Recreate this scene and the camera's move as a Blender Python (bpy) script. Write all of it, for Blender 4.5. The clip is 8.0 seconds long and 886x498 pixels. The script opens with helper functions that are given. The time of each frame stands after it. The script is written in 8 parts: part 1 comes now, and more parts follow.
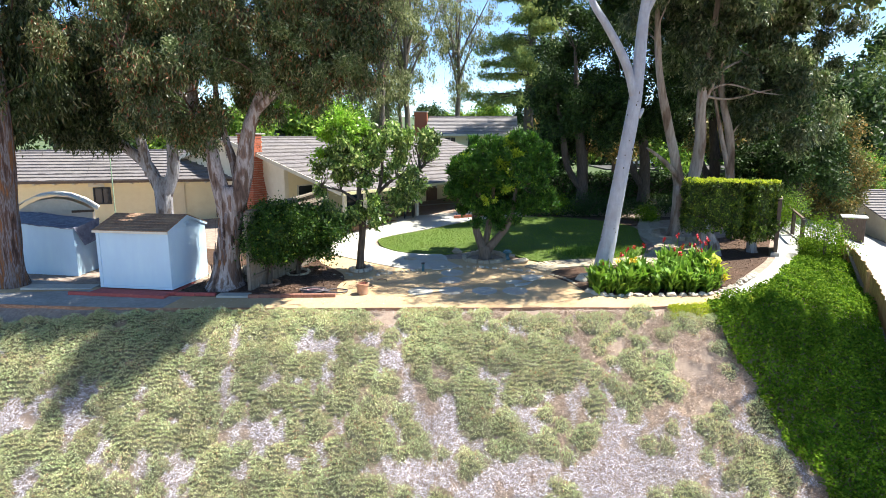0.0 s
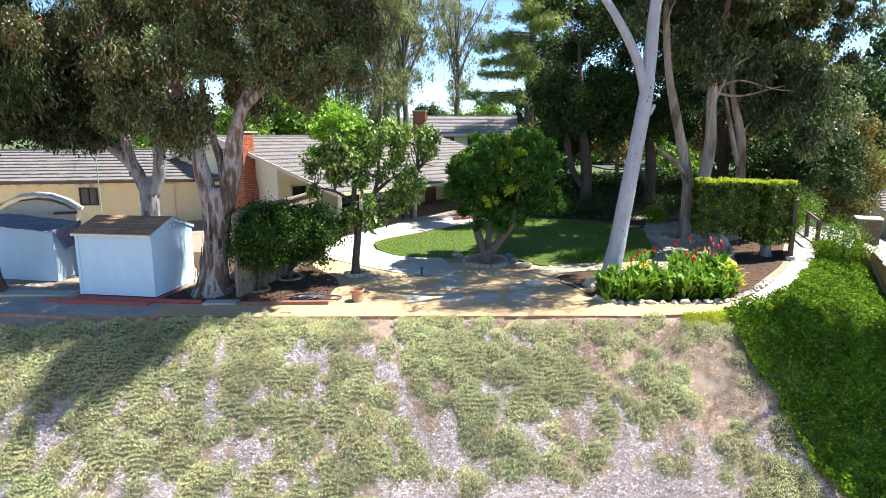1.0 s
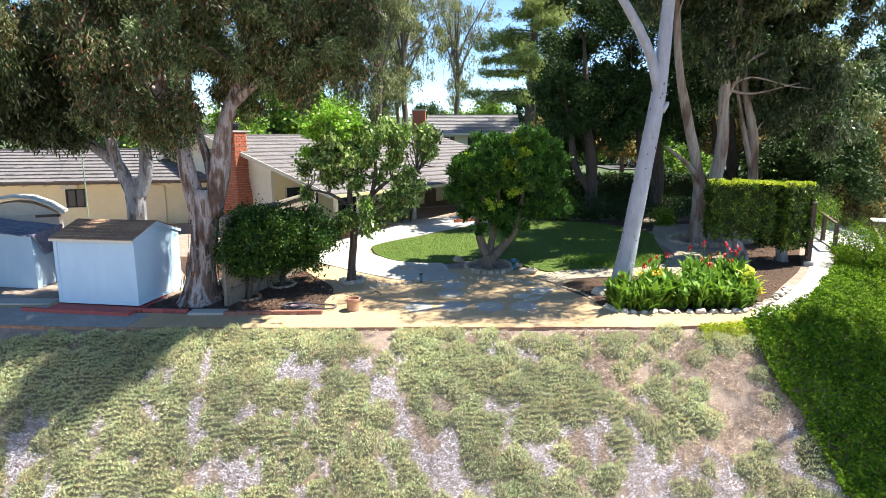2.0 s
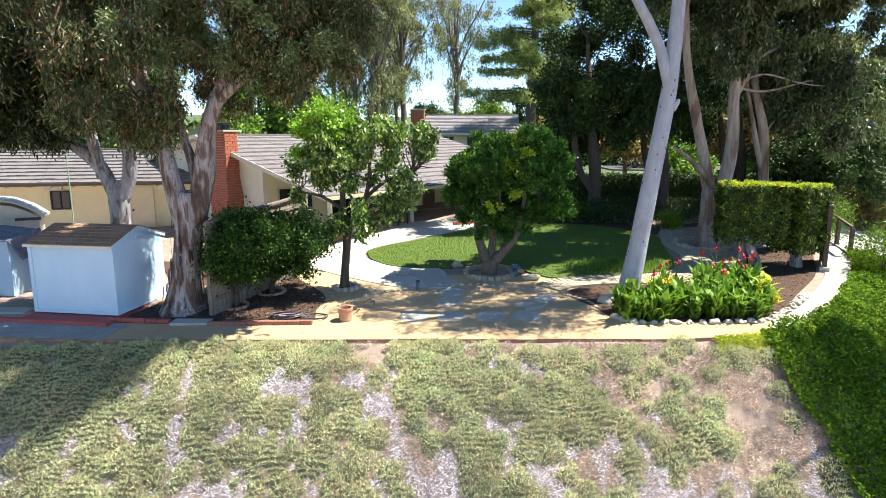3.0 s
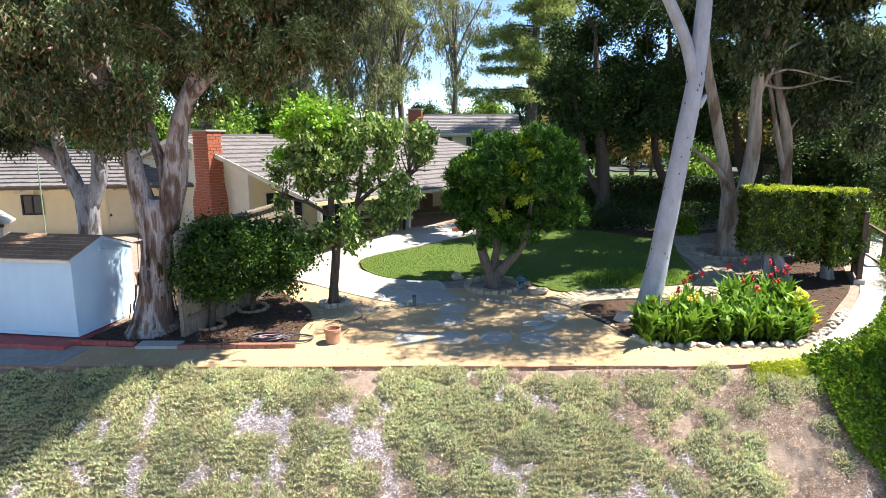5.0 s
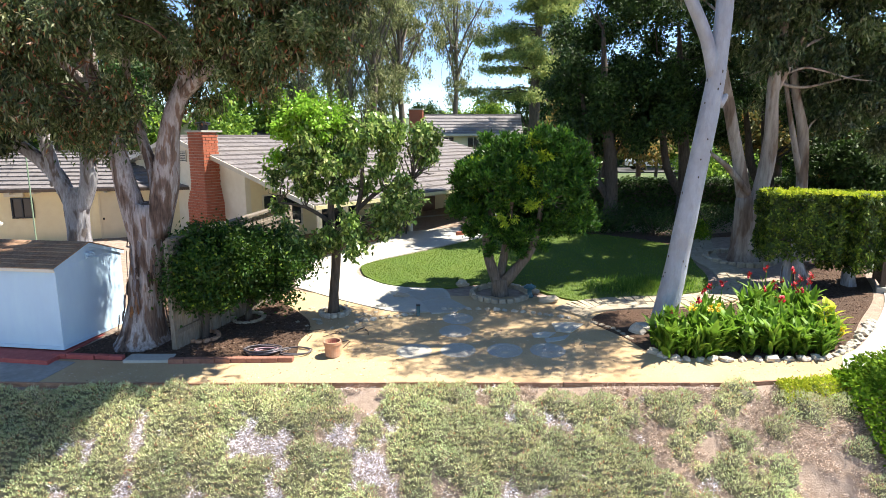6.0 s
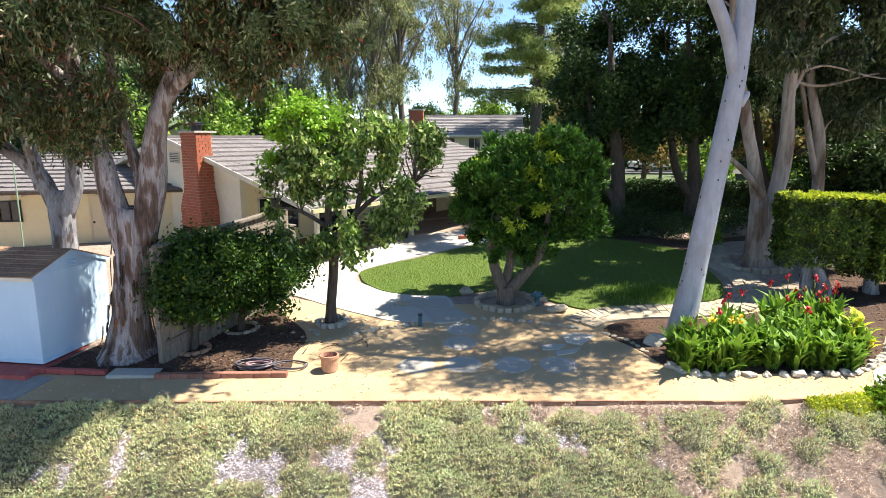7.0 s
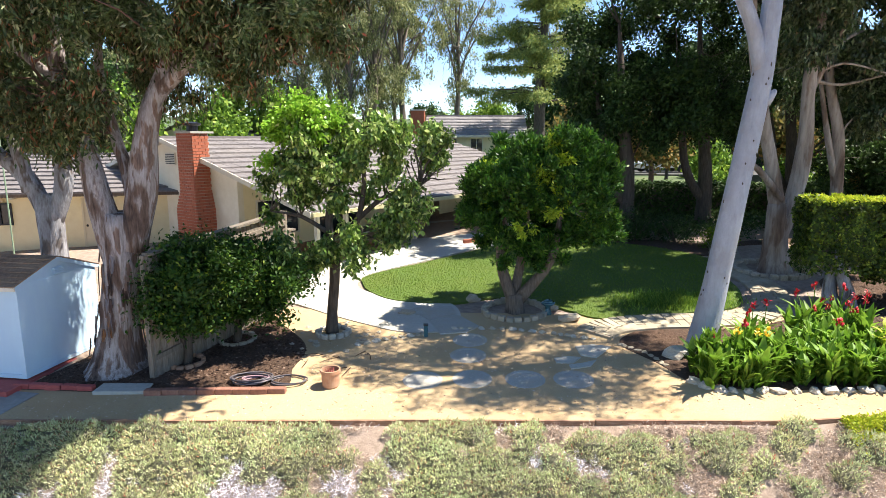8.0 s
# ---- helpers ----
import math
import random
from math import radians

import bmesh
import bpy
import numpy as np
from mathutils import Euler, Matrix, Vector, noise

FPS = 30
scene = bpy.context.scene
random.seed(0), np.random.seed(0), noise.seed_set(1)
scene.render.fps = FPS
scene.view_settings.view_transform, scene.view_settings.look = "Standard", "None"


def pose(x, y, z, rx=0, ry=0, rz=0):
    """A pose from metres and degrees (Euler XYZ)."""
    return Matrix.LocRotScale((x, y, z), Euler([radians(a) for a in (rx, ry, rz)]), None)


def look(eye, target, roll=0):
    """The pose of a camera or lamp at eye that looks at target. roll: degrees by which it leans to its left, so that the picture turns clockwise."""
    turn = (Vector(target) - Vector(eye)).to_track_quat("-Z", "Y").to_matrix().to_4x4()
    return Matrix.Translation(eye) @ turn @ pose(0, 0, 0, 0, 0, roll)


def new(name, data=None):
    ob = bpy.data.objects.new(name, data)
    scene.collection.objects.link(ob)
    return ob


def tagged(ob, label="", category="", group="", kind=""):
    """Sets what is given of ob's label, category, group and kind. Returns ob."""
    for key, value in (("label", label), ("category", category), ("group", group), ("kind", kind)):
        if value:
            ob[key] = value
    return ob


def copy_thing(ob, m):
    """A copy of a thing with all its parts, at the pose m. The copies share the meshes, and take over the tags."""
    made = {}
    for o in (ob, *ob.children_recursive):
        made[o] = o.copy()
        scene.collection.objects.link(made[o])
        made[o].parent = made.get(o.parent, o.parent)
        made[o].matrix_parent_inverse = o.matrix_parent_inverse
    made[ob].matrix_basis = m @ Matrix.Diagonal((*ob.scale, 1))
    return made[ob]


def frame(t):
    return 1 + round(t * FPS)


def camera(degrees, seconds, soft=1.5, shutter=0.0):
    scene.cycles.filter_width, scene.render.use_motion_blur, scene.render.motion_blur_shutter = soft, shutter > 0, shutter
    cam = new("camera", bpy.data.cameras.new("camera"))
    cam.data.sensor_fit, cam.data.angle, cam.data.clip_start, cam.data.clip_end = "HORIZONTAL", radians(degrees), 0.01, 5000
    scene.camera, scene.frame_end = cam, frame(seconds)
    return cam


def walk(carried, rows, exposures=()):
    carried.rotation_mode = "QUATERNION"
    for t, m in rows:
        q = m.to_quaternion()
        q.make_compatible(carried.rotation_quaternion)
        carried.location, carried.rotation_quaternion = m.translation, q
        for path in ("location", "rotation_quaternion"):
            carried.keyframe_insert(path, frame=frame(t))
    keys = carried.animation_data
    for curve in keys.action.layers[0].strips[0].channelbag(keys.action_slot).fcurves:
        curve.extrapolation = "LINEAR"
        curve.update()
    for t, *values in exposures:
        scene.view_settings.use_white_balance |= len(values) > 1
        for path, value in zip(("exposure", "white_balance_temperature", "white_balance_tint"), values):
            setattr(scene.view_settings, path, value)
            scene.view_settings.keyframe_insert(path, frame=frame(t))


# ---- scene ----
# ---- camera ----
cam = camera(72.0, 8.0, soft=0.8)
ROWS = [
    (0.0, -0.407, 0.335, 4.342, 0.24, -10.56, -0.01),
    (0.5, -0.427, 0.809, 4.298, 0.17, -10.53, 0.03),
    (1.0, -0.432, 1.280, 4.270, 0.13, -10.53, 0.04),
    (1.5, -0.469, 1.757, 4.264, 0.10, -10.55, 0.04),
    (3.0, -0.422, 3.071, 4.244, 0.04, -10.56, 0.04),
    (3.5, -0.393, 3.496, 4.250, -0.03, -10.55, 0.05),
    (4.0, -0.378, 3.880, 4.233, -0.08, -10.54, 0.06),
    (4.5, -0.399, 4.249, 4.222, -0.13, -10.52, 0.06),
    (6.0, -0.571, 5.312, 4.257, -0.16, -10.50, 0.04),
    (6.5, -0.618, 5.673, 4.246, -0.19, -10.46, 0.02),
    (7.0, -0.648, 6.043, 4.243, -0.19, -10.40, 0.01),
    (7.5, -0.697, 6.393, 4.235, -0.18, -10.37, -0.01),
    (8.0, -0.783, 6.710, 4.248, -0.17, -10.35, -0.03),
]
walk(cam, [(t, pose(x, y, z, 90 + pitch, 0, yaw)) for t, x, y, z, yaw, pitch, roll in ROWS], exposures=((0.0, 1.55, 6800, 6), (8.0, 1.50, 7100, 9)))

# ---- light ----
SUN_AZ, SUN_EL = 8.0, 60.0          # degrees from +x towards +y, and above the horizon
world = bpy.data.worlds.new("sky")
world.use_nodes = True
scene.world = world
wn = world.node_tree.nodes
sky = wn.new("ShaderNodeTexSky")
sky.sky_type = "NISHITA"
sky.sun_disc = False
sky.sun_elevation = radians(SUN_EL)
sky.sun_rotation = radians(90 - SUN_AZ)
sky.air_density, sky.dust_density, sky.ozone_density = 0.65, 0.0, 3.0
wn["Background"].inputs["Strength"].default_value = 0.110
clear = wn.new("ShaderNodeHueSaturation")
clear.inputs["Saturation"].default_value = 1.06
world.node_tree.links.new(sky.outputs["Color"], clear.inputs["Color"])
world.node_tree.links.new(clear.outputs["Color"], wn["Background"].inputs["Color"])
sun = new("sun", bpy.data.lights.new("sun", "SUN"))
sun.data.energy = 5.0
sun.data.angle = radians(0.53)
sun.data.color = (1.0, 0.97, 0.92)
toward = Vector((math.cos(radians(SUN_EL)) * math.cos(radians(SUN_AZ)), math.cos(radians(SUN_EL)) * math.sin(radians(SUN_AZ)), math.sin(radians(SUN_EL))))
sun.matrix_world = look(toward * 60, (0, 0, 0))


# ---- materials ----
def nodes_of(name):
    m = bpy.data.materials.new(name)
    m.use_nodes = True
    t = m.node_tree
    return m, t, t.nodes["Principled BSDF"]


def ramp(t, stops):
    r = t.nodes.new("ShaderNodeValToRGB")
    while len(r.color_ramp.elements) < len(stops):
        r.color_ramp.elements.new(0.5)
    for el, (p, c) in zip(r.color_ramp.elements, stops):
        el.position, el.color = p, (*c, 1)
    return r


def noise_tex(t, scale, detail=6.0, rough=0.6, stretch=(1, 1, 1)):
    g = t.nodes.new("ShaderNodeTexCoord")
    mp = t.nodes.new("ShaderNodeMapping")
    mp.inputs["Scale"].default_value = stretch
    n = t.nodes.new("ShaderNodeTexNoise")
    n.inputs["Scale"].default_value, n.inputs["Detail"].default_value, n.inputs["Roughness"].default_value = scale, detail, rough
    t.links.new(g.outputs["Object"], mp.inputs["Vector"])
    t.links.new(mp.outputs["Vector"], n.inputs["Vector"])
    return n


def surface(name, stops, scale=6.0, stretch=(1, 1, 1), rough=0.8, big=None, big_scale=0.6, big_fac=0.5, bump=0.3, bump_scale=40.0, bump_dist=0.01, vary=0.0, metal=0.0, spec=0.4):
    """A weathered surface: grain from one noise, stains from a larger one, relief from a third."""
    m, t, b = nodes_of(name)
    n = noise_tex(t, scale, 8, 0.65, stretch)
    col = ramp(t, stops)
    t.links.new(n.outputs["Fac"], col.inputs["Fac"])
    out = col.outputs["Color"]
    if big:
        n2 = noise_tex(t, big_scale, 5, 0.6)
        r2 = ramp(t, [(0.42, (0, 0, 0)), (0.66, (1, 1, 1))])
        t.links.new(n2.outputs["Fac"], r2.inputs["Fac"])
        mul = t.nodes.new("ShaderNodeMath")
        mul.operation = "MULTIPLY"
        mul.inputs[1].default_value = big_fac
        t.links.new(r2.outputs["Color"], mul.inputs[0])
        mix = t.nodes.new("ShaderNodeMixRGB")
        mix.inputs["Color2"].default_value = (*big, 1)
        t.links.new(mul.outputs[0], mix.inputs["Fac"])
        t.links.new(out, mix.inputs["Color1"])
        out = mix.outputs["Color"]
    if vary:
        o = t.nodes.new("ShaderNodeObjectInfo")
        g = t.nodes.new("ShaderNodeNewGeometry")
        add = t.nodes.new("ShaderNodeMath")
        add.operation = "ADD"
        t.links.new(o.outputs["Random"], add.inputs[0])
        t.links.new(g.outputs["Random Per Island"], add.inputs[1])
        mr = t.nodes.new("ShaderNodeMapRange")
        mr.inputs["From Max"].default_value = 2.0
        mr.inputs["To Min"].default_value, mr.inputs["To Max"].default_value = 1 - vary, 1 + vary
        t.links.new(add.outputs[0], mr.inputs["Value"])
        hsv = t.nodes.new("ShaderNodeHueSaturation")
        t.links.new(mr.outputs[0], hsv.inputs["Value"])
        t.links.new(out, hsv.inputs["Color"])
        out = hsv.outputs["Color"]
    t.links.new(out, b.inputs["Base Color"])
    b.inputs["Roughness"].default_value = rough
    b.inputs["Metallic"].default_value = metal
    b.inputs["Specular IOR Level"].default_value = spec
    if bump:
        n3 = noise_tex(t, bump_scale, 8, 0.7, stretch)
        bp = t.nodes.new("ShaderNodeBump")
        bp.inputs["Strength"].default_value, bp.inputs["Distance"].default_value = bump, bump_dist
        t.links.new(n3.outputs["Fac"], bp.inputs["Height"])
        t.links.new(bp.outputs["Normal"], b.inputs["Normal"])
    return m


def bark(name, stops, streak, scale=3.0, stretch=(1.6, 1.6, 0.35), rough=0.85, relief=0.05):
    """Peeling bark: patches with hard edges that follow the stem, finer streaks over them, deep relief at the patch edges."""
    m, t, b = nodes_of(name)
    n = noise_tex(t, scale, 4, 0.55, stretch)
    col = ramp(t, stops)
    col.color_ramp.interpolation = "EASE"
    t.links.new(n.outputs["Fac"], col.inputs["Fac"])
    n2 = noise_tex(t, scale * 5, 6, 0.7, (stretch[0] * 1.6, stretch[1] * 1.6, stretch[2] * 0.6))
    r2 = ramp(t, [(0.32, streak), (0.6, (1, 1, 1))])
    t.links.new(n2.outputs["Fac"], r2.inputs["Fac"])
    mul = t.nodes.new("ShaderNodeMixRGB")
    mul.blend_type = "MULTIPLY"
    mul.inputs["Fac"].default_value = 0.8
    t.links.new(col.outputs["Color"], mul.inputs["Color1"])
    t.links.new(r2.outputs["Color"], mul.inputs["Color2"])
    t.links.new(mul.outputs["Color"], b.inputs["Base Color"])
    b.inputs["Roughness"].default_value = rough
    b.inputs["Specular IOR Level"].default_value = 0.25
    add = t.nodes.new("ShaderNodeMath")
    add.operation = "MULTIPLY_ADD"
    add.inputs[1].default_value = 0.4
    t.links.new(n2.outputs["Fac"], add.inputs[0])
    t.links.new(n.outputs["Fac"], add.inputs[2])
    bp = t.nodes.new("ShaderNodeBump")
    bp.inputs["Strength"].default_value, bp.inputs["Distance"].default_value = 0.9, relief
    t.links.new(add.outputs[0], bp.inputs["Height"])
    t.links.new(bp.outputs["Normal"], b.inputs["Normal"])
    return m


def leaf_material(name, stops, rough=0.6, through_light=0.3, spec=0.25, hue=0.0, hue_scale=2.2, tuft=(0.9, 1.1, 1.75)):
    """Leaves: each one its own tint, glossy above, letting some light through."""
    m, t, b = nodes_of(name)
    g = t.nodes.new("ShaderNodeNewGeometry")
    col = ramp(t, stops)
    t.links.new(g.outputs["Random Per Island"], col.inputs["Fac"])
    n = noise_tex(t, tuft[0], 3, 0.5)
    mr = t.nodes.new("ShaderNodeMapRange")
    mr.inputs["From Min"].default_value, mr.inputs["From Max"].default_value = 0.3, 0.7
    mr.inputs["To Min"].default_value, mr.inputs["To Max"].default_value = tuft[1], tuft[2]
    t.links.new(n.outputs["Fac"], mr.inputs["Value"])
    hsv = t.nodes.new("ShaderNodeHueSaturation")
    t.links.new(col.outputs["Color"], hsv.inputs["Color"])
    t.links.new(mr.outputs[0], hsv.inputs["Value"])
    if hue:
        n2 = noise_tex(t, hue_scale, 3, 0.5)
        mh = t.nodes.new("ShaderNodeMapRange")
        mh.inputs["From Min"].default_value, mh.inputs["From Max"].default_value = 0.3, 0.7
        mh.inputs["To Min"].default_value, mh.inputs["To Max"].default_value = 0.5 - hue, 0.5 + hue
        t.links.new(n2.outputs["Fac"], mh.inputs["Value"])
        t.links.new(mh.outputs[0], hsv.inputs["Hue"])
    t.links.new(hsv.outputs["Color"], b.inputs["Base Color"])
    b.inputs["Roughness"].default_value = rough
    b.inputs["Specular IOR Level"].default_value = spec
    if through_light:
        tr = t.nodes.new("ShaderNodeBsdfTranslucent")
        t.links.new(hsv.outputs["Color"], tr.inputs["Color"])
        mx = t.nodes.new("ShaderNodeMixShader")
        mx.inputs["Fac"].default_value = through_light
        out = t.nodes["Material Output"]
        t.links.new(b.outputs["BSDF"], mx.inputs[1])
        t.links.new(tr.outputs["BSDF"], mx.inputs[2])
        t.links.new(mx.outputs["Shader"], out.inputs["Surface"])
    return m


def plain(name, c, rough=0.5, metal=0.0, spec=0.5):
    m, t, b = nodes_of(name)
    b.inputs["Base Color"].default_value = (*c, 1)
    b.inputs["Roughness"].default_value = rough
    b.inputs["Metallic"].default_value = metal
    b.inputs["Specular IOR Level"].default_value = spec
    return m


def far_green(m):
    """Land beyond the yard lies under dull green growth."""
    t = m.node_tree
    b = t.nodes["Principled BSDF"]
    g = t.nodes.new("ShaderNodeNewGeometry")
    sep = t.nodes.new("ShaderNodeSeparateXYZ")
    t.links.new(g.outputs["Position"], sep.inputs[0])
    mr = t.nodes.new("ShaderNodeMapRange")
    mr.inputs["From Min"].default_value, mr.inputs["From Max"].default_value = 33.0, 42.0
    t.links.new(sep.outputs["Y"], mr.inputs["Value"])
    n = noise_tex(t, 0.25, 8, 0.7)
    col = ramp(t, [(0.3, (0.04, 0.065, 0.025)), (0.55, (0.07, 0.10, 0.04)), (0.75, (0.12, 0.13, 0.06))])
    t.links.new(n.outputs["Fac"], col.inputs["Fac"])
    mix = t.nodes.new("ShaderNodeMixRGB")
    old = b.inputs["Base Color"].links[0].from_socket
    t.links.new(mr.outputs[0], mix.inputs["Fac"])
    t.links.new(old, mix.inputs["Color1"])
    t.links.new(col.outputs["Color"], mix.inputs["Color2"])
    t.links.new(mix.outputs["Color"], b.inputs["Base Color"])
    return m


M = dict(
    soil=far_green(surface("dry_soil", [(0.3, (0.190, 0.140, 0.113)), (0.55, (0.299, 0.231, 0.190)), (0.75, (0.398, 0.316, 0.268))], 7, rough=0.95, big=(0.326, 0.222, 0.151), big_scale=0.4, bump=0.7, bump_scale=30, bump_dist=0.03)),
    mulch=surface("mulch", [(0.3, (0.039, 0.022, 0.014)), (0.55, (0.085, 0.049, 0.032)), (0.72, (0.186, 0.120, 0.081))], 22, rough=0.95, big=(0.116, 0.060, 0.034), bump=1.0, bump_scale=45, bump_dist=0.04),
    gravel=surface("decomposed_granite", [(0.25, (0.317, 0.216, 0.118)), (0.5, (0.451, 0.324, 0.185)), (0.75, (0.528, 0.402, 0.246))], 55, rough=0.95, big=(0.384, 0.247, 0.129), big_scale=0.9, big_fac=0.6, bump=0.6, bump_scale=90, bump_dist=0.01),
    concrete=surface("pale_concrete", [(0.3, (0.368, 0.352, 0.312)), (0.6, (0.440, 0.424, 0.376)), (0.8, (0.480, 0.464, 0.424))], 14, rough=0.85, big=(0.384, 0.360, 0.320), big_scale=0.7, bump=0.2, bump_scale=120, bump_dist=0.004),
    stepping=surface("pebbled_concrete", [(0.3, (0.247, 0.236, 0.215)), (0.5, (0.373, 0.356, 0.320)), (0.75, (0.516, 0.483, 0.429))], 60, rough=0.9, big=(0.373, 0.317, 0.238), big_scale=3, bump=0.6, bump_scale=70, bump_dist=0.012, vary=0.1),
    flag=surface("flagstone", [(0.3, (0.287, 0.245, 0.176)), (0.6, (0.377, 0.322, 0.239)), (0.8, (0.424, 0.373, 0.285))], 9, rough=0.85, big=(0.274, 0.212, 0.148), big_scale=2, bump=0.4, bump_scale=40, bump_dist=0.01, vary=0.18),
    lawn=surface("lawn_turf", [(0.25, (0.045, 0.078, 0.009)), (0.5, (0.069, 0.121, 0.013)), (0.75, (0.105, 0.156, 0.020))], 35, rough=0.8, big=(0.105, 0.133, 0.018), big_scale=1.2, bump=0.8, bump_scale=120, bump_dist=0.03),
    brickred=surface("red_brick", [(0.3, (0.264, 0.075, 0.044)), (0.6, (0.370, 0.114, 0.062)), (0.8, (0.440, 0.167, 0.097))], 18, rough=0.85, bump=0.4, bump_scale=60, bump_dist=0.006, vary=0.25),
    edgebrick=surface("weathered_edging_brick", [(0.3, (0.200, 0.088, 0.062)), (0.6, (0.285, 0.135, 0.095)), (0.8, (0.350, 0.200, 0.155))], 12, rough=0.9, bump=0.4, vary=0.2),
    mortar=surface("mortar", [(0.3, (0.42, 0.36, 0.30)), (0.7, (0.55, 0.49, 0.42))], 30, rough=0.95, bump=0.4),
    redwood=surface("red_painted_timber", [(0.3, (0.30, 0.060, 0.055)), (0.6, (0.40, 0.090, 0.080)), (0.8, (0.46, 0.17, 0.14))], 8, (1, 1, 4), rough=0.8, bump=0.4, vary=0.15),
    edging=surface("weathered_edging_board", [(0.3, (0.203, 0.103, 0.063)), (0.55, (0.351, 0.196, 0.126)), (0.8, (0.540, 0.345, 0.242))], 6, (1, 6, 6), rough=0.9, bump=0.5, bump_scale=25, vary=0.2),
    greywood=surface("weathered_grey_wood", [(0.3, (0.108, 0.086, 0.068)), (0.55, (0.194, 0.162, 0.130)), (0.8, (0.288, 0.252, 0.209))], 5, (9, 9, 1), rough=0.9, bump=0.5, bump_scale=18, bump_dist=0.012, vary=0.25),
    fencewood=surface("golden_fence_wood", [(0.3, (0.203, 0.117, 0.047)), (0.55, (0.312, 0.195, 0.078)), (0.8, (0.390, 0.265, 0.125))], 5, (9, 9, 1), rough=0.85, bump=0.4, bump_scale=18, vary=0.25),
    darkwood=surface("dark_brown_wood", [(0.3, (0.06, 0.04, 0.03)), (0.7, (0.14, 0.10, 0.075))], 5, (8, 8, 1), rough=0.85, bump=0.4, bump_scale=20),
    shedwall=surface("pale_blue_grey_shed_panel", [(0.3, (0.420, 0.580, 0.740)), (0.6, (0.464, 0.630, 0.760)), (0.8, (0.500, 0.665, 0.780))], 3, (1, 1, 0.3), rough=0.6, big=(0.392, 0.530, 0.680), big_scale=0.8, bump=0.08, bump_scale=30),
    shedroof=surface("brown_shed_shingle", [(0.3, (0.170, 0.095, 0.060)), (0.55, (0.285, 0.165, 0.105)), (0.8, (0.420, 0.285, 0.200))], 14, rough=0.95, big=(0.450, 0.300, 0.185), big_scale=1.4, bump=0.5, bump_scale=60, vary=0.2),
    tarp=surface("faded_blue_tarp", [(0.35, (0.10, 0.11, 0.16)), (0.6, (0.20, 0.21, 0.27)), (0.8, (0.36, 0.35, 0.38))], 5, rough=0.7, bump=0.6, bump_scale=8, bump_dist=0.03),
    stucco=surface("yellow_stucco", [(0.3, (0.70, 0.60, 0.38)), (0.6, (0.76, 0.67, 0.44)), (0.8, (0.79, 0.71, 0.49))], 4, rough=0.9, big=(0.66, 0.55, 0.35), big_scale=0.5, bump=0.3, bump_scale=90, bump_dist=0.006),
    cream=surface("cream_stucco", [(0.3, (0.66, 0.60, 0.48)), (0.7, (0.76, 0.71, 0.60))], 4, rough=0.9, big=(0.60, 0.54, 0.43), big_scale=0.6, bump=0.3, bump_scale=90, bump_dist=0.006),
    trim=surface("off_white_trim", [(0.3, (0.52, 0.48, 0.40)), (0.7, (0.64, 0.60, 0.52))], 5, rough=0.7, bump=0.1),
    gutter=surface("yellowed_gutter", [(0.3, (0.42, 0.38, 0.22)), (0.7, (0.55, 0.50, 0.30))], 5, rough=0.6, bump=0.1),
    tile=surface("grey_brown_roof_tile", [(0.3, (0.113, 0.100, 0.101)), (0.55, (0.175, 0.157, 0.160)), (0.8, (0.235, 0.218, 0.221))], 9, rough=0.9, big=(0.194, 0.173, 0.158), big_scale=0.8, bump=0.3, bump_scale=50, vary=0.2),
    darktile=surface("dark_grey_roof_tile", [(0.3, (0.15, 0.14, 0.145)), (0.7, (0.27, 0.25, 0.25))], 9, rough=0.9, bump=0.3, vary=0.2),
    porch=surface("red_brown_porch_floor", [(0.3, (0.20, 0.10, 0.06)), (0.7, (0.32, 0.17, 0.10))], 8, rough=0.8, bump=0.2),
    doorpaint=surface("cream_door_paint", [(0.3, (0.60, 0.52, 0.36)), (0.7, (0.66, 0.58, 0.41))], 3, rough=0.5, bump=0.05),
    browndoor=surface("brown_door", [(0.3, (0.13, 0.07, 0.045)), (0.7, (0.2, 0.11, 0.07))], 4, (6, 6, 1), rough=0.6, bump=0.2),
    darkmetal=plain("black_metal", (0.03, 0.03, 0.035), 0.45, 0.6),
    steel=plain("galvanised_steel", (0.45, 0.46, 0.47), 0.45, 0.8),
    mast=plain("green_painted_mast", (0.22, 0.32, 0.22), 0.6),
    terracotta=surface("terracotta", [(0.3, (0.335, 0.166, 0.096)), (0.7, (0.439, 0.241, 0.149))], 9, rough=0.85, big=(0.439, 0.315, 0.236), big_scale=5, bump=0.2),
    whiterock=surface("white_rock", [(0.3, (0.381, 0.349, 0.295)), (0.6, (0.523, 0.484, 0.422)), (0.8, (0.603, 0.561, 0.500))], 7, rough=0.85, big=(0.365, 0.289, 0.212), big_scale=4, bump=0.6, bump_scale=18, bump_dist=0.03, vary=0.15),
    tanrock=surface("tan_rock", [(0.3, (0.30, 0.25, 0.18)), (0.6, (0.43, 0.37, 0.29)), (0.8, (0.54, 0.48, 0.40))], 7, rough=0.88, bump=0.6, bump_scale=18, bump_dist=0.03, vary=0.2),
    hose=plain("grey_hose", (0.085, 0.075, 0.085), 0.5),
    pinkhose=plain("faded_pink_hose", (0.30, 0.19, 0.21), 0.55),
    teal=plain("blue_green_glaze", (0.03, 0.10, 0.13), 0.25),
    glass=plain("dark_window_glass", (0.03, 0.035, 0.04), 0.06, 0.0, 0.6),
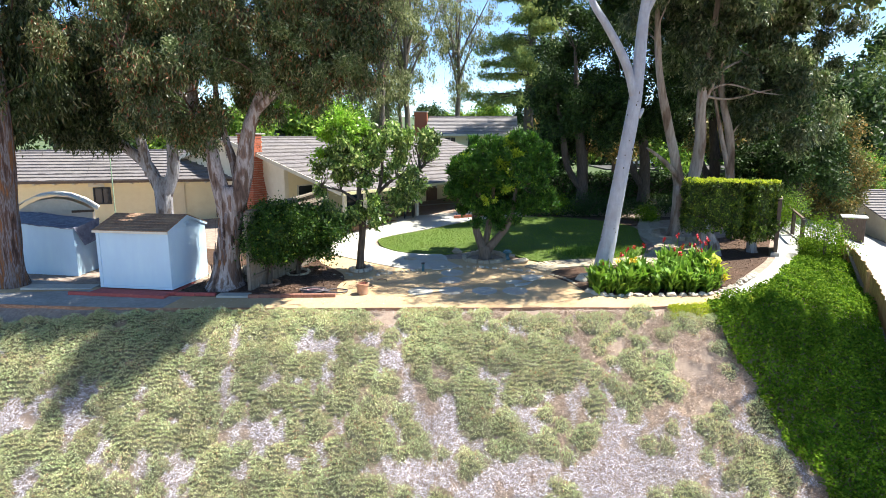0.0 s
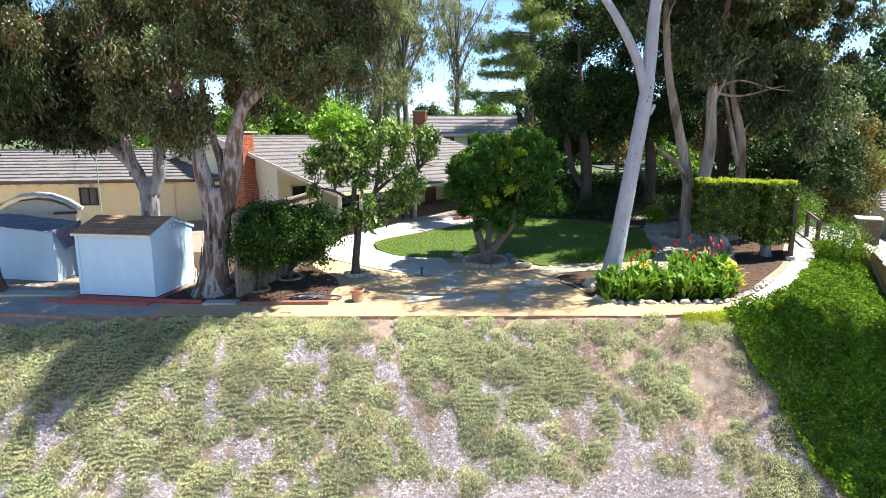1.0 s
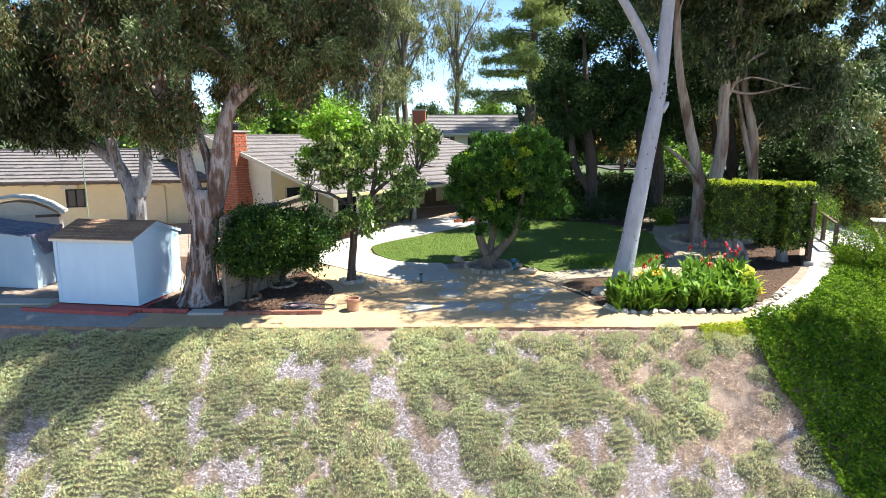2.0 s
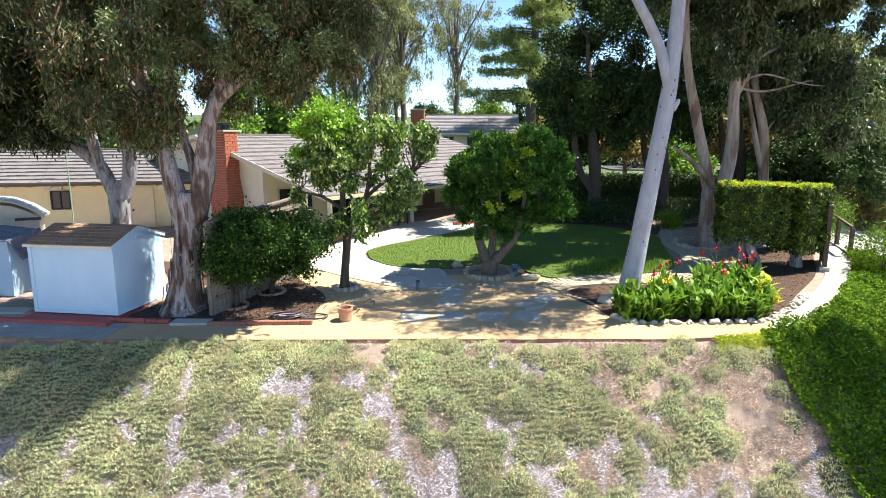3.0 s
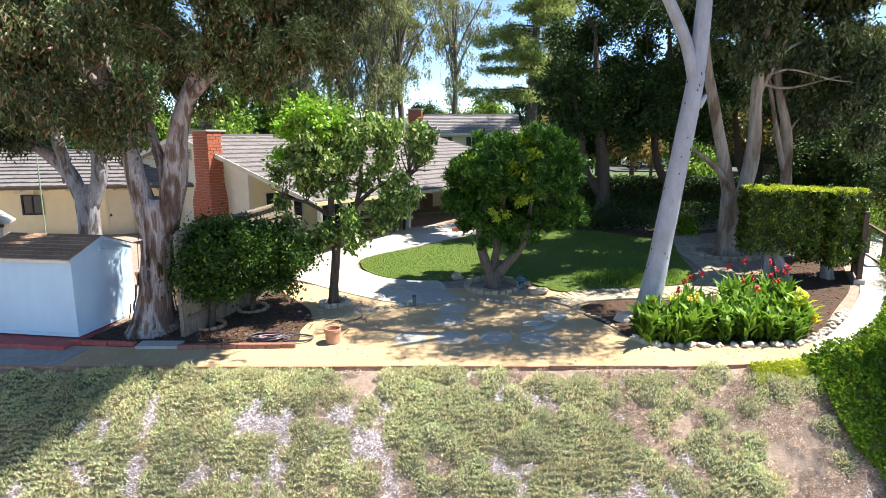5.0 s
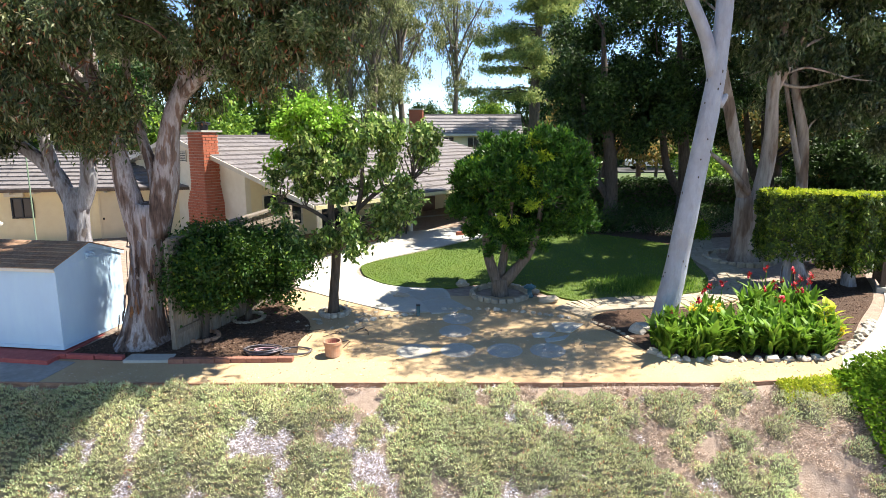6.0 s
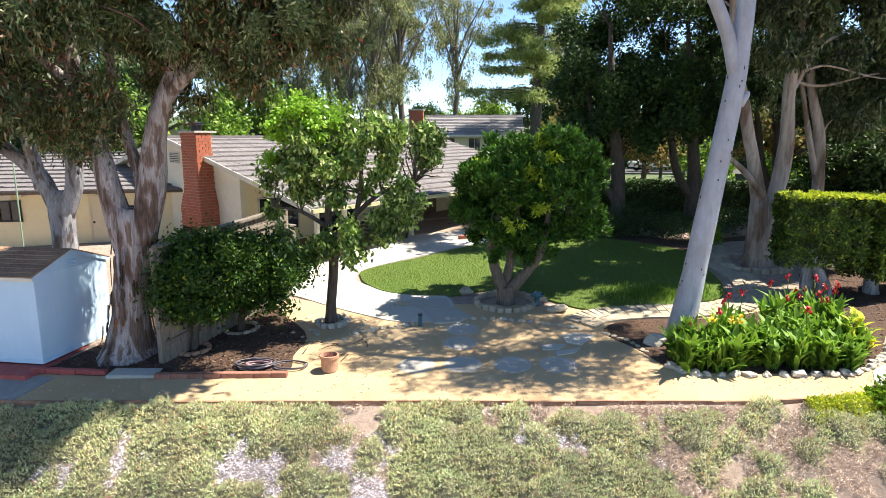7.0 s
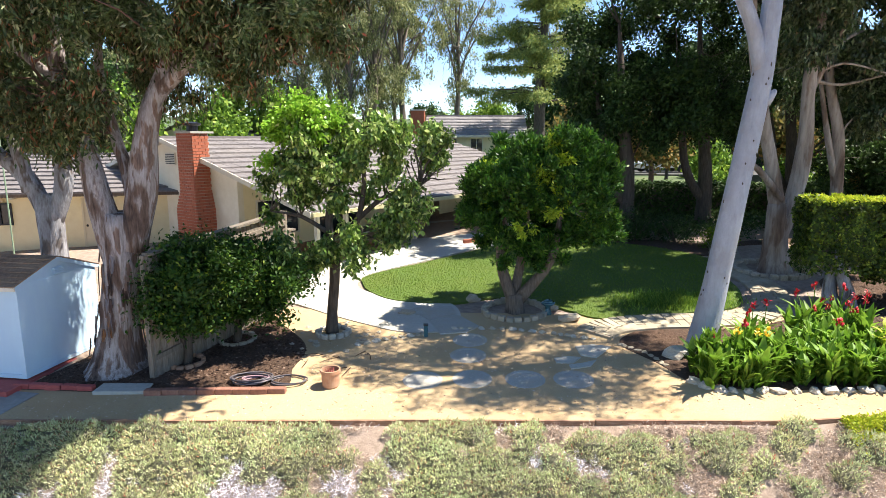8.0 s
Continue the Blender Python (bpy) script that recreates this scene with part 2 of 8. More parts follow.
    carwhite=plain("white_car_paint", (0.72, 0.73, 0.74), 0.25),
    carblue=plain("blue_car_paint", (0.03, 0.07, 0.30), 0.25),
    carsilver=plain("silver_car_paint", (0.42, 0.45, 0.48), 0.25, 0.4),
    rubber=plain("tyre_rubber", (0.02, 0.02, 0.02), 0.8),
    asphalt=surface("asphalt", [(0.3, (0.05, 0.05, 0.05)), (0.7, (0.085, 0.083, 0.08))], 20, rough=0.9, bump=0.3),
    tealplastic=plain("teal_plastic", (0.02, 0.28, 0.28), 0.4),
    whitetarp=plain("white_cloth", (0.78, 0.78, 0.76), 0.8),
    redflower=plain("scarlet_petal", (0.50, 0.008, 0.02), 0.5),
    yellowflower=plain("yellow_petal", (0.80, 0.52, 0.03), 0.5),
    # barks
    gumbark=surface("smooth_white_gum_bark", [(0.25, (0.230, 0.224, 0.245)), (0.36, (0.333, 0.350, 0.401)), (0.6, (0.397, 0.416, 0.476)), (0.8, (0.448, 0.462, 0.510))], 5, (2.2, 2.2, 0.7), rough=0.7, big=(0.301, 0.290, 0.313), big_scale=2.6, big_fac=0.6, bump=0.8, bump_scale=7, bump_dist=0.06),
    peelbark=bark("peeling_eucalyptus_bark", [(0.30, (0.070, 0.048, 0.042)), (0.42, (0.190, 0.130, 0.105)), (0.455, (0.250, 0.205, 0.190)), (0.48, (0.400, 0.350, 0.340)), (0.56, (0.450, 0.405, 0.400)), (0.60, (0.260, 0.175, 0.140)), (0.68, (0.200, 0.145, 0.125)), (0.76, (0.360, 0.330, 0.340))], (0.34, 0.28, 0.26), 2.3, (1.7, 1.7, 0.36), relief=0.12),
    shagbark=bark("shaggy_reddish_bark", [(0.30, (0.043, 0.029, 0.025)), (0.42, (0.137, 0.086, 0.072)), (0.48, (0.245, 0.230, 0.252)), (0.54, (0.187, 0.130, 0.108)), (0.62, (0.288, 0.122, 0.043)), (0.68, (0.158, 0.094, 0.072)), (0.75, (0.274, 0.252, 0.266))], (0.26, 0.20, 0.18), 3.6, (2.2, 2.2, 0.22), relief=0.10),
    greybark=bark("grey_bark", [(0.30, (0.060, 0.050, 0.046)), (0.40, (0.150, 0.128, 0.120)), (0.46, (0.300, 0.295, 0.315)), (0.60, (0.420, 0.420, 0.450)), (0.66, (0.200, 0.165, 0.150)), (0.75, (0.330, 0.320, 0.335))], (0.45, 0.40, 0.38), 1.8, (1.7, 1.7, 0.5), relief=0.06),
    tanbark=bark("tan_gum_bark", [(0.30, (0.098, 0.064, 0.046)), (0.42, (0.210, 0.146, 0.109)), (0.48, (0.323, 0.262, 0.221)), (0.62, (0.390, 0.330, 0.289)), (0.69, (0.247, 0.165, 0.116)), (0.78, (0.344, 0.285, 0.244))], (0.465, 0.420, 0.390), 1.4, (1.050, 1.050, 0.338), relief=0.035),
    pinebark=surface("pine_bark", [(0.3, (0.05, 0.035, 0.03)), (0.7, (0.17, 0.12, 0.09))], 6, (4, 4, 0.8), rough=0.9, bump=0.9, bump_scale=12, bump_dist=0.04),
    oldconcrete=surface("weathered_grey_concrete", [(0.3, (0.235, 0.227, 0.216)), (0.6, (0.331, 0.318, 0.300)), (0.8, (0.428, 0.402, 0.360))], 9, rough=0.9, big=(0.207, 0.181, 0.156), big_scale=0.9, bump=0.3, bump_scale=80, bump_dist=0.006),
    twigbark=surface("reddish_twig_bark", [(0.3, (0.060, 0.034, 0.028)), (0.6, (0.130, 0.072, 0.056)), (0.8, (0.210, 0.130, 0.105))], 8, rough=0.9, bump=0.3),
    yewbark=surface("yew_bark", [(0.3, (0.085, 0.065, 0.052)), (0.55, (0.17, 0.135, 0.11)), (0.75, (0.25, 0.21, 0.18))], 5, (5, 5, 0.7), rough=0.9, bump=0.8, bump_scale=14, bump_dist=0.03),
    darkbark=surface("dark_bark", [(0.3, (0.045, 0.035, 0.03)), (0.7, (0.13, 0.105, 0.085))], 5, (5, 5, 0.7), rough=0.9, bump=0.9, bump_scale=14, bump_dist=0.03),
    # leaves
    euc=leaf_material("eucalyptus_leaf", [(0.0, (0.024, 0.040, 0.012)), (0.4, (0.058, 0.080, 0.025)), (0.72, (0.120, 0.142, 0.056)), (0.88, (0.28, 0.28, 0.16)), (0.91, (0.15, 0.065, 0.03)), (1.0, (0.27, 0.105, 0.05))], 0.45, 0.33, 0.35, 0.03, 0.8, (1.4, 0.7, 1.9)),
    eucgreen=leaf_material("green_eucalyptus_leaf", [(0.0, (0.015, 0.030, 0.008)), (0.45, (0.036, 0.059, 0.016)), (0.78, (0.078, 0.105, 0.036)), (0.95, (0.189, 0.205, 0.107)), (1.0, (0.148, 0.090, 0.041))], 0.42, 0.3, 0.4, tuft=(1.148, 0.574, 1.476)),
    euclit=leaf_material("grey_green_leaf", [(0.0, (0.020, 0.036, 0.011)), (0.45, (0.050, 0.079, 0.024)), (0.8, (0.099, 0.126, 0.052)), (0.96, (0.243, 0.270, 0.153)), (1.0, (0.153, 0.099, 0.045))], 0.38, 0.3, 0.5, tuft=(1.620, 0.495, 1.800)),
    # lit copy of the grey-green leaf, with sunlight mixed into its colour
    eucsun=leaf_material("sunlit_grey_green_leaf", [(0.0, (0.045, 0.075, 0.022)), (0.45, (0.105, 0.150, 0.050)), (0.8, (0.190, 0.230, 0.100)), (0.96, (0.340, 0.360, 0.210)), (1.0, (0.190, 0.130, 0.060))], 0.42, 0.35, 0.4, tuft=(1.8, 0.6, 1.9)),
    # paler than the near gums: distance haze mixed into the leaf colour
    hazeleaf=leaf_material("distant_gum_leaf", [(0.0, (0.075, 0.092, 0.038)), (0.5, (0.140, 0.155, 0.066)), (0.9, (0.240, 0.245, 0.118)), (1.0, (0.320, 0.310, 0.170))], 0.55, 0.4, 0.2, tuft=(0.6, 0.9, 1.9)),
    darkleaf=leaf_material("dark_evergreen_leaf", [(0.0, (0.013, 0.031, 0.008)), (0.6, (0.027, 0.056, 0.013)), (1.0, (0.052, 0.093, 0.021))], 0.58, 0.22, tuft=(1.8, 0.6, 2.0)),
    midleaf=leaf_material("fresh_green_leaf", [(0.0, (0.050, 0.102, 0.016)), (0.5, (0.095, 0.170, 0.024)), (0.85, (0.164, 0.257, 0.037)), (1.0, (0.277, 0.342, 0.054))], 0.58, 0.35),
    youngleaf=leaf_material("young_tree_leaf", [(0.0, (0.030, 0.069, 0.013)), (0.40, (0.075, 0.140, 0.024)), (0.7, (0.160, 0.245, 0.050)), (0.88, (0.300, 0.385, 0.110)), (1.0, (0.430, 0.470, 0.200))], 0.38, 0.35, 0.5, tuft=(3.0, 0.6, 2.0)),
    citrus=leaf_material("citrus_leaf", [(0.0, (0.009, 0.032, 0.005)), (0.6, (0.023, 0.057, 0.007)), (0.94, (0.046, 0.095, 0.012)), (1.0, (0.161, 0.206, 0.023))], 0.50, 0.25, 0.25, tuft=(3.325, 0.630, 1.980)),
    globe=leaf_material("yew_pine_leaf", [(0.0, (0.011, 0.042, 0.006)), (0.6, (0.027, 0.076, 0.009)), (0.9, (0.050, 0.116, 0.012)), (1.0, (0.095, 0.170, 0.018))], 0.5, 0.3, 0.3, tuft=(5.5, 0.55, 2.6)),
    freshtip=leaf_material("fresh_lime_leaf", [(0.0, (0.10, 0.22, 0.02)), (0.6, (0.17, 0.33, 0.03)), (1.0, (0.28, 0.42, 0.06))], 0.5, 0.4),
    # yellow-green that paints sunlight on the tips of the yew's tufts
    yewtip=leaf_material("yew_pine_tip", [(0.0, (0.12, 0.20, 0.015)), (0.6, (0.20, 0.28, 0.02)), (1.0, (0.30, 0.36, 0.03))], 0.55, 0.35),
    bronze=leaf_material("bronze_leaf", [(0.0, (0.05, 0.06, 0.018)), (0.5, (0.10, 0.10, 0.03)), (0.85, (0.18, 0.135, 0.04)), (1.0, (0.28, 0.16, 0.05))], 0.6, 0.3),
    hedge=leaf_material("hedge_leaf", [(0.0, (0.016, 0.036, 0.005)), (0.5, (0.039, 0.070, 0.007)), (0.85, (0.082, 0.125, 0.011)), (1.0, (0.187, 0.234, 0.031))], 0.5, 0.22, 0.25, tuft=(4.680, 0.390, 1.872)),
    pine=leaf_material("pine_needle", [(0.0, (0.060, 0.105, 0.030)), (0.6, (0.120, 0.180, 0.045)), (1.0, (0.240, 0.285, 0.075))], 0.5, 0.2),
    cedar=leaf_material("yellow_green_cedar", [(0.0, (0.096, 0.144, 0.042)), (0.6, (0.192, 0.234, 0.066)), (1.0, (0.324, 0.324, 0.096))], 0.55, 0.35),
    canna=leaf_material("canna_leaf", [(0.0, (0.045, 0.103, 0.011)), (0.45, (0.094, 0.184, 0.018)), (0.8, (0.170, 0.260, 0.035)), (1.0, (0.290, 0.349, 0.091))], 0.5, 0.4, 0.25, tuft=(3.499, 0.672, 2.155)),
    yellowleaf=leaf_material("yellowing_leaf", [(0.0, (0.22, 0.30, 0.03)), (0.6, (0.38, 0.40, 0.04)), (1.0, (0.52, 0.46, 0.05))], 0.58, 0.4),
    succulent=leaf_material("groundcover_leaf", [(0.0, (0.196, 0.221, 0.110)), (0.3, (0.333, 0.363, 0.190)), (0.62, (0.431, 0.463, 0.265)), (0.86, (0.568, 0.579, 0.390)), (0.955, (0.509, 0.421, 0.290)), (0.98, (0.450, 0.137, 0.081)), (1.0, (0.411, 0.337, 0.231))], 0.65, 0.4, 0.15, 0.03),
    # brown undergrowth, darkened to paint the shade between shoots
    cushion=surface("shade_dark_undergrowth", [(0.3, (0.071, 0.068, 0.044)), (0.5, (0.140, 0.133, 0.084)), (0.7, (0.232, 0.216, 0.149))], 45, rough=0.9, big=(0.211, 0.180, 0.132), big_scale=6, bump=1.0, bump_scale=60, bump_dist=0.03),
    drytwig=leaf_material("dry_grey_twig", [(0.0, (0.235, 0.220, 0.240)), (0.4, (0.421, 0.401, 0.450)), (1.0, (0.666, 0.643, 0.710))], 0.9, 0.0, 0.2),
    strawtwig=leaf_material("dry_straw", [(0.0, (0.190, 0.130, 0.090)), (0.5, (0.361, 0.270, 0.213)), (1.0, (0.513, 0.430, 0.370))], 0.9, 0.0, 0.2),
    ivy=leaf_material("ivy_leaf", [(0.0, (0.040, 0.088, 0.005)), (0.6, (0.083, 0.152, 0.010)), (1.0, (0.166, 0.240, 0.018))], 0.7, 0.3, 0.1),
    limeleaf=leaf_material("lime_sedum_leaf", [(0.0, (0.20, 0.27, 0.025)), (0.6, (0.33, 0.37, 0.03)), (1.0, (0.45, 0.44, 0.05))], 0.5, 0.3),
    grass=leaf_material("grass_blade", [(0.0, (0.059, 0.104, 0.010)), (0.6, (0.100, 0.165, 0.015)), (1.0, (0.173, 0.226, 0.031))], 0.5, 0.3),
    chip=leaf_material("bark_chip", [(0.0, (0.030, 0.018, 0.013)), (0.7, (0.075, 0.043, 0.029)), (1.0, (0.180, 0.126, 0.098))], 0.9, 0.0, 0.2),
)


# ---- building helpers ----
def link_mesh(name, me, material, parent=None, label=""):
    me.materials.append(material)
    ob = new(name, me)
    if parent:
        ob.parent = parent
    if label:
        ob["label"] = label
    return ob


def part(name, bm, material, parent=None, label="", smooth=False):
    me = bpy.data.meshes.new(name)
    bm.normal_update()
    bm.to_mesh(me)
    bm.free()
    if smooth:
        me.polygons.foreach_set("use_smooth", [True] * len(me.polygons))
    return link_mesh(name, me, material, parent, label)


def thing(name, x, y, z, turn, label, category, group="", kind=""):
    ob = new(name)
    ob.matrix_basis = pose(x, y, z, 0, 0, turn)
    return tagged(ob, label, category, group, kind)


def box(bm, x0, x1, y0, y1, z0, z1, bevel=0.0):
    got = bmesh.ops.create_cube(bm, size=1.0, matrix=Matrix.Translation(((x0 + x1) / 2, (y0 + y1) / 2, (z0 + z1) / 2)) @ Matrix.Diagonal((x1 - x0, y1 - y0, z1 - z0, 1)))
    if bevel:
        edges = list({e for v in got["verts"] for e in v.link_edges})
        bmesh.ops.bevel(bm, geom=edges, offset=bevel, segments=1, affect="EDGES")
    return bm


def a_box(*args):
    return box(bmesh.new(), *args)


def prism(bm, pts, z0, z1):
    """A prism over a polygon: z0 and z1 are functions of x and y, or numbers."""
    f0 = z0 if callable(z0) else (lambda x, y: z0)
    f1 = z1 if callable(z1) else (lambda x, y: z1)
    lo = [bm.verts.new((x, y, f0(x, y))) for x, y in pts]
    hi = [bm.verts.new((x, y, f1(x, y))) for x, y in pts]
    bm.faces.new(hi)
    bm.faces.new(lo[::-1])
    for i in range(len(pts)):
        j = (i + 1) % len(pts)
        bm.faces.new((lo[i], lo[j], hi[j], hi[i]))
    return bm


def solid(bm, quad_a, quad_b):
    """A solid between two loops of equal length."""
    a = [bm.verts.new(p) for p in quad_a]
    b = [bm.verts.new(p) for p in quad_b]
    bm.faces.new(a[::-1])
    bm.faces.new(b)
    for i in range(len(a)):
        j = (i + 1) % len(a)
        bm.faces.new((a[i], a[j], b[j], b[i]))
    return bm


def ringed(bm, rings, cap=True):
    """Skin over rings of points."""
    rows = [[bm.verts.new(p) for p in r] for r in rings]
    n = len(rows[0])
    for a, b in zip(rows, rows[1:]):
        for i in range(n):
            bm.faces.new((a[i], a[(i + 1) % n], b[(i + 1) % n], b[i]))
    if cap:
        bm.faces.new(rows[0][::-1])
        bm.faces.new(rows[-1])
    return bm


def lathe(bm, profile, seg=20, cx=0, cy=0):
    return ringed(bm, [[(cx + r * math.cos(2 * math.pi * k / seg), cy + r * math.sin(2 * math.pi * k / seg), z) for k in range(seg)] for r, z in profile])


def tube(bm, pts, radii, seg=12, rough=0.0, seed=0.0, up=(0.0, 0.0, 1.0)):
    """A round limb along points, bent smoothly, with an uneven skin."""
    P = [Vector(p) for p in pts]
    fine, rad = [], []
    for i in range(len(P) - 1):
        p0, p1, p2, p3 = P[max(i - 1, 0)], P[i], P[i + 1], P[min(i + 2, len(P) - 1)]
        steps = max(2, int((p2 - p1).length / max(0.22, radii[i] * 0.9)))
        steps = min(steps, 10)
        for k in range(steps):
            u = k / steps
            fine.append(0.5 * ((2 * p1) + (p2 - p0) * u + (2 * p0 - 5 * p1 + 4 * p2 - p3) * u * u + (3 * p1 - p0 - 3 * p2 + p3) * u ** 3))
            rad.append(radii[i] * (1 - u) + radii[i + 1] * u)
    fine.append(P[-1])
    rad.append(radii[-1])
    rings, side = [], Vector((1, 0, 0))
    for i, c in enumerate(fine):
        d = (fine[min(i + 1, len(fine) - 1)] - fine[max(i - 1, 0)]).normalized()
        side = (side - d * side.dot(d))
        side = side.normalized() if side.length > 1e-4 else d.orthogonal().normalized()
        other = d.cross(side)
        ring = []
        for k in range(seg):
            a = 2 * math.pi * k / seg
            v = side * math.cos(a) + other * math.sin(a)
            r = rad[i]
            if rough:
                r *= 1 + rough * noise.noise(Vector((c.x * 0.8 + v.x * 1.6 + seed, c.y * 0.8 + v.y * 1.6, c.z * 0.7))) + 0.35 * rough * noise.noise(Vector((v.x * 5 + seed, v.y * 5, c.z * 1.3)))
            ring.append(c + v * r)
        rings.append(ring)
    return ringed(bm, rings)


def closed_curve(pts, per=6):
    out, n = [], len(pts)
    for i in range(n):
        p0, p1, p2, p3 = (np.array(pts[(i + k) % n], float) for k in (-1, 0, 1, 2))
        for k in range(per):
            u = k / per
            q = 0.5 * (2 * p1 + (p2 - p0) * u + (2 * p0 - 5 * p1 + 4 * p2 - p3) * u * u + (3 * p1 - p0 - 3 * p2 + p3) * u ** 3)
            out.append((float(q[0]), float(q[1])))
    return out


def open_curve(pts, per=6):
    out, n = [], len(pts)
    for i in range(n - 1):
        p0, p1, p2, p3 = (np.array(pts[min(max(i + k, 0), n - 1)], float) for k in (-1, 0, 1, 2))
        for k in range(per):
            u = k / per
            q = 0.5 * (2 * p1 + (p2 - p0) * u + (2 * p0 - 5 * p1 + 4 * p2 - p3) * u * u + (3 * p1 - p0 - 3 * p2 + p3) * u ** 3)
            out.append(tuple(float(v) for v in q))
    out.append(tuple(float(v) for v in pts[-1]))
    return out


def value_noise(x, y, scale, seed):
    """Smooth random values from 0 to 1 over the plan."""
    r = np.random.RandomState(seed).rand(256, 256)
    u, v = np.asarray(x) * scale + 1000, np.asarray(y) * scale + 1000
    i, j = np.floor(u).astype(int), np.floor(v).astype(int)
    a, b = u - i, v - j
    a, b = a * a * (3 - 2 * a), b * b * (3 - 2 * b)
    g = lambda p, q: r[p % 256, q % 256]
    return (g(i, j) * (1 - a) + g(i + 1, j) * a) * (1 - b) + (g(i, j + 1) * (1 - a) + g(i + 1, j + 1) * a) * b


def quads_mesh(name, verts):
    """A mesh of loose four-cornered blades from an array of (n, 4, 3)."""
    n = len(verts)
    me = bpy.data.meshes.new(name)
    me.vertices.add(n * 4)
    me.vertices.foreach_set("co", verts.astype(np.float32).ravel())
    me.loops.add(n * 4)
    me.loops.foreach_set("vertex_index", np.arange(n * 4, dtype=np.int32))
    me.polygons.add(n)
    me.polygons.foreach_set("loop_start", np.arange(0, n * 4, 4, dtype=np.int32))
    me.polygons.foreach_set("loop_total", np.full(n, 4, dtype=np.int32))
    me.update(calc_edges=True)
    return me


def unit(v):
    return v / np.maximum(np.linalg.norm(v, axis=-1, keepdims=True), 1e-9)


def blades(rng, p, axis, length, width, curl=0.08):
    """Leaf blades at p, growing along axis."""
    n = len(p)
    axis = unit(axis)
    side = unit(np.cross(axis, rng.normal(size=(n, 3))))
    face = np.cross(axis, side)
    L = (length * rng.uniform(0.65, 1.3, n))[:, None]
    W = (width * rng.uniform(0.7, 1.25, n))[:, None]
    mid = p + axis * L * 0.42 + face * L * curl
    return np.stack([p, mid + side * W / 2, p + axis * L, mid - side * W / 2], 1)


def flat_blades(rng, p, normal, length, width, lift=0.35, loose=0.45):
    """Leaf blades that lie over a surface with the given normal, tipped up a little."""
    n = len(p)
    axis = rng.normal(size=(n, 3))
    axis = unit(axis - normal * (axis * normal).sum(1)[:, None]) + normal * (lift * rng.uniform(0.2, 1.6, n))[:, None]
    side = unit(np.cross(axis, normal + loose * rng.normal(size=(n, 3))))
    axis = unit(axis)
    L = (length * rng.uniform(0.65, 1.3, n))[:, None]
    W = (width * rng.uniform(0.7, 1.25, n))[:, None]
    mid = p + axis * L * 0.45 + normal * L * 0.06
    return np.stack([p, mid + side * W / 2, p + axis * L, mid - side * W / 2], 1)


def clump_points(rng, vols, clumps, shell=0.5, bough=1, reach=0.4):
    """Centres of leaf clumps in ellipsoids (x, y, z, rx, ry, rz, share), gathered on boughs that leave gaps between them."""
    n = max(1, clumps // bough)
    share = np.array([v[6] for v in vols], float)
    pick = rng.choice(len(vols), n, p=share / share.sum())
    V = np.array([v[:6] for v in vols], float)[pick]
    d = unit(rng.normal(size=(n, 3)))
    r = rng.uniform(shell ** 3, 1, n) ** (1 / 3)
    c = V[:, :3] + d * r[:, None] * V[:, 3:6]
    if bough == 1:
        return c, d
    k = np.repeat(np.arange(n), bough)
    wide = rng.uniform(0.55, 1.25, n)[k][:, None]
    off = unit(rng.normal(size=(len(k), 3))) * (rng.rand(len(k)) ** 0.45)[:, None] * reach * wide
    return c[k] + off, unit(off + 0.4 * reach * d[k])


def crown_mesh(name, seed, vols, clumps, per, length, width, spread, droop=0.0, shell=0.5, flat=1.0, outward=0.0, bough=1, reach=0.4):
    rng = np.random.RandomState(seed)
    c, d = clump_points(rng, vols, clumps, shell, bough, reach)
    clumps = len(c)
    size = rng.uniform(0.6, 1.35, clumps)
    k = np.repeat(np.arange(clumps), per)
    off = rng.normal(size=(len(k), 3)) * spread * size[k][:, None]
    off[:, 2] *= flat
    if droop > 0.8:
        off[:, 2] -= np.abs(rng.normal(size=len(k))) * spread * 0.9
    p = c[k] + off
    axis = rng.normal(size=(len(k), 3)) + np.array([0, 0, -droop * 2.0]) + outward * d[k]
    return quads_mesh(name, blades(rng, p, axis, length, width))


# ---- the ground ----
GX, GY = 0.0129, 0.0645      # the yard falls gently towards its open edge
EDGE = open_curve([(-40, 19.5), (-20, 17.0), (-12.3, 16.05), (-8.4, 15.66), (-5.7, 15.55), (-2.5, 15.46), (0.0, 15.40), (2.6, 15.32), (5.3, 15.30), (7.0, 15.72), (8.6, 16.85), (10.3, 18.80), (11.55, 20.60), (12.35, 22.4), (13.2, 25.0), (15.0, 30.0), (18.0, 40.0)], 5)
EDGE_A = np.array(EDGE)


def base_z(x, y):
    x, y = np.asarray(x, float), np.asarray(y, float)
    return GX * np.clip(x, -16, 13) + GY * (np.minimum(y, 29.0) - 15.4) + 0.012 * np.clip(y - 29, 0, 20) * (y > 29)


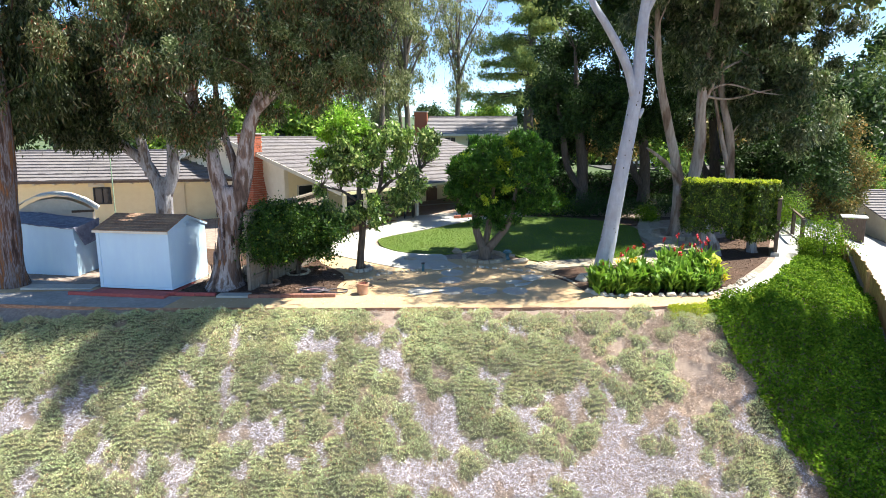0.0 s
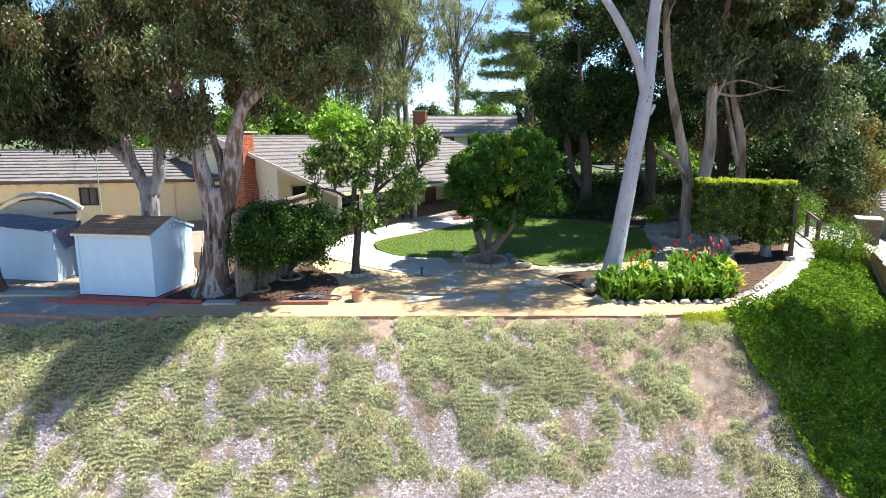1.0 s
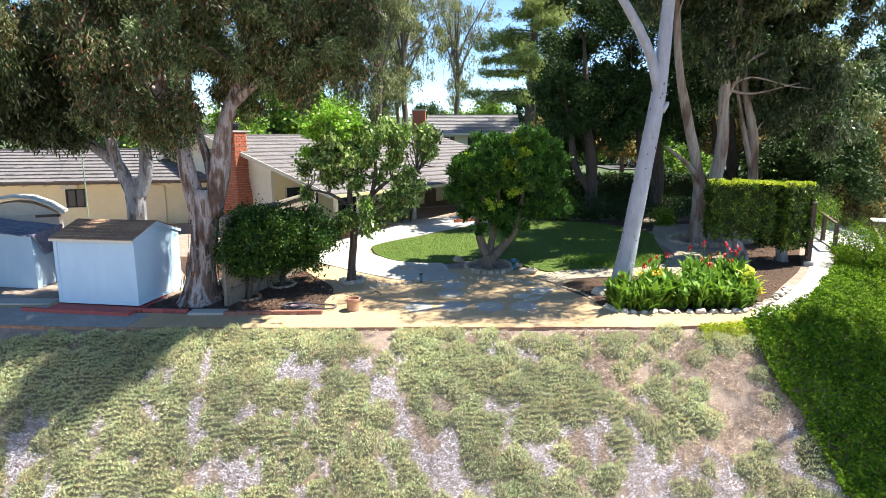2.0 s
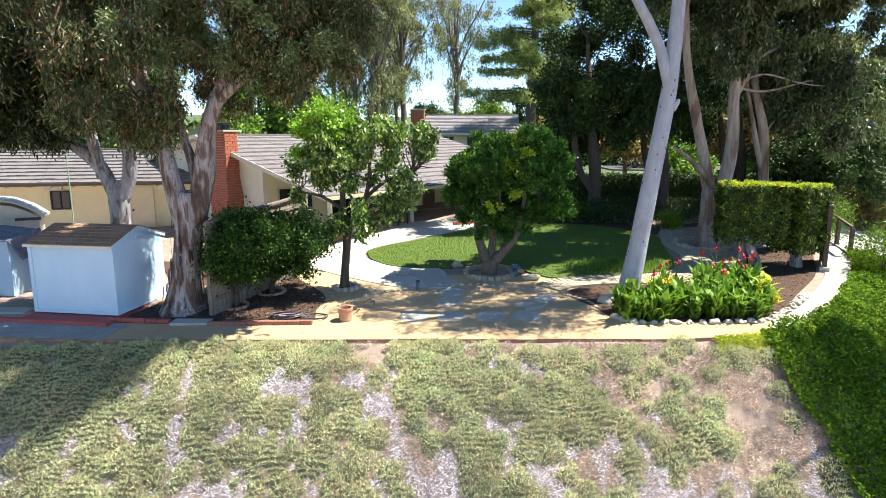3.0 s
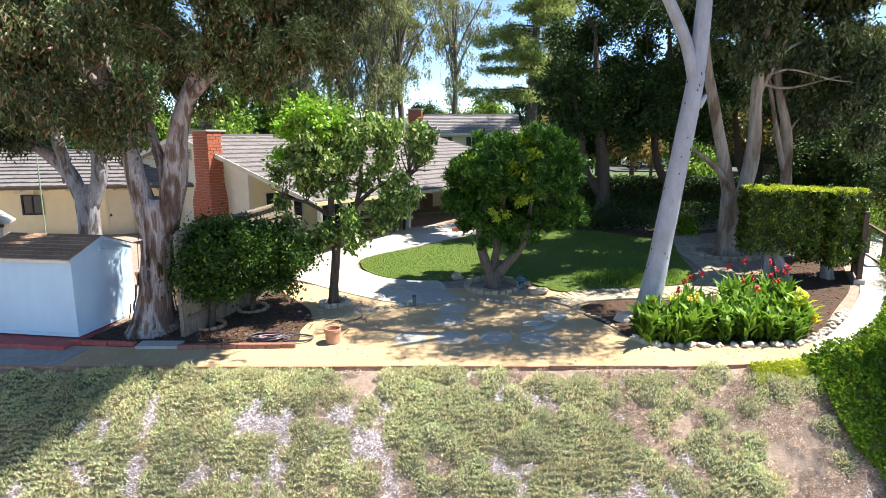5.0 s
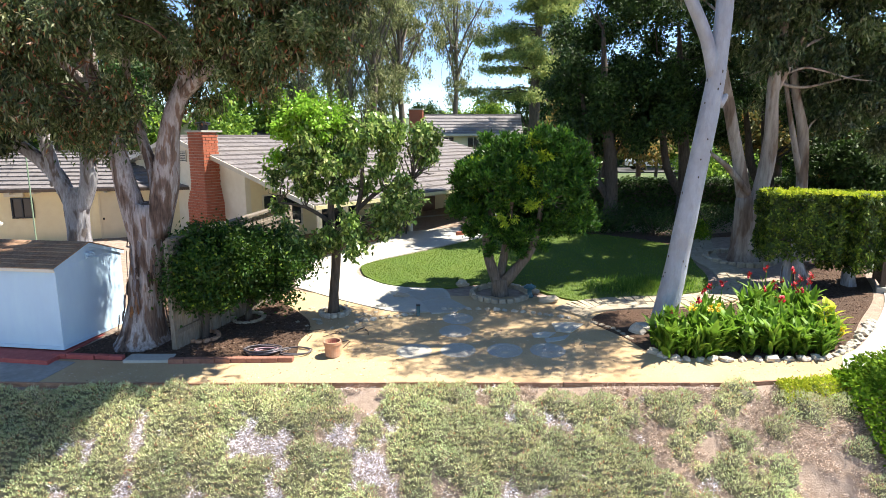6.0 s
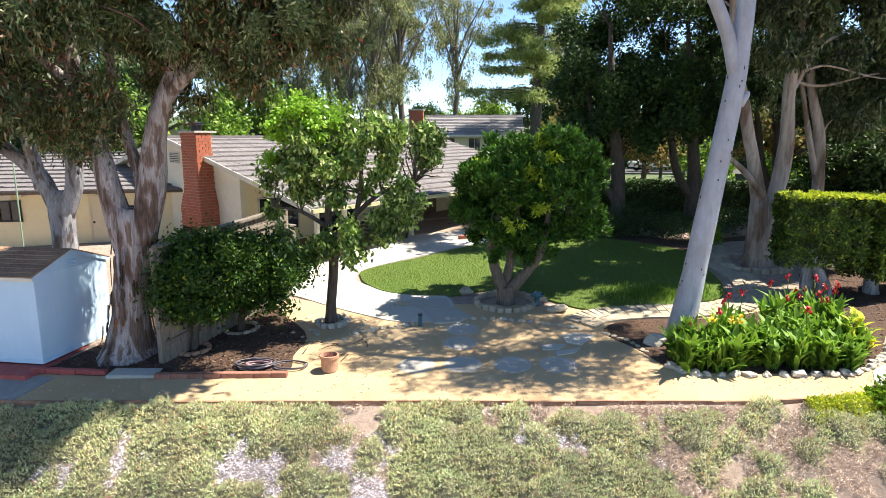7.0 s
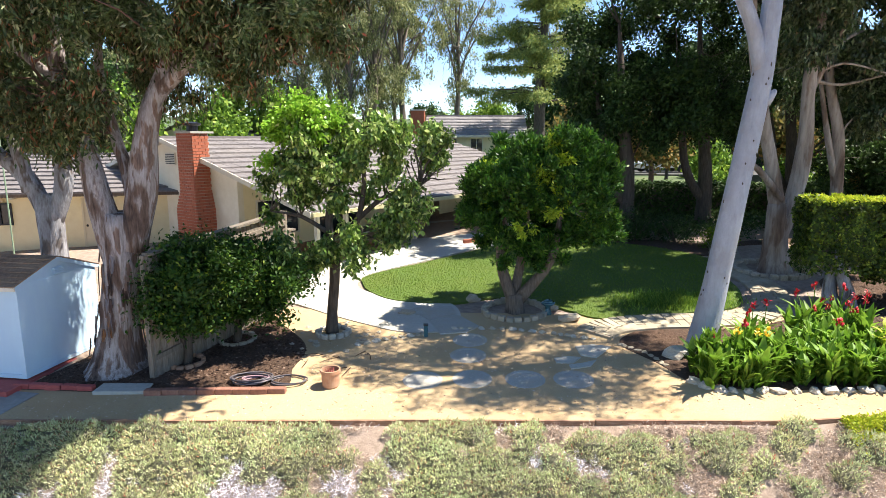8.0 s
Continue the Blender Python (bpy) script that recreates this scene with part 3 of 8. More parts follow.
def ground_z(x, y):
    """Height of the ground: the yard, the bank below its edge, and the land beyond."""
    x, y = np.atleast_1d(np.asarray(x, float)), np.atleast_1d(np.asarray(y, float))
    ey = np.interp(x, EDGE_A[:, 0], EDGE_A[:, 1], right=60.0)
    outside = y < ey
    d = np.full(x.shape, 1e9)
    near = np.zeros(x.shape)
    for a, b in zip(EDGE_A[:-1], EDGE_A[1:]):
        ab = b - a
        u = np.clip(((x - a[0]) * ab[0] + (y - a[1]) * ab[1]) / (ab @ ab), 0, 1)
        dd = np.hypot(x - a[0] - u * ab[0], y - a[1] - u * ab[1])
        closer = dd < d
        d, near = np.where(closer, dd, d), np.where(closer, a[0] + u * ab[0], near)
    steep = np.where(d < 1.7, 0.03 + 0.44 * d + 0.26 * d * d, 1.53 + 1.25 * (d - 1.7))
    k = np.interp(near, [5.5, 8.5, 10.5], [1.0, 0.55, 0.26])
    fall = np.minimum(steep * k, 7.0 * k ** 0.6) * np.clip(d / 0.06, 0, 1)
    z = base_z(x, y) - np.where(outside, fall, 0.0)
    far = np.hypot(x, y - 20)
    z = np.where((far > 120) & (y > 20), z + 0.045 * np.minimum(far - 120, 500) * np.clip((y - 20) / 150, 0, 1), z)
    lump = (value_noise(x, y, 1.3, 3) - 0.5) * 0.10 + (value_noise(x, y, 4.0, 4) - 0.5) * 0.05
    return z + np.where(outside & (d > 0.15), lump, lump * 0.1 - 0.006)


def spread_axis(lo, hi, step, reach):
    mid = list(np.arange(lo, hi + 1e-6, step))
    out, s, v = [], step, hi
    while v < reach:
        s *= 1.35
        v += s
        out.append(v)
    low, s, v = [], step, lo
    while v > -reach:
        s *= 1.35
        v -= s
        low.append(v)
    return np.array(low[::-1] + mid + out)


gxs, gys = spread_axis(-17, 15, 0.2, 2500), spread_axis(8.5, 27, 0.2, 2500)
GXX, GYY = np.meshgrid(gxs, gys)
gzz = ground_z(GXX.ravel(), GYY.ravel())
me = bpy.data.meshes.new("ground")
nx, ny = len(gxs), len(gys)
ii = np.arange(nx * ny).reshape(ny, nx)
me.from_pydata(np.stack([GXX.ravel(), GYY.ravel(), gzz], 1).tolist(), [], np.stack([ii[:-1, :-1], ii[:-1, 1:], ii[1:, 1:], ii[1:, :-1]], -1).reshape(-1, 4).tolist())
me.polygons.foreach_set("use_smooth", [True] * len(me.polygons))
ground = tagged(link_mesh("ground", me, M["soil"]), "bare tan soil of the bank and yard", "ground", kind="structure")


def gz(x, y):
    return float(GX * min(max(x, -16), 13) + GY * (min(y, 29.0) - 15.4))


def sheet(name, pts, top, material, label, category, depth=0.12, kind="structure"):
    bm = prism(bmesh.new(), pts, lambda x, y: gz(x, y) + top - depth, lambda x, y: gz(x, y) + top)
    return tagged(part(name, bm, material), label, category, kind=kind)


edge_in = [p for p in EDGE if -21 < p[0] < 7.6]
sheet("patio", edge_in + [(7.6, 17.4), (6.5, 20.0), (2.6, 19.9), (-3.6, 20.45), (-4.9, 20.9), (-6.0, 20.5), (-6.0, 16.9), (-12, 17.6), (-20, 18.5)], 0.010, M["gravel"], "tan decomposed granite patio with blotchy stains", "patio")
sheet("shed_walk", [p for p in EDGE if -21 < p[0] < -7.4] + [(-7.6, 16.45), (-9.2, 16.75), (-10.8, 17.6), (-12.4, 18.2), (-16, 18.6), (-20, 19.0)], 0.022, M["oldconcrete"], "dusty grey concrete in front of the sheds", "walk")
path_out = [p for p in EDGE if 6.6 < p[0] < 13.5]
path_in = open_curve([(7.0, 16.25), (7.7, 16.75), (8.75, 17.85), (10.0, 19.35), (11.0, 21.0), (11.75, 22.7), (12.5, 25.0)], 5)
sheet("path", [(6.7, 15.75)] + path_out + path_in[::-1], 0.026, M["concrete"], "pale curved concrete garden path", "path")
sheet("pavement", closed_curve([(-6.2, 25.0), (-5.2, 21.4), (-4.3, 20.9), (-3.3, 20.1), (-2.3, 19.4), (-1.7, 19.05), (-1.05, 18.95), (-0.5, 19.15), (-0.35, 20.1), (-0.7, 20.9), (-1.9, 21.2), (-2.6, 21.7), (-3.0, 22.4), (-2.7, 23.4), (-1.0, 24.9), (0.7, 26.35), (2.4, 27.2), (3.2, 28.4), (2.4, 31.5), (-1.0, 31.5), (-4.6, 27.5)], 6), 0.030, M["concrete"], "pale sunlit concrete walk along the porch", "pavement")
sheet("lawn", closed_curve([(-2.85, 22.4), (-2.5, 21.6), (-1.8, 20.98), (-0.5, 20.75), (0.3, 21.05), (1.2, 21.05), (1.95, 20.3), (2.65, 19.62), (3.6, 19.72), (4.9, 19.9), (6.0, 20.25), (6.6, 21.3), (6.8, 22.6), (7.1, 24.6), (5.6, 26.2), (3.9, 26.85), (2.0, 26.75), (0.7, 26.15), (-0.95, 24.7), (-2.75, 23.2)], 8), 0.048, M["lawn"], "mown green lawn with a curved edge", "lawn")
sheet("planting_bed", [(-5.75, 16.5)] + open_curve([(-3.7, 16.45), (-3.42, 16.7), (-3.5, 17.3), (-3.42, 17.9), (-3.55, 18.5), (-4.0, 19.2), (-4.45, 19.8), (-4.7, 20.4)], 4) + [(-4.9, 20.9), (-6.6, 20.9), (-6.6, 18.6), (-6.1, 17.0)], 0.022, M["mulch"], "dark mulched planting bed under citrus trees", "bed")
sheet("planting_bed", [(-8.05, 16.62), (-6.65, 16.48), (-5.95, 16.7), (-6.0, 17.2), (-6.4, 21.5), (-9.4, 22.0), (-7.4, 18.6)], 0.018, M["mulch"], "dark mulched bed round a eucalyptus trunk", "bed")
sheet("planting_bed", closed_curve([(2.75, 18.25), (3.3, 18.9), (4.0, 19.12), (4.9, 18.95), (6.2, 19.2), (7.4, 19.9), (8.6, 21.0), (9.3, 22.4), (11.6, 23.0), (10.7, 21.0), (9.9, 19.6), (8.4, 17.9), (7.5, 16.75), (6.7, 16.25), (5.5, 16.22), (4.2, 16.28), (3.5, 16.55), (3.2, 17.3)], 5), 0.020, M["mulch"], "dark mulched bed round the white gum and cannas", "bed")
sheet("planting_bed", closed_curve([(3.9, 27.0), (5.7, 26.35), (7.2, 24.9), (8.3, 26.0), (14, 27.5), (14, 34), (2.5, 34), (2.6, 29)], 5), 0.024, M["mulch"], "shaded mulched bed behind the lawn", "bed")

# a timber board holds the edge of the yard
edge_board = thing("edging", 0, 0, 0, 0, "weathered timber edging board along the patio edge", "edging", kind="structure")
run = [p for p in EDGE if -16 < p[0] < 7.8]
for a, b in zip(run[::2], run[2::2]):
    a, b = Vector((*a, gz(*a))), Vector((*b, gz(*b)))
    d = (b - a).normalized()
    s = Vector((-d.y, d.x, 0)) * 0.022
    bm = bmesh.new()
    lift = Vector((0, 0, 0.022 + random.uniform(-0.012, 0.012)))
    drop = Vector((0, 0, -0.20))
    a, b = a + d * 0.008, b - d * 0.008
    o = Vector((0, -0.03, 0))
    solid(bm, [a - s + drop + o, a + s + drop + o, a + s + lift + o, a - s + lift + o], [b - s + drop + o, b + s + drop + o, b + s + lift + o, b - s + lift + o])
    bmesh.ops.recalc_face_normals(bm, faces=bm.faces)
    part("board", bm, M["edging"], edge_board)

# round stepping stones
disc_bm = bmesh.new()
lathe(disc_bm, [(0.34, -0.03), (0.36, 0.0), (0.36, 0.022), (0.345, 0.034), (0.28, 0.036), (0.27, 0.030), (0.10, 0.033)], 28)
disc = tagged(part("stepping_stone", disc_bm, M["stepping"]), "round grey pebbled concrete stepping stone set in granite gravel", "stepping stone", "stepping stones on the patio")
spots = [(-1.11, 16.78), (-0.24, 16.80), (0.68, 16.76), (1.52, 16.73), (-0.27, 17.80), (-0.20, 18.55)]
for n, (x, y) in enumerate(spots):
    m = pose(x, y, gz(x, y) - 0.020, 3.69, -0.74, 0)
    if n:
        copy_thing(disc, m)
    else:
        disc.matrix_basis = m


for poly in ([(1.84, 18.12), (2.20, 18.20), (2.53, 18.08), (2.30, 17.78), (2.12, 17.58), (1.86, 17.70)], [(1.33, 17.58), (1.60, 17.66), (1.84, 17.60), (1.64, 17.36), (1.34, 17.38)], [(1.55, 17.28), (1.84, 17.36), (2.10, 17.48), (1.93, 17.22), (1.56, 17.10)]):
    bm = prism(bmesh.new(), poly[::-1], lambda x, y: gz(x, y) - 0.03, lambda x, y: gz(x, y) + 0.030)
    bmesh.ops.recalc_face_normals(bm, faces=bm.faces)
    tagged(part("flagstone", bm, M["concrete"]), "irregular pale flagstone set in the granite gravel", "flagstone", "loose flagstones on the patio")
for poly in ([(-1.06, 19.62), (-0.41, 19.97), (0.03, 19.25), (-0.25, 18.95), (-0.80, 18.84)], [(-1.25, 19.95), (-1.70, 20.22), (-1.09, 20.66), (-0.53, 20.5), (-0.41, 20.02), (-1.06, 19.66)]):
    bm = prism(bmesh.new(), poly[::-1], lambda x, y: gz(x, y) - 0.03, lambda x, y: gz(x, y) + 0.038)
    bmesh.ops.recalc_face_normals(bm, faces=bm.faces)
    tagged(part("walk_slab", bm, M["stepping"]), "grey poured concrete slab where the walk meets the patio", "slab", "slabs at the end of the walk")


def rock_mesh(seed, rough=0.6, flat=0.75, sub=2):
    bm = bmesh.new()
    bmesh.ops.create_icosphere(bm, subdivisions=sub, radius=1.0)
    for v in bm.verts:
        v.co *= 1 + rough * noise.noise(v.co * 1.1 + Vector((seed * 7.3, 0, 0))) + 0.3 * rough * noise.noise(v.co * 3 + Vector((0, seed * 3.1, 0)))
        v.co.z = max(v.co.z, -0.45) * flat
    me = bpy.data.meshes.new("rock")
    bm.to_mesh(me)
    bm.free()
    return me


ROCKS = [rock_mesh(s) for s in range(1, 7)]


def rock(x, y, sx, sy, sz, k, material, label, category="rock", group="", turn=0.0, name="rock", parent=None):
    me = ROCKS[k % 6]
    if not me.materials:
        me.materials.append(None)
    ob = new(name, me)
    ob.material_slots[0].link = "OBJECT"
    ob.material_slots[0].material = material
    m = pose(x, y, gz(x, y) + sz * 0.32, 0, 0, turn) @ Matrix.Diagonal((sx, sy, sz, 1))
    ob.matrix_basis = m
    if parent:
        ob.parent = parent
        return ob
    return tagged(ob, label, category, group)


rng0 = random.Random(5)
front = open_curve([(3.52, 16.55), (3.8, 16.28), (4.4, 16.18), (5.5, 16.14), (6.6, 16.18), (7.35, 16.62), (8.2, 17.4), (8.75, 18.0)], 8)
dist, last = 0.0, None
for p in front:
    if last is None or math.dist(p, last) > 0.18:
        s = rng0.uniform(0.07, 0.115)
        rock(p[0], p[1], s * 1.25, s, s * rng0.uniform(0.8, 1.15), rng0.randrange(6), M["whiterock"], "rough white stone edging the canna bed", "stone", "stones edging the canna bed", rng0.uniform(0, 360), "border_stone")
        last = p
arc = open_curve([(-2.45, 18.35), (-1.75, 18.68), (-1.1, 18.86)], 9) + open_curve([(-0.5, 19.12), (0.4, 19.13), (1.32, 18.88), (2.28, 18.48)], 9)
last = None
for p in arc:
    if last is None or math.dist(p, last) > 0.125:
        s = rng0.uniform(0.05, 0.075)
        rock(p[0], p[1], s * 1.2, s, s, rng0.randrange(6), M["tanrock"] if rng0.random() < 0.5 else M["whiterock"], "small pale cobble in a curved row", "stone", "cobbles edging the patio", rng0.uniform(0, 360), "cobble")
        last = p
bedrow = open_curve([(2.75, 18.2), (3.1, 17.8), (3.3, 17.25)], 8)
for p in bedrow[::2]:
    rock(p[0], p[1], 0.08, 0.055, 0.04, rng0.randrange(6), M["flag"], "low flat stone edging the bed", "stone", "stones edging the gum bed", rng0.uniform(0, 360), "edging_stone")
rock(3.62, 17.62, 0.23, 0.19, 0.21, 1, M["whiterock"], "large rough white boulder in dark mulch", "boulder", name="boulder", turn=20)
rock(-0.04, 21.0, 0.20, 0.16, 0.15, 2, M["tanrock"], "pale rounded rock on the lawn edge", "rock", turn=50)
rock(2.03, 19.6, 0.27, 0.19, 0.15, 3, M["tanrock"], "flat tan rock beside the ring planter", "rock", turn=10)
rock(1.72, 20.3, 0.17, 0.15, 0.12, 4, M["tanrock"], "tan rock behind the ring planter", "rock")
rock(-1.6, 20.15, 0.19, 0.13, 0.10, 5, M["tanrock"], "pale rock on the concrete walk edge", "rock")
rock(-2.0, 19.45, 0.14, 0.11, 0.09, 2, M["whiterock"], "pale rock beside the mulch", "rock")
for k in range(22):
    q = rng0.uniform(0.07, 0.15)
    ob = rock(-6.28 + rng0.gauss(0, 0.16), 18.35 + rng0.gauss(0, 0.45), q * 1.25, q, q * 0.8, rng0.randrange(6), M["tanrock"], "rough grey-tan stone heaped between trunk and fence", "rock", "stones heaped behind the eucalyptus", rng0.uniform(0, 360))
    ob.location.z += 0.10 * (k % 3)


def stone_ring(name, cx, cy, rx, ry, n, size, material, label):
    ring = thing(name, cx, cy, gz(cx, cy), 0, label, "planter ring")
    bm = box(bmesh.new(), -0.5, 0.5, -0.5, 0.5, -0.3, 1.0, 0.12)
    first = part("stone", bm, material, ring)
    for k in range(n):
        a = 2 * math.pi * k / n
        ob = first if k == 0 else new("stone", first.data)
        ob.parent = ring
        w = 2 * math.pi * (rx + ry) / 2 / n * 0.9
        z = gz(cx + rx * math.cos(a), cy + ry * math.sin(a)) - gz(cx, cy)
        ob.matrix_basis = pose(rx * math.cos(a), ry * math.sin(a), z, rng0.uniform(-4, 4), rng0.uniform(-4, 4), math.degrees(a) + 90 + rng0.uniform(-6, 6)) @ Matrix.Diagonal((w, size * rng0.uniform(0.8, 1.1), size * rng0.uniform(0.7, 1.0), 1))
    return ring


stone_ring("ring_planter", 0.90, 20.2, 0.70, 0.66, 24, 0.13, M["tanrock"], "ring of tan block stones round the clipped tree")
stone_ring("ring_planter", -3.05, 19.0, 0.32, 0.30, 13, 0.12, M["whiterock"], "small ring of pale stones round the young tree")
stone_ring("ring_planter", -5.56, 17.6, 0.30, 0.28, 12, 0.09, M["terracotta"], "small ring of pinkish bricks round a citrus trunk")
stone_ring("ring_planter", -4.96, 18.7, 0.34, 0.32, 13, 0.09, M["tanrock"], "low ring of stones round a citrus trunk")
stone_ring("ring_planter", 8.35, 23.2, 0.95, 0.85, 26, 0.16, M["tanrock"], "ring of tan stones round the eucalyptus foot")

# flagstone walk from the patio to the back of the lawn
flag_walk = thing("flagstone_walk", 0, 0, 0, 0, "curving walk of irregular tan flagstones", "walk", kind="structure")
line = open_curve([(2.35, 18.75), (2.85, 19.15), (3.9, 19.38), (5.1, 19.42), (6.3, 19.8), (7.15, 20.9), (7.4, 22.0), (7.35, 23.2), (7.75, 24.6), (8.3, 26.2)], 6)
wide = 0.42
for i in range(len(line) - 1):
    a, b = Vector(line[i]), Vector(line[i + 1])
    d = (b - a).normalized()
    s = Vector((-d.y, d.x))
    cuts = [-1, rng0.uniform(-0.35, 0.35), 1]
    if i % 2:
        cuts = [-1, -0.3 + rng0.uniform(-0.15, 0.15), 0.4 + rng0.uniform(-0.15, 0.15), 1]
    for c0, c1 in zip(cuts, cuts[1:]):
        g = 0.015
        q = [a + s * wide * c0, b + s * wide * c0, b + s * wide * c1, a + s * wide * c1]
        mid = sum(q, Vector((0, 0))) / 4
        q = [mid + (p - mid) * rng0.uniform(0.88, 0.97) for p in q]
        more = []
        for p, r in zip(q, q[1:] + q[:1]):
            more += [p, (p + r) / 2 + (mid - (p + r) / 2) * rng0.uniform(-0.06, 0.05)]
        bm = prism(bmesh.new(), [tuple(p) for p in more[::-1]], lambda x, y: gz(x, y) - 0.02, lambda x, y: gz(x, y) + 0.058)
        bmesh.ops.recalc_face_normals(bm, faces=bm.faces)
        part("flagstone", bm, M["flag"], flag_walk)

# ---- brick and timber edging of the left beds ----
front_edging = thing("brick_edging", -4.6, 16.38, gz(-4.6, 16.38), 0, "low row of reddish bricks edging the citrus bed", "edging")
bm = box(bmesh.new(), -0.145, 0.145, -0.06, 0.06, -0.04, 0.10, 0.008)
first = part("brick", bm, M["edgebrick"], front_edging)
for k in range(8):
    ob = first if k == 0 else new("brick", first.data)
    ob.parent = front_edging
    ob.matrix_basis = pose(-1.02 + 0.297 * k, random.uniform(-0.01, 0.01), GX * (-1.02 + 0.297 * k), 0, 0, random.uniform(-1.5, 1.5))
left_edging = thing("brick_edging", -7.4, 16.62, gz(-7.4, 16.6), -5, "row of dusty red bricks edging the mulch", "edging")
bm = box(bmesh.new(), -0.14, 0.14, -0.055, 0.055, -0.04, 0.10, 0.008)
first = part("brick", bm, M["redwood"], left_edging)
for k in range(5):
    ob = first if k == 0 else new("brick", first.data)
    ob.parent = left_edging
    ob.matrix_basis = pose(-0.62 + 0.29 * k, random.uniform(-0.01, 0.01), 0, 0, 0, random.uniform(-2, 2))
tagged(part("paving_slab", box(bmesh.new(), -6.66, -5.78, 16.38, 16.74, gz(-6.2, 16.5) - 0.05, gz(-6.2, 16.5) + 0.06, 0.012), M["concrete"]), "pale concrete slab between the two beds", "slab")
tagged(part("threshold_slab", box(bmesh.new(), -12.6, -10.55, 17.25, 17.75, gz(-11.5, 17.5) - 0.06, gz(-11.5, 17.5) + 0.05, 0.012), M["concrete"]), "pale concrete slab beside the shed", "slab")

# ---- sheds ----
def shed(x, y, turn, w, d, wall, peak, label):
    """A small gabled shed with its ridge along x; its near right corner stands at x, y."""
    s = thing("shed", x, y, gz(x, y) + 0.10, turn, label, "shed")
    z0 = 0.0
    part("body", prism(bmesh.new(), [(-w, 0), (0, 0), (0, d), (-w, d)], z0, wall), M["shedwall"], s)
    for gx in (-w + 0.01, -0.03):
        bm = solid(bmesh.new(), [(gx, 0.0, wall), (gx, d, wall), (gx, d / 2, peak - 0.02)], [(gx + 0.02, 0.0, wall), (gx + 0.02, d, wall), (gx + 0.02, d / 2, peak - 0.02)])
        bmesh.ops.recalc_face_normals(bm, faces=bm.faces)
        part("gable", bm, M["shedwall"], s)
    rows = 7
    for sgn, nm in ((0, "roof"), (1, "roof")):
        y0, y1 = (-0.09, d / 2) if sgn == 0 else (d + 0.09, d / 2)
        zlow = wall - 0.02
        bm = solid(bmesh.new(), [(-w - 0.05, y0, zlow), (0.03, y0, zlow), (0.03, y1, peak), (-w - 0.05, y1, peak)], [(-w - 0.05, y0, zlow + 0.014), (0.03, y0, zlow + 0.014), (0.03, y1, peak + 0.014), (-w - 0.05, y1, peak + 0.014)])
        bmesh.ops.recalc_face_normals(bm, faces=bm.faces)
        roof = part(nm, bm, M["shedroof"], s, "brown asphalt shingle roof slope")
        for r in range(rows):
            bm = bmesh.new()
            u0, u1 = r / rows, min(1.0, (r + 1.15) / rows)
            ya, yb = y0 + (y1 - y0) * u0, y0 + (y1 - y0) * u1
            za, zb = zlow + (peak - zlow) * u0 + 0.016, zlow + (peak - zlow) * u1
            solid(bm, [(-w - 0.06, ya, za), (0.035, ya, za), (0.035, yb, zb + 0.004), (-w - 0.06, yb, zb + 0.004)], [(-w - 0.06, ya, za + 0.012), (0.035, ya, za + 0.012), (0.035, yb, zb + 0.016), (-w - 0.06, yb, zb + 0.016)])
            bmesh.ops.recalc_face_normals(bm, faces=bm.faces)
            part("shingle_course", bm, M["shedroof"], roof)
    # trim boards: corners, eaves and rakes
    part("corner_trim", a_box(-0.075, 0.018, -0.018, 0.004, 0, wall - 0.05), M["shedwall"], s)
    part("corner_trim", a_box(0.004, 0.02, 0.0, 0.08, 0, wall - 0.05), M["shedwall"], s)
    part("corner_trim", a_box(-w - 0.018, -w + 0.075, -0.018, 0.004, 0, wall - 0.05), M["shedwall"], s)
    part("fascia", a_box(-w - 0.07, 0.06, -0.095, -0.075, wall - 0.075, wall - 0.012), M["trim"], s)
    for ya, yb in ((-0.09, d / 2), (d + 0.09, d / 2)):
        bm = solid(bmesh.new(), [(0.004, ya, wall - 0.09), (0.028, ya, wall - 0.09), (0.028, ya, wall - 0.024), (0.004, ya, wall - 0.024)], [(0.004, yb, peak - 0.085), (0.028, yb, peak - 0.085), (0.028, yb, peak - 0.004), (0.004, yb, peak - 0.004)])
        bmesh.ops.recalc_face_normals(bm, faces=bm.faces)
        part("rake_board", bm, M["shedwall"], s)
    part("sill_trim", a_box(-w - 0.02, 0.0, -0.022, 0.0, 0.0, 0.07), M["shedwall"], s)
    part("sill_trim", a_box(0.001, 0.022, 0.0, d, 0.0, 0.07), M["shedwall"], s)
    vent = part("vent", a_box(0.0, 0.03, d / 2 - 0.12, d / 2 + 0.12, wall + 0.02, wall + 0.14), M["shedwall"], s, "small louvred gable vent")
    for k in range(3):
        part("louvre", a_box(0.03, 0.05, d / 2 - 0.11, d / 2 + 0.11, wall + 0.035 + 0.035 * k, wall + 0.05 + 0.035 * k), M["shedwall"], vent)
    return s


shed(-8.05, 16.85, -9.0, 2.18, 1.90, 1.66, 2.00, "pale blue-grey panel shed with a brown shingle roof")
base = thing("timber_plinth", -9.4, 16.9, gz(-9.4, 16.9), -9.0, "dull red timber base under the shed", "shed base")
part("front_board", a_box(-1.5, 1.42, -0.36, -0.27, -0.03, 0.085), M["redwood"], base)
part("deck", a_box(-0.88, 1.42, -0.27, 1.75, -0.03, 0.085), M["redwood"], base)

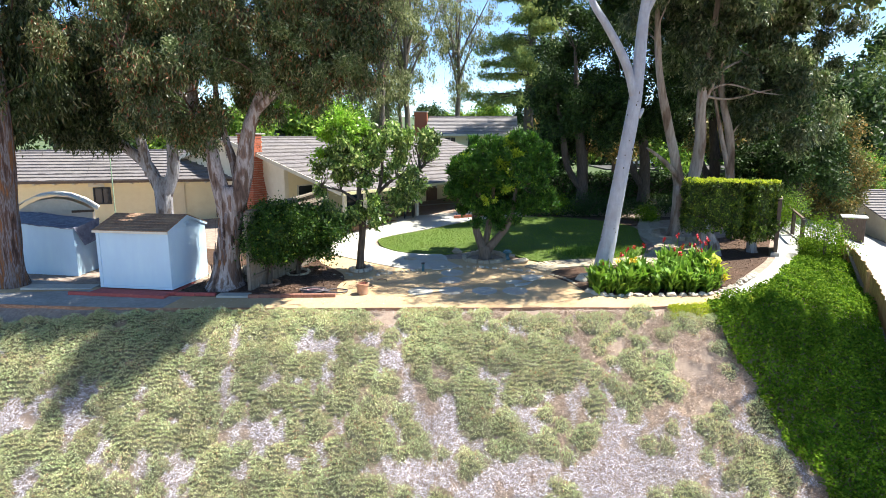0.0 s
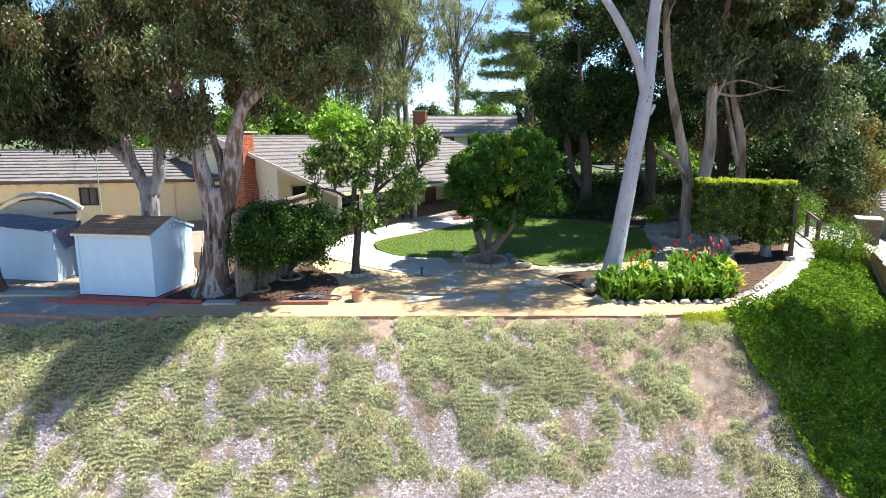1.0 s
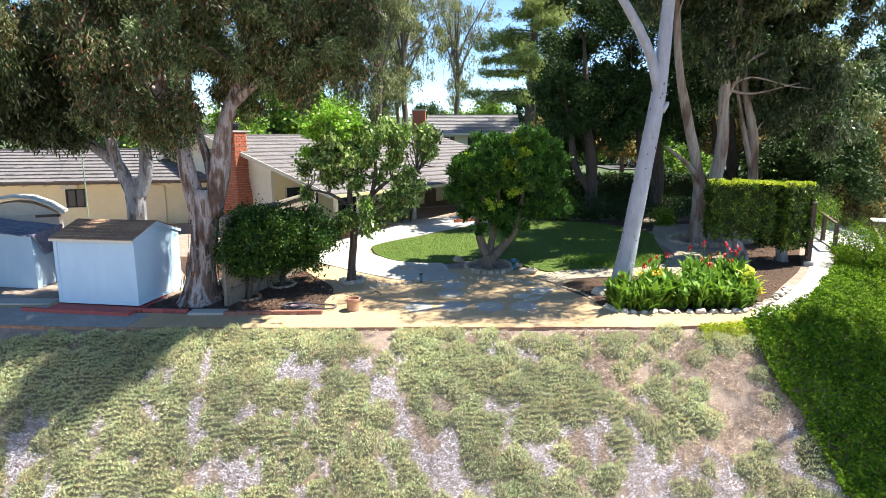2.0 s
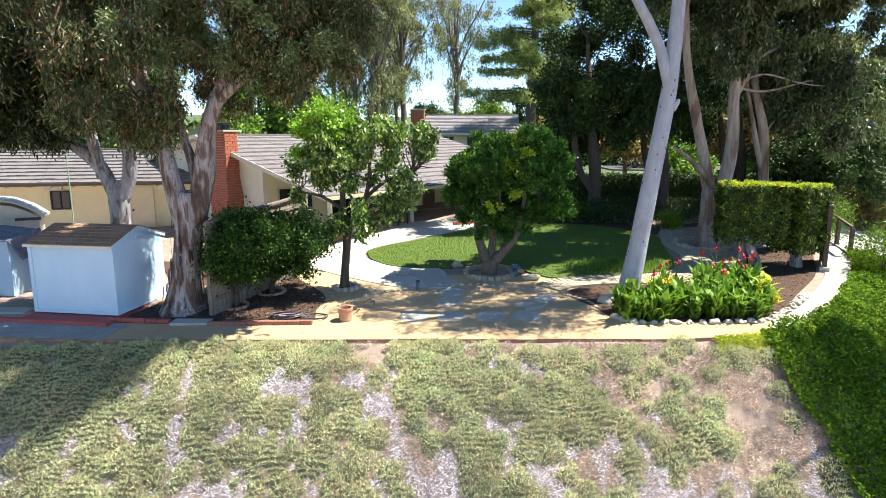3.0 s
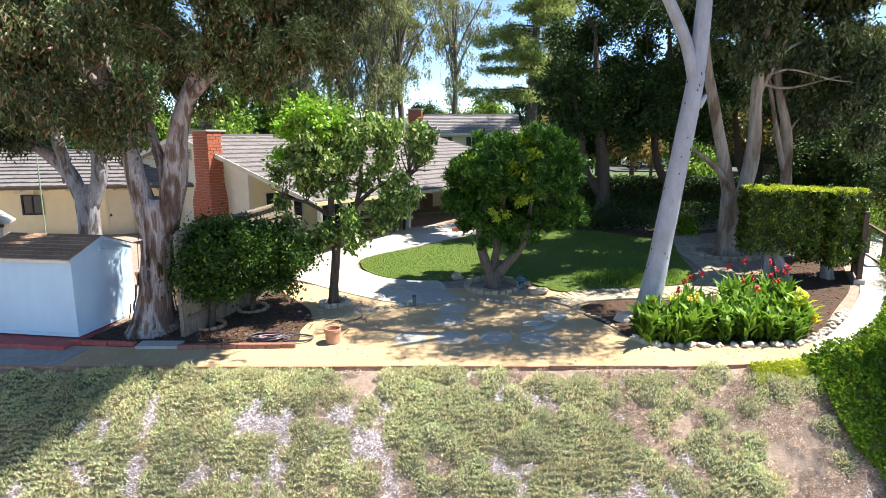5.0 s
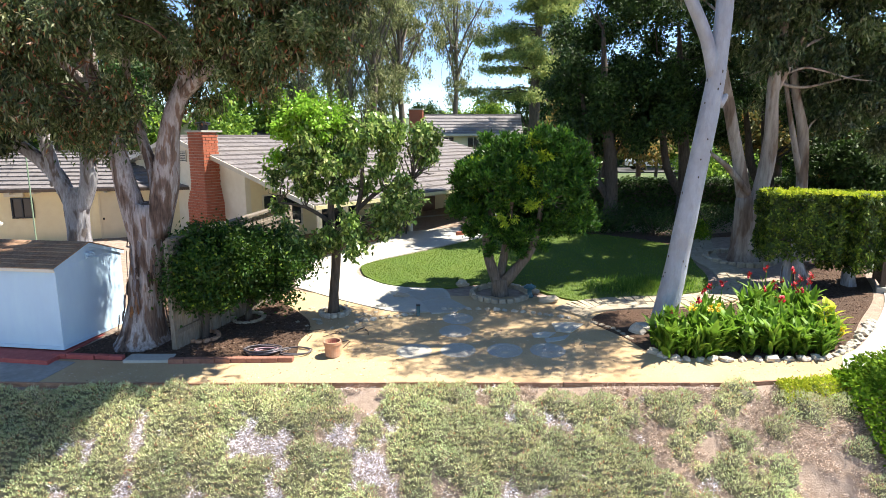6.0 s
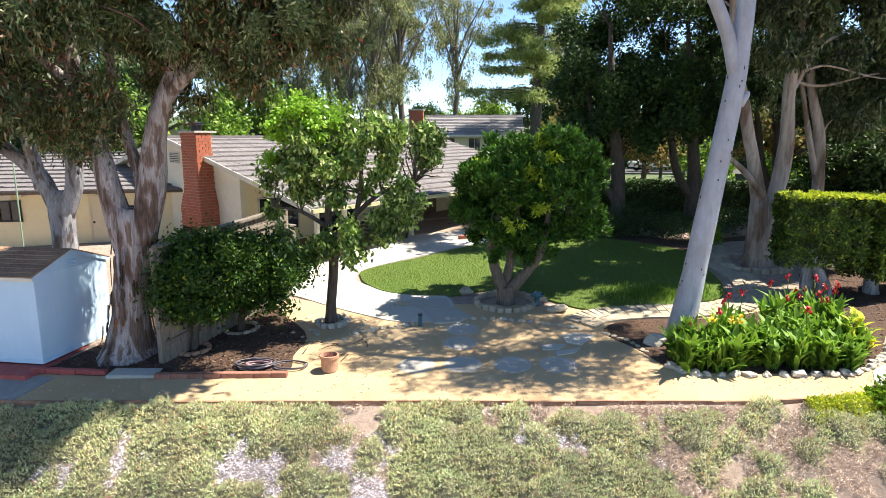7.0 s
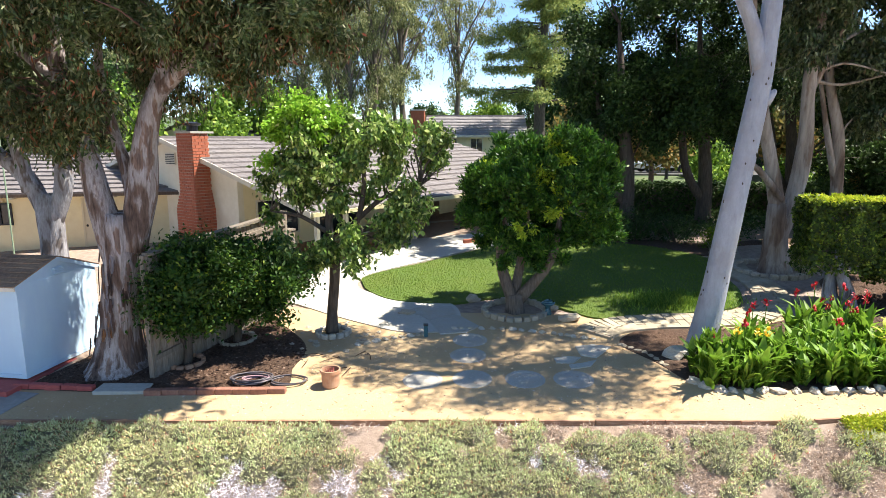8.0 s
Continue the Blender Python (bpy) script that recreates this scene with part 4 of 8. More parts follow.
# a low lean-to store: its tarp-covered roof falls towards the path and sags at one end
low = thing("storage_shed", -11.78, 18.68, gz(-11.78, 18.68), -11.0, "low pale blue lean-to shed under a faded blue tarp", "shed")
lean = lambda x, y: 1.47 - 0.06 * x + 0.13 * y
part("body", prism(bmesh.new(), [(-3.2, 0), (0, 0), (0, 0.95), (-3.2, 0.95)], 0.0, lean), M["shedwall"], low)
part("side_panel", a_box(0.004, 0.03, 0.0, 0.10, 0.0, 0.95), M["shedwall"], low)
bm = bmesh.new()
bmesh.ops.create_grid(bm, x_segments=36, y_segments=14, size=0.5)
for v in bm.verts:
    u, w = v.co.x + 0.5, v.co.y + 0.5
    x, y = -3.3 + 3.38 * u, -0.10 + 1.15 * w
    v.co = Vector((x, y, lean(x, y) + 0.03 + 0.035 * noise.noise(Vector((x * 2.2, y * 4.0, 0))) + 0.02 * noise.noise(Vector((x * 6.0, y * 9.0, 3.0)))))
top = bmesh.ops.extrude_face_region(bm, geom=bm.faces[:])
for v in [g for g in top["geom"] if isinstance(g, bmesh.types.BMVert)]:
    v.co.z += 0.015
bmesh.ops.recalc_face_normals(bm, faces=bm.faces)
part("tarp", bm, M["tarp"], low, "creased faded blue tarp", True)
bm = solid(bmesh.new(), [(0.085, -0.06, 1.50), (0.085, 1.0, 1.70), (0.095, 0.98, 1.05), (0.10, 0.30, 0.92)], [(0.095, -0.06, 1.50), (0.095, 1.0, 1.70), (0.105, 0.98, 1.05), (0.11, 0.30, 0.92)])
bmesh.ops.recalc_face_normals(bm, faces=bm.faces)
part("tarp_flap", bm, M["tarp"], low, "tarp flap hanging down the side")

# black sack and a rag between the sheds
sack = thing("rubbish_sack", -11.0, 19.55, gz(-11.0, 19.55), 0, "black plastic sacks piled between the sheds", "sack")
for k, (sx, sy, sz, r) in enumerate(((0.0, 0.0, 0.42, 0.34), (0.22, 0.25, 0.36, 0.30), (-0.05, 0.1, 0.95, 0.26), (0.05, 0.15, 1.25, 0.17))):
    bm = bmesh.new()
    bmesh.ops.create_icosphere(bm, subdivisions=3, radius=1.0)
    for v in bm.verts:
        v.co *= 1 + 0.28 * noise.noise(v.co * 1.8 + Vector((k * 5.0, 0, 0))) + 0.10 * noise.noise(v.co * 5 + Vector((0, k * 3.0, 0)))
        v.co = Vector((sx + v.co.x * r, sy + v.co.y * r, max(0.0, sz + v.co.z * r * 1.25)))
    part("bag", bm, M["darkmetal"], sack, smooth=True)
rag = bmesh.new()
bmesh.ops.create_grid(rag, x_segments=10, y_segments=12, size=0.5)
for v in rag.verts:
    u, w = v.co.x, v.co.y
    v.co = Vector((u * 0.30 + 0.06 * noise.noise(Vector((u * 5, w * 5, 1))), -0.02 + 0.12 * noise.noise(Vector((u * 4, w * 3, 7))), w * 0.55))
top = bmesh.ops.extrude_face_region(rag, geom=rag.faces[:])
for v in [g for g in top["geom"] if isinstance(g, bmesh.types.BMVert)]:
    v.co.y += 0.012
bmesh.ops.recalc_face_normals(rag, faces=rag.faces)
rag_ob = tagged(part("rag", rag, M["whitetarp"], None, "", True), "crumpled white cloth on the black sacks", "cloth")
rag_ob.location = (-11.18, 19.18, gz(-11.2, 19.2) + 0.80)

barn = thing("metal_shed", -12.98, 21.85, gz(-12.98, 21.85), 25.0, "white metal shed with an arched gambrel roof", "shed")
part("body", prism(bmesh.new(), [(-2.3, 0), (0, 0), (0, 0.9), (-2.3, 0.9)], 0.0, 1.50), M["trim"], barn)
arch = [(-2.48, 1.50), (-2.10, 1.80), (-1.62, 2.02), (-1.15, 2.09), (-0.68, 2.02), (-0.20, 1.80), (0.18, 1.50)]
inner = [(-2.30, 1.50), (-2.0, 1.70), (-1.60, 1.88), (-1.15, 1.94), (-0.70, 1.88), (-0.30, 1.70), (0.0, 1.50)]
bm = solid(bmesh.new(), [(x, 0.02, z) for x, z in inner], [(x, 0.9, z) for x, z in inner])
bmesh.ops.recalc_face_normals(bm, faces=bm.faces)
part("gable", bm, M["trim"], barn)
for (xa, za), (xb, zb) in zip(arch, arch[1:]):
    bm = solid(bmesh.new(), [(xa, -0.28, za), (xb, -0.28, zb), (xb, -0.28, zb + 0.045), (xa, -0.28, za + 0.045)], [(xa, 0.95, za), (xb, 0.95, zb), (xb, 0.95, zb + 0.045), (xa, 0.95, za + 0.045)])
    bmesh.ops.recalc_face_normals(bm, faces=bm.faces)
    part("roof_panel", bm, M["trim"], barn)
part("cross_trim", a_box(-2.40, -1.75, -0.06, 0.0, 1.36, 1.44), M["darkwood"], barn)
part("cross_trim", a_box(-0.62, 0.06, -0.06, 0.0, 1.42, 1.50), M["darkwood"], barn)
part("door", a_box(-1.75, -0.62, -0.03, -0.002, 0.05, 1.42), M["trim"], barn, "white sliding shed door")
part("corner_trim", a_box(-0.05, 0.012, -0.012, 0.05, 0.0, 1.5), M["trim"], barn)

# ---- house ----
def tiled_slope(parent, x0, x1, y0, z0, y1, z1, material, rows, tile=0.34, seed=1):
    """Overlapping roof tiles from an eave (y0, z0) up to a ridge (y1, z1)."""
    r = random.Random(seed)
    V, F = [], []
    for k in range(rows):
        u0, u1 = k / rows, min(1.0, (k + 1.2) / rows)
        ya, yb, za, zb = y0 + (y1 - y0) * u0, y0 + (y1 - y0) * u1, z0 + (z1 - z0) * u0, z0 + (z1 - z0) * u1
        x = x0 - r.uniform(0, tile) * (k % 2)
        while x < x1:
            a, b = max(x, x0), min(x + tile - 0.008, x1)
            if b - a > 0.03:
                h = 0.075 + r.uniform(-0.008, 0.010)
                i = len(V)
                V += [(a, ya, za + 0.0), (b, ya, za + 0.0), (b, yb, zb + 0.0), (a, yb, zb + 0.0), (a, ya, za + h), (b, ya, za + h), (b, yb, zb + 0.012), (a, yb, zb + 0.012)]
                F += [(i, i + 3, i + 2, i + 1), (i + 4, i + 5, i + 6, i + 7), (i, i + 1, i + 5, i + 4), (i + 1, i + 2, i + 6, i + 5), (i + 3, i, i + 4, i + 7)]
            x += tile
    me = bpy.data.meshes.new("tiles")
    me.from_pydata(V, [], F)
    ob = link_mesh("tiles", me, material, parent, "overlapping flat concrete roof tiles")
    ob["kind"] = "stuff"
    return ob


def window(parent, axis, at, a0, a1, z0, z1, frame_m, deep=0.05):
    """A framed window on a wall; axis 'x' lies along x at y = at, 'y' along y at x = at."""
    def bx(lo, hi, za, zb, da, db):
        return a_box(lo, hi, at - db, at - da, za, zb) if axis == "x" else a_box(at - db, at - da, lo, hi, za, zb)
    w = part("window", bx(a0, a1, z0, z1, -0.02, 0.004), M["glass"], parent, "dark glazed window")
    t = 0.05
    for lo, hi, za, zb in ((a0 - t, a1 + t, z1, z1 + t), (a0 - t, a1 + t, z0 - t, z0), (a0 - t, a0, z0, z1), (a1, a1 + t, z0, z1), ((a0 + a1) / 2 - 0.02, (a0 + a1) / 2 + 0.02, z0, z1)):
        part("frame", bx(lo, hi, za, zb, 0.0, deep), frame_m, w)
    return w


HX, HY, HT = -4.259, 22.923, 53.13
house = thing("house", HX, HY, 0, HT, "single-storey yellow stucco house with a grey tiled roof and porch", "house")
LEN, RIDGE, EAVE_Z, RIDGE_Z = 15.6, 7.46, 2.26, 4.26
floor_z = 0.45
tiled_slope(house, 0, LEN, -0.0, EAVE_Z - 0.03, RIDGE, RIDGE_Z - 0.03, M["tile"], 15, seed=1)
tiled_slope(house, 0, LEN, 2 * RIDGE, EAVE_Z - 0.03, RIDGE, RIDGE_Z - 0.03, M["tile"], 15, seed=2)
bm = bmesh.new()
solid(bm, [(0.02, 0.05, EAVE_Z - 0.10), (0.02, RIDGE, RIDGE_Z - 0.12), (0.02, RIDGE, RIDGE_Z - 0.035), (0.02, 0.05, EAVE_Z - 0.035)], [(LEN - 0.02, 0.05, EAVE_Z - 0.10), (LEN - 0.02, RIDGE, RIDGE_Z - 0.12), (LEN - 0.02, RIDGE, RIDGE_Z - 0.035), (LEN - 0.02, 0.05, EAVE_Z - 0.035)])
solid(bm, [(0.02, 2 * RIDGE - 0.05, EAVE_Z - 0.10), (0.02, RIDGE, RIDGE_Z - 0.12), (0.02, RIDGE, RIDGE_Z - 0.035), (0.02, 2 * RIDGE - 0.05, EAVE_Z - 0.035)], [(LEN - 0.02, 2 * RIDGE - 0.05, EAVE_Z - 0.10), (LEN - 0.02, RIDGE, RIDGE_Z - 0.12), (LEN - 0.02, RIDGE, RIDGE_Z - 0.035), (LEN - 0.02, 2 * RIDGE - 0.05, EAVE_Z - 0.035)])
bmesh.ops.recalc_face_normals(bm, faces=bm.faces)
part("roof_deck", bm, M["trim"], house)
part("ridge_cap", prism(bmesh.new(), [(0, RIDGE - 0.14), (LEN, RIDGE - 0.14), (LEN, RIDGE + 0.14), (0, RIDGE + 0.14)], RIDGE_Z - 0.03, lambda x, y: RIDGE_Z + 0.045), M["tile"], house)
part("gutter", a_box(0.0, LEN, -0.09, -0.005, EAVE_Z - 0.11, EAVE_Z - 0.0), M["gutter"], house, "yellowed eave gutter")
for y0, y1 in ((0.0, RIDGE), (2 * RIDGE, RIDGE)):
    bm = solid(bmesh.new(), [(-0.035, y0, EAVE_Z - 0.13), (0.0, y0, EAVE_Z - 0.13), (0.0, y0, EAVE_Z + 0.02), (-0.035, y0, EAVE_Z + 0.02)], [(-0.035, y1, RIDGE_Z - 0.13), (0.0, y1, RIDGE_Z - 0.13), (0.0, y1, RIDGE_Z + 0.02), (-0.035, y1, RIDGE_Z + 0.02)])
    bmesh.ops.recalc_face_normals(bm, faces=bm.faces)
    part("rake_board", bm, M["trim"], house, "off-white rake board")
WALL_Y, WALL_X = 3.68, 0.32
slope = (RIDGE_Z - EAVE_Z) / RIDGE
# gable wall, in cream
pts = [(WALL_Y, 0.0), (2 * RIDGE - 0.6, 0.0), (2 * RIDGE - 0.6, EAVE_Z + 0.6 * slope - 0.11), (RIDGE, RIDGE_Z - 0.13), (WALL_Y, EAVE_Z + WALL_Y * slope - 0.11)]
bm = solid(bmesh.new(), [(WALL_X, y, z) for y, z in pts], [(WALL_X + 0.2, y, z) for y, z in pts])
bmesh.ops.recalc_face_normals(bm, faces=bm.faces)
part("gable_wall", bm, M["cream"], house, "cream stucco gable wall")
vent = part("gable_vent", a_box(WALL_X - 0.04, WALL_X, RIDGE - 0.45, RIDGE + 0.15, 3.35, 3.75), M["trim"], house)
for k in range(6):
    part("slat", a_box(WALL_X - 0.06, WALL_X - 0.04, RIDGE - 0.42, RIDGE + 0.12, 3.38 + 0.06 * k, 3.405 + 0.06 * k), M["darkmetal"], vent)
top_f = EAVE_Z + WALL_Y * slope - 0.11
part("porch_wall", a_box(WALL_X + 0.2, LEN - 0.4, WALL_Y, WALL_Y + 0.2, 0.0, top_f), M["stucco"], house, "yellow stucco porch wall")
part("end_wall", a_box(LEN - 0.4, LEN - 0.2, WALL_Y, 2 * RIDGE - 0.6, 0.0, top_f), M["stucco"], house)
part("back_wall", a_box(WALL_X + 0.2, LEN - 0.4, 2 * RIDGE - 0.8, 2 * RIDGE - 0.6, 0.0, EAVE_Z + 0.6 * slope - 0.11), M["stucco"], house)
part("porch_floor", a_box(0.9, LEN - 0.2, 0.78, WALL_Y, 0.0, 0.72), M["porch"], house, "shaded red-brown porch floor")
part("house_slab", a_box(WALL_X, LEN - 0.2, WALL_Y + 0.01, 2 * RIDGE - 0.61, -0.3, 0.3), M["concrete"], house)
for x in (0.95, 2.1, 5.4, 9.0, 12.5):
    part("porch_post", a_box(x - 0.06, x + 0.06, 0.80, 0.92, 0.4, EAVE_Z + 0.9 * slope - 0.11), M["trim"], house, "cream porch post")
part("porch_beam", a_box(0.4, LEN - 0.3, 0.79, 0.93, EAVE_Z + 0.9 * slope - 0.30, EAVE_Z + 0.86 * slope - 0.112), M["stucco"], house)
window(house, "x", WALL_Y, 1.0, 2.6, 1.15, 2.25, M["trim"])
window(house, "x", WALL_Y, 3.6, 5.4, 0.75, 2.25, M["darkmetal"])
window(house, "x", WALL_Y, 7.7, 8.35, 0.8, 2.35, M["trim"])
d = part("door", a_box(9.6, 10.5, WALL_Y - 0.05, WALL_Y - 0.002, 0.72, 2.55), M["browndoor"], house, "brown panelled porch door")
part("door_handle", a_box(10.36, 10.42, WALL_Y - 0.11, WALL_Y - 0.05, 1.55, 1.70), M["steel"], d)
part("wall_lamp", a_box(6.3, 6.5, WALL_Y - 0.14, WALL_Y - 0.002, 2.1, 2.3), M["browndoor"], house, "small brown wall box")

# chimney, brick by brick on its seen sides
CY0, CY1, CX0, CX1, CTOP = 5.04, 5.88, -0.26, 0.32, 4.38


def chimney_span(z):
    """The chimney's extent at a height: a narrow stack, sloping shoulders and a broad foot."""
    u = min(max((2.62 - z) / 0.62, 0.0), 1.0)
    return CY0 - 0.15 * u, CY1 + 0.14 * u, CX0 - 0.08 * u


rings = []
for z in (0.2, 2.0, 2.62, CTOP - 0.02):
    a, b, c = chimney_span(z)
    rings.append([(c + 0.012, a + 0.012, z), (CX1, a + 0.012, z), (CX1, b - 0.012, z), (c + 0.012, b - 0.012, z)])
chimney = part("chimney", ringed(bmesh.new(), rings), M["mortar"], house, "red brick chimney with sloping shoulders")
part("chimney_crown", a_box(CX0 - 0.05, CX1 + 0.16, CY0 - 0.05, CY1 + 0.05, CTOP, CTOP + 0.06), M["concrete"], chimney)
part("flue", lathe(bmesh.new(), [(0.17, CTOP + 0.06), (0.17, CTOP + 0.24)], 18, 0.05, 5.46), M["darkmetal"], chimney)
part("flue_cap", lathe(bmesh.new(), [(0.24, CTOP + 0.24), (0.27, CTOP + 0.27), (0.27, CTOP + 0.31), (0.05, CTOP + 0.36)], 18, 0.05, 5.46), M["darkmetal"], chimney, "black round flue cap")
course, joint = 0.094, 0.014
bmesh_brick = box(bmesh.new(), 0, 1, -0.5, 0.5, 0, 1)
brick_me = bpy.data.meshes.new("brick")
bmesh_brick.to_mesh(brick_me)
bmesh_brick.free()
brick_me.materials.append(M["brickred"])


def lay(x, y, z, along, length):
    ob = new("brick", brick_me)
    ob.parent = chimney
    if along == "x":
        ob.matrix_basis = pose(x, y, z) @ Matrix.Diagonal((length, 0.03, course - joint, 1))
    else:
        ob.matrix_basis = pose(x, y, z, 0, 0, 90) @ Matrix.Diagonal((length, 0.03, course - joint, 1))


z, k = 1.02, 0
while z < CTOP - 0.05:
    a, b, c = chimney_span(z + course / 2)
    y = a + (0.0 if k % 2 else -0.11)
    while y < b - 0.02:
        lo, hi = max(y, a), min(y + 0.22, b)
        if hi - lo > 0.03:
            lay(c, lo + joint / 2, z, "y", hi - lo - joint)
        y += 0.22
    x = c + (-0.11 if k % 2 else 0.0)
    while x < CX1 - 0.02:
        lo, hi = max(x, c), min(x + 0.22, CX1)
        if hi - lo > 0.03:
            lay(lo + joint / 2, a, z, "x", hi - lo - joint)
        x += 0.22
    z += course
    k += 1

# the low wing with the service door
WX, WY, WT = -24.0, 24.20, 12.6
wing = thing("house_wing", WX, WY, 0, WT, "low yellow stucco wing with a grey tiled roof", "house wing")
WL, WE, WR, WRIDGE = 15.5, 2.45, 3.62, 4.6
tiled_slope(wing, 0, WL, 0.0, WE - 0.03, WRIDGE, WR - 0.03, M["tile"], 10, seed=3)
tiled_slope(wing, 0, WL, 2 * WRIDGE, WE - 0.03, WRIDGE, WR - 0.03, M["tile"], 10, seed=4)
bm = bmesh.new()
for y0 in (0.05, 2 * WRIDGE - 0.05):
    solid(bm, [(0.02, y0, WE - 0.10), (0.02, WRIDGE, WR - 0.12), (0.02, WRIDGE, WR - 0.035), (0.02, y0, WE - 0.035)], [(WL - 0.02, y0, WE - 0.10), (WL - 0.02, WRIDGE, WR - 0.12), (WL - 0.02, WRIDGE, WR - 0.035), (WL - 0.02, y0, WE - 0.035)])
bmesh.ops.recalc_face_normals(bm, faces=bm.faces)
part("roof_deck", bm, M["stucco"], wing)
part("ridge_cap", a_box(0, WL, WRIDGE - 0.14, WRIDGE + 0.14, WR - 0.03, WR + 0.045), M["tile"], wing)
part("fascia", a_box(0, WL, -0.03, 0.0, WE - 0.10, WE - 0.0), M["darkwood"], wing)
part("wall", a_box(0.3, WL - 0.1, 0.55, 0.75, 0.2, WE + 0.02), M["stucco"], wing, "yellow stucco wall")
part("end_wall", a_box(WL - 0.3, WL - 0.1, 0.75, 2 * WRIDGE - 0.6, 0.2, WE + 0.02), M["stucco"], wing)
for k in range(18):
    part("rafter_tail", a_box(0.6 + 0.75 * k, 0.66 + 0.75 * k, -0.02, 0.55, WE - 0.16, WE - 0.10), M["trim"], wing)
window(wing, "x", 0.55, 8.75, 9.35, 1.45, 2.08, M["darkmetal"])
d = part("door", a_box(11.55, 12.35, 0.51, 0.548, 0.45, 2.2), M["doorpaint"], wing, "plain cream service door")
for lo, hi, za, zb in ((11.49, 11.55, 0.45, 2.26), (12.35, 12.41, 0.45, 2.26), (11.55, 12.35, 2.2, 2.26)):
    part("door_frame", a_box(lo, hi, 0.49, 0.549, za, zb), M["doorpaint"], d)
part("door_knob", lathe(bmesh.new(), [(0.02, 1.28), (0.035, 1.30), (0.035, 1.34), (0.02, 1.36)], 10, 11.63, 0.47), M["darkmetal"], d)
lamp = part("floodlight", a_box(8.6, 9.2, 0.30, 0.42, 2.18, 2.32), M["trim"], wing, "white box floodlight under the eave")
part("bracket", a_box(8.85, 8.95, 0.42, 0.55, 2.21, 2.28), M["steel"], lamp)
mast = thing("antenna_mast", -14.15, 25.5, gz(-14, 25.5), 0, "thin green mast with stay wires by the wing", "mast")
part("pole", lathe(bmesh.new(), [(0.022, 0.0), (0.022, 4.4)], 8), M["mast"], mast)
for p in ((-2.6, 3.0, 2.6), (3.2, 3.2, 2.7)):
    part("stay_wire", tube(bmesh.new(), [(0, 0, 3.9), (p[0] / 2, p[1] / 2, (3.9 + p[2]) / 2 - 0.05), p], [0.006, 0.006, 0.006], 5), M["darkmetal"], mast)

# ---- fences ----
def board_fence(a, b, height, material, label, cap=None, board=0.14, group=""):
    a, b = Vector((*a, 0)), Vector((*b, 0))
    ln = (b - a).length
    f = thing("fence", a.x, a.y, 0, math.degrees(math.atan2(b.y - a.y, b.x - a.x)), label, "fence", group)
    z_at = lambda s: float(ground_z((a + (b - a) * (s / ln)).x, (a + (b - a) * (s / ln)).y)[0])
    n = max(1, int(ln / board))
    for k in range(n):
        s0 = k * ln / n
        z = z_at(s0 + board / 2)
        bm = box(bmesh.new(), s0 + 0.006, s0 + ln / n - 0.006, -0.011, 0.011, z - 0.05, z + height + random.uniform(-0.03, 0.02))
        part("board", bm, material, f)
    for s in np.arange(0, ln + 0.1, 2.1):
        z = z_at(min(s, ln))
        part("post", a_box(s - 0.05, s + 0.05, 0.011, 0.11, z - 0.1, z + height + 0.03), material, f)
    za, zb = z_at(0), z_at(ln)
    for h in (0.35, height - 0.25):
        bm = solid(bmesh.new(), [(0, -0.05, za + h), (0, -0.012, za + h), (0, -0.012, za + h + 0.09), (0, -0.05, za + h + 0.09)], [(ln, -0.05, zb + h), (ln, -0.012, zb + h), (ln, -0.012, zb + h + 0.09), (ln, -0.05, zb + h + 0.09)])
        bmesh.ops.recalc_face_normals(bm, faces=bm.faces)
        part("rail", bm, material, f)
    if cap:
        bm = solid(bmesh.new(), [(0, -0.08, za + height + 0.03), (0, 0.10, za + height + 0.03), (0, 0.10, za + height + 0.075), (0, -0.08, za + height + 0.075)], [(ln, -0.08, zb + height + 0.03), (ln, 0.10, zb + height + 0.03), (ln, 0.10, zb + height + 0.075), (ln, -0.08, zb + height + 0.075)])
        bmesh.ops.recalc_face_normals(bm, faces=bm.faces)
        part("cap_rail", bm, cap, f)
    return f


board_fence((-5.85, 17.0), (-4.45, 20.9), 2.2, M["greywood"], "weathered grey board fence behind the citrus", M["greywood"])
low_fence = board_fence((9.9, 11.4), (12.75, 20.6), 0.80, M["fencewood"], "low golden-brown board fence with a dark rail above it")
ln = math.hypot(2.85, 9.2)
za, zb = float(ground_z(9.9, 11.4)[0]) + 1.12, float(ground_z(12.75, 20.6)[0]) + 1.12
bm = solid(bmesh.new(), [(0, 0.02, za), (0, 0.10, za), (0, 0.10, za + 0.05), (0, 0.02, za + 0.05)], [(ln, 0.02, zb), (ln, 0.10, zb), (ln, 0.10, zb + 0.05), (ln, 0.02, zb + 0.05)])
bmesh.ops.recalc_face_normals(bm, faces=bm.faces)
part("top_rail", bm, M["greywood"], low_fence, "dark grey top rail")
for s in np.arange(0.1, ln, 2.3):
    zs = za + (zb - za) * s / ln
    part("rail_post", a_box(s - 0.04, s + 0.04, 0.025, 0.095, zs - 1.2, zs - 0.002), M["greywood"], low_fence)


# ---- trees ----
def limb_points(start, target, rng, bow=0.12):
    a, b = np.array(start, float), np.array(target, float)
    L = np.linalg.norm(b - a)
    m1 = a + (b - a) * 0.35 + rng.normal(size=3) * L * bow * 0.6 + np.array([0, 0, L * 0.08])
    m2 = a + (b - a) * 0.7 + rng.normal(size=3) * L * bow * 0.6 + np.array([0, 0, L * 0.06])
    return [tuple(a), tuple(m1), tuple(m2), tuple(b)]


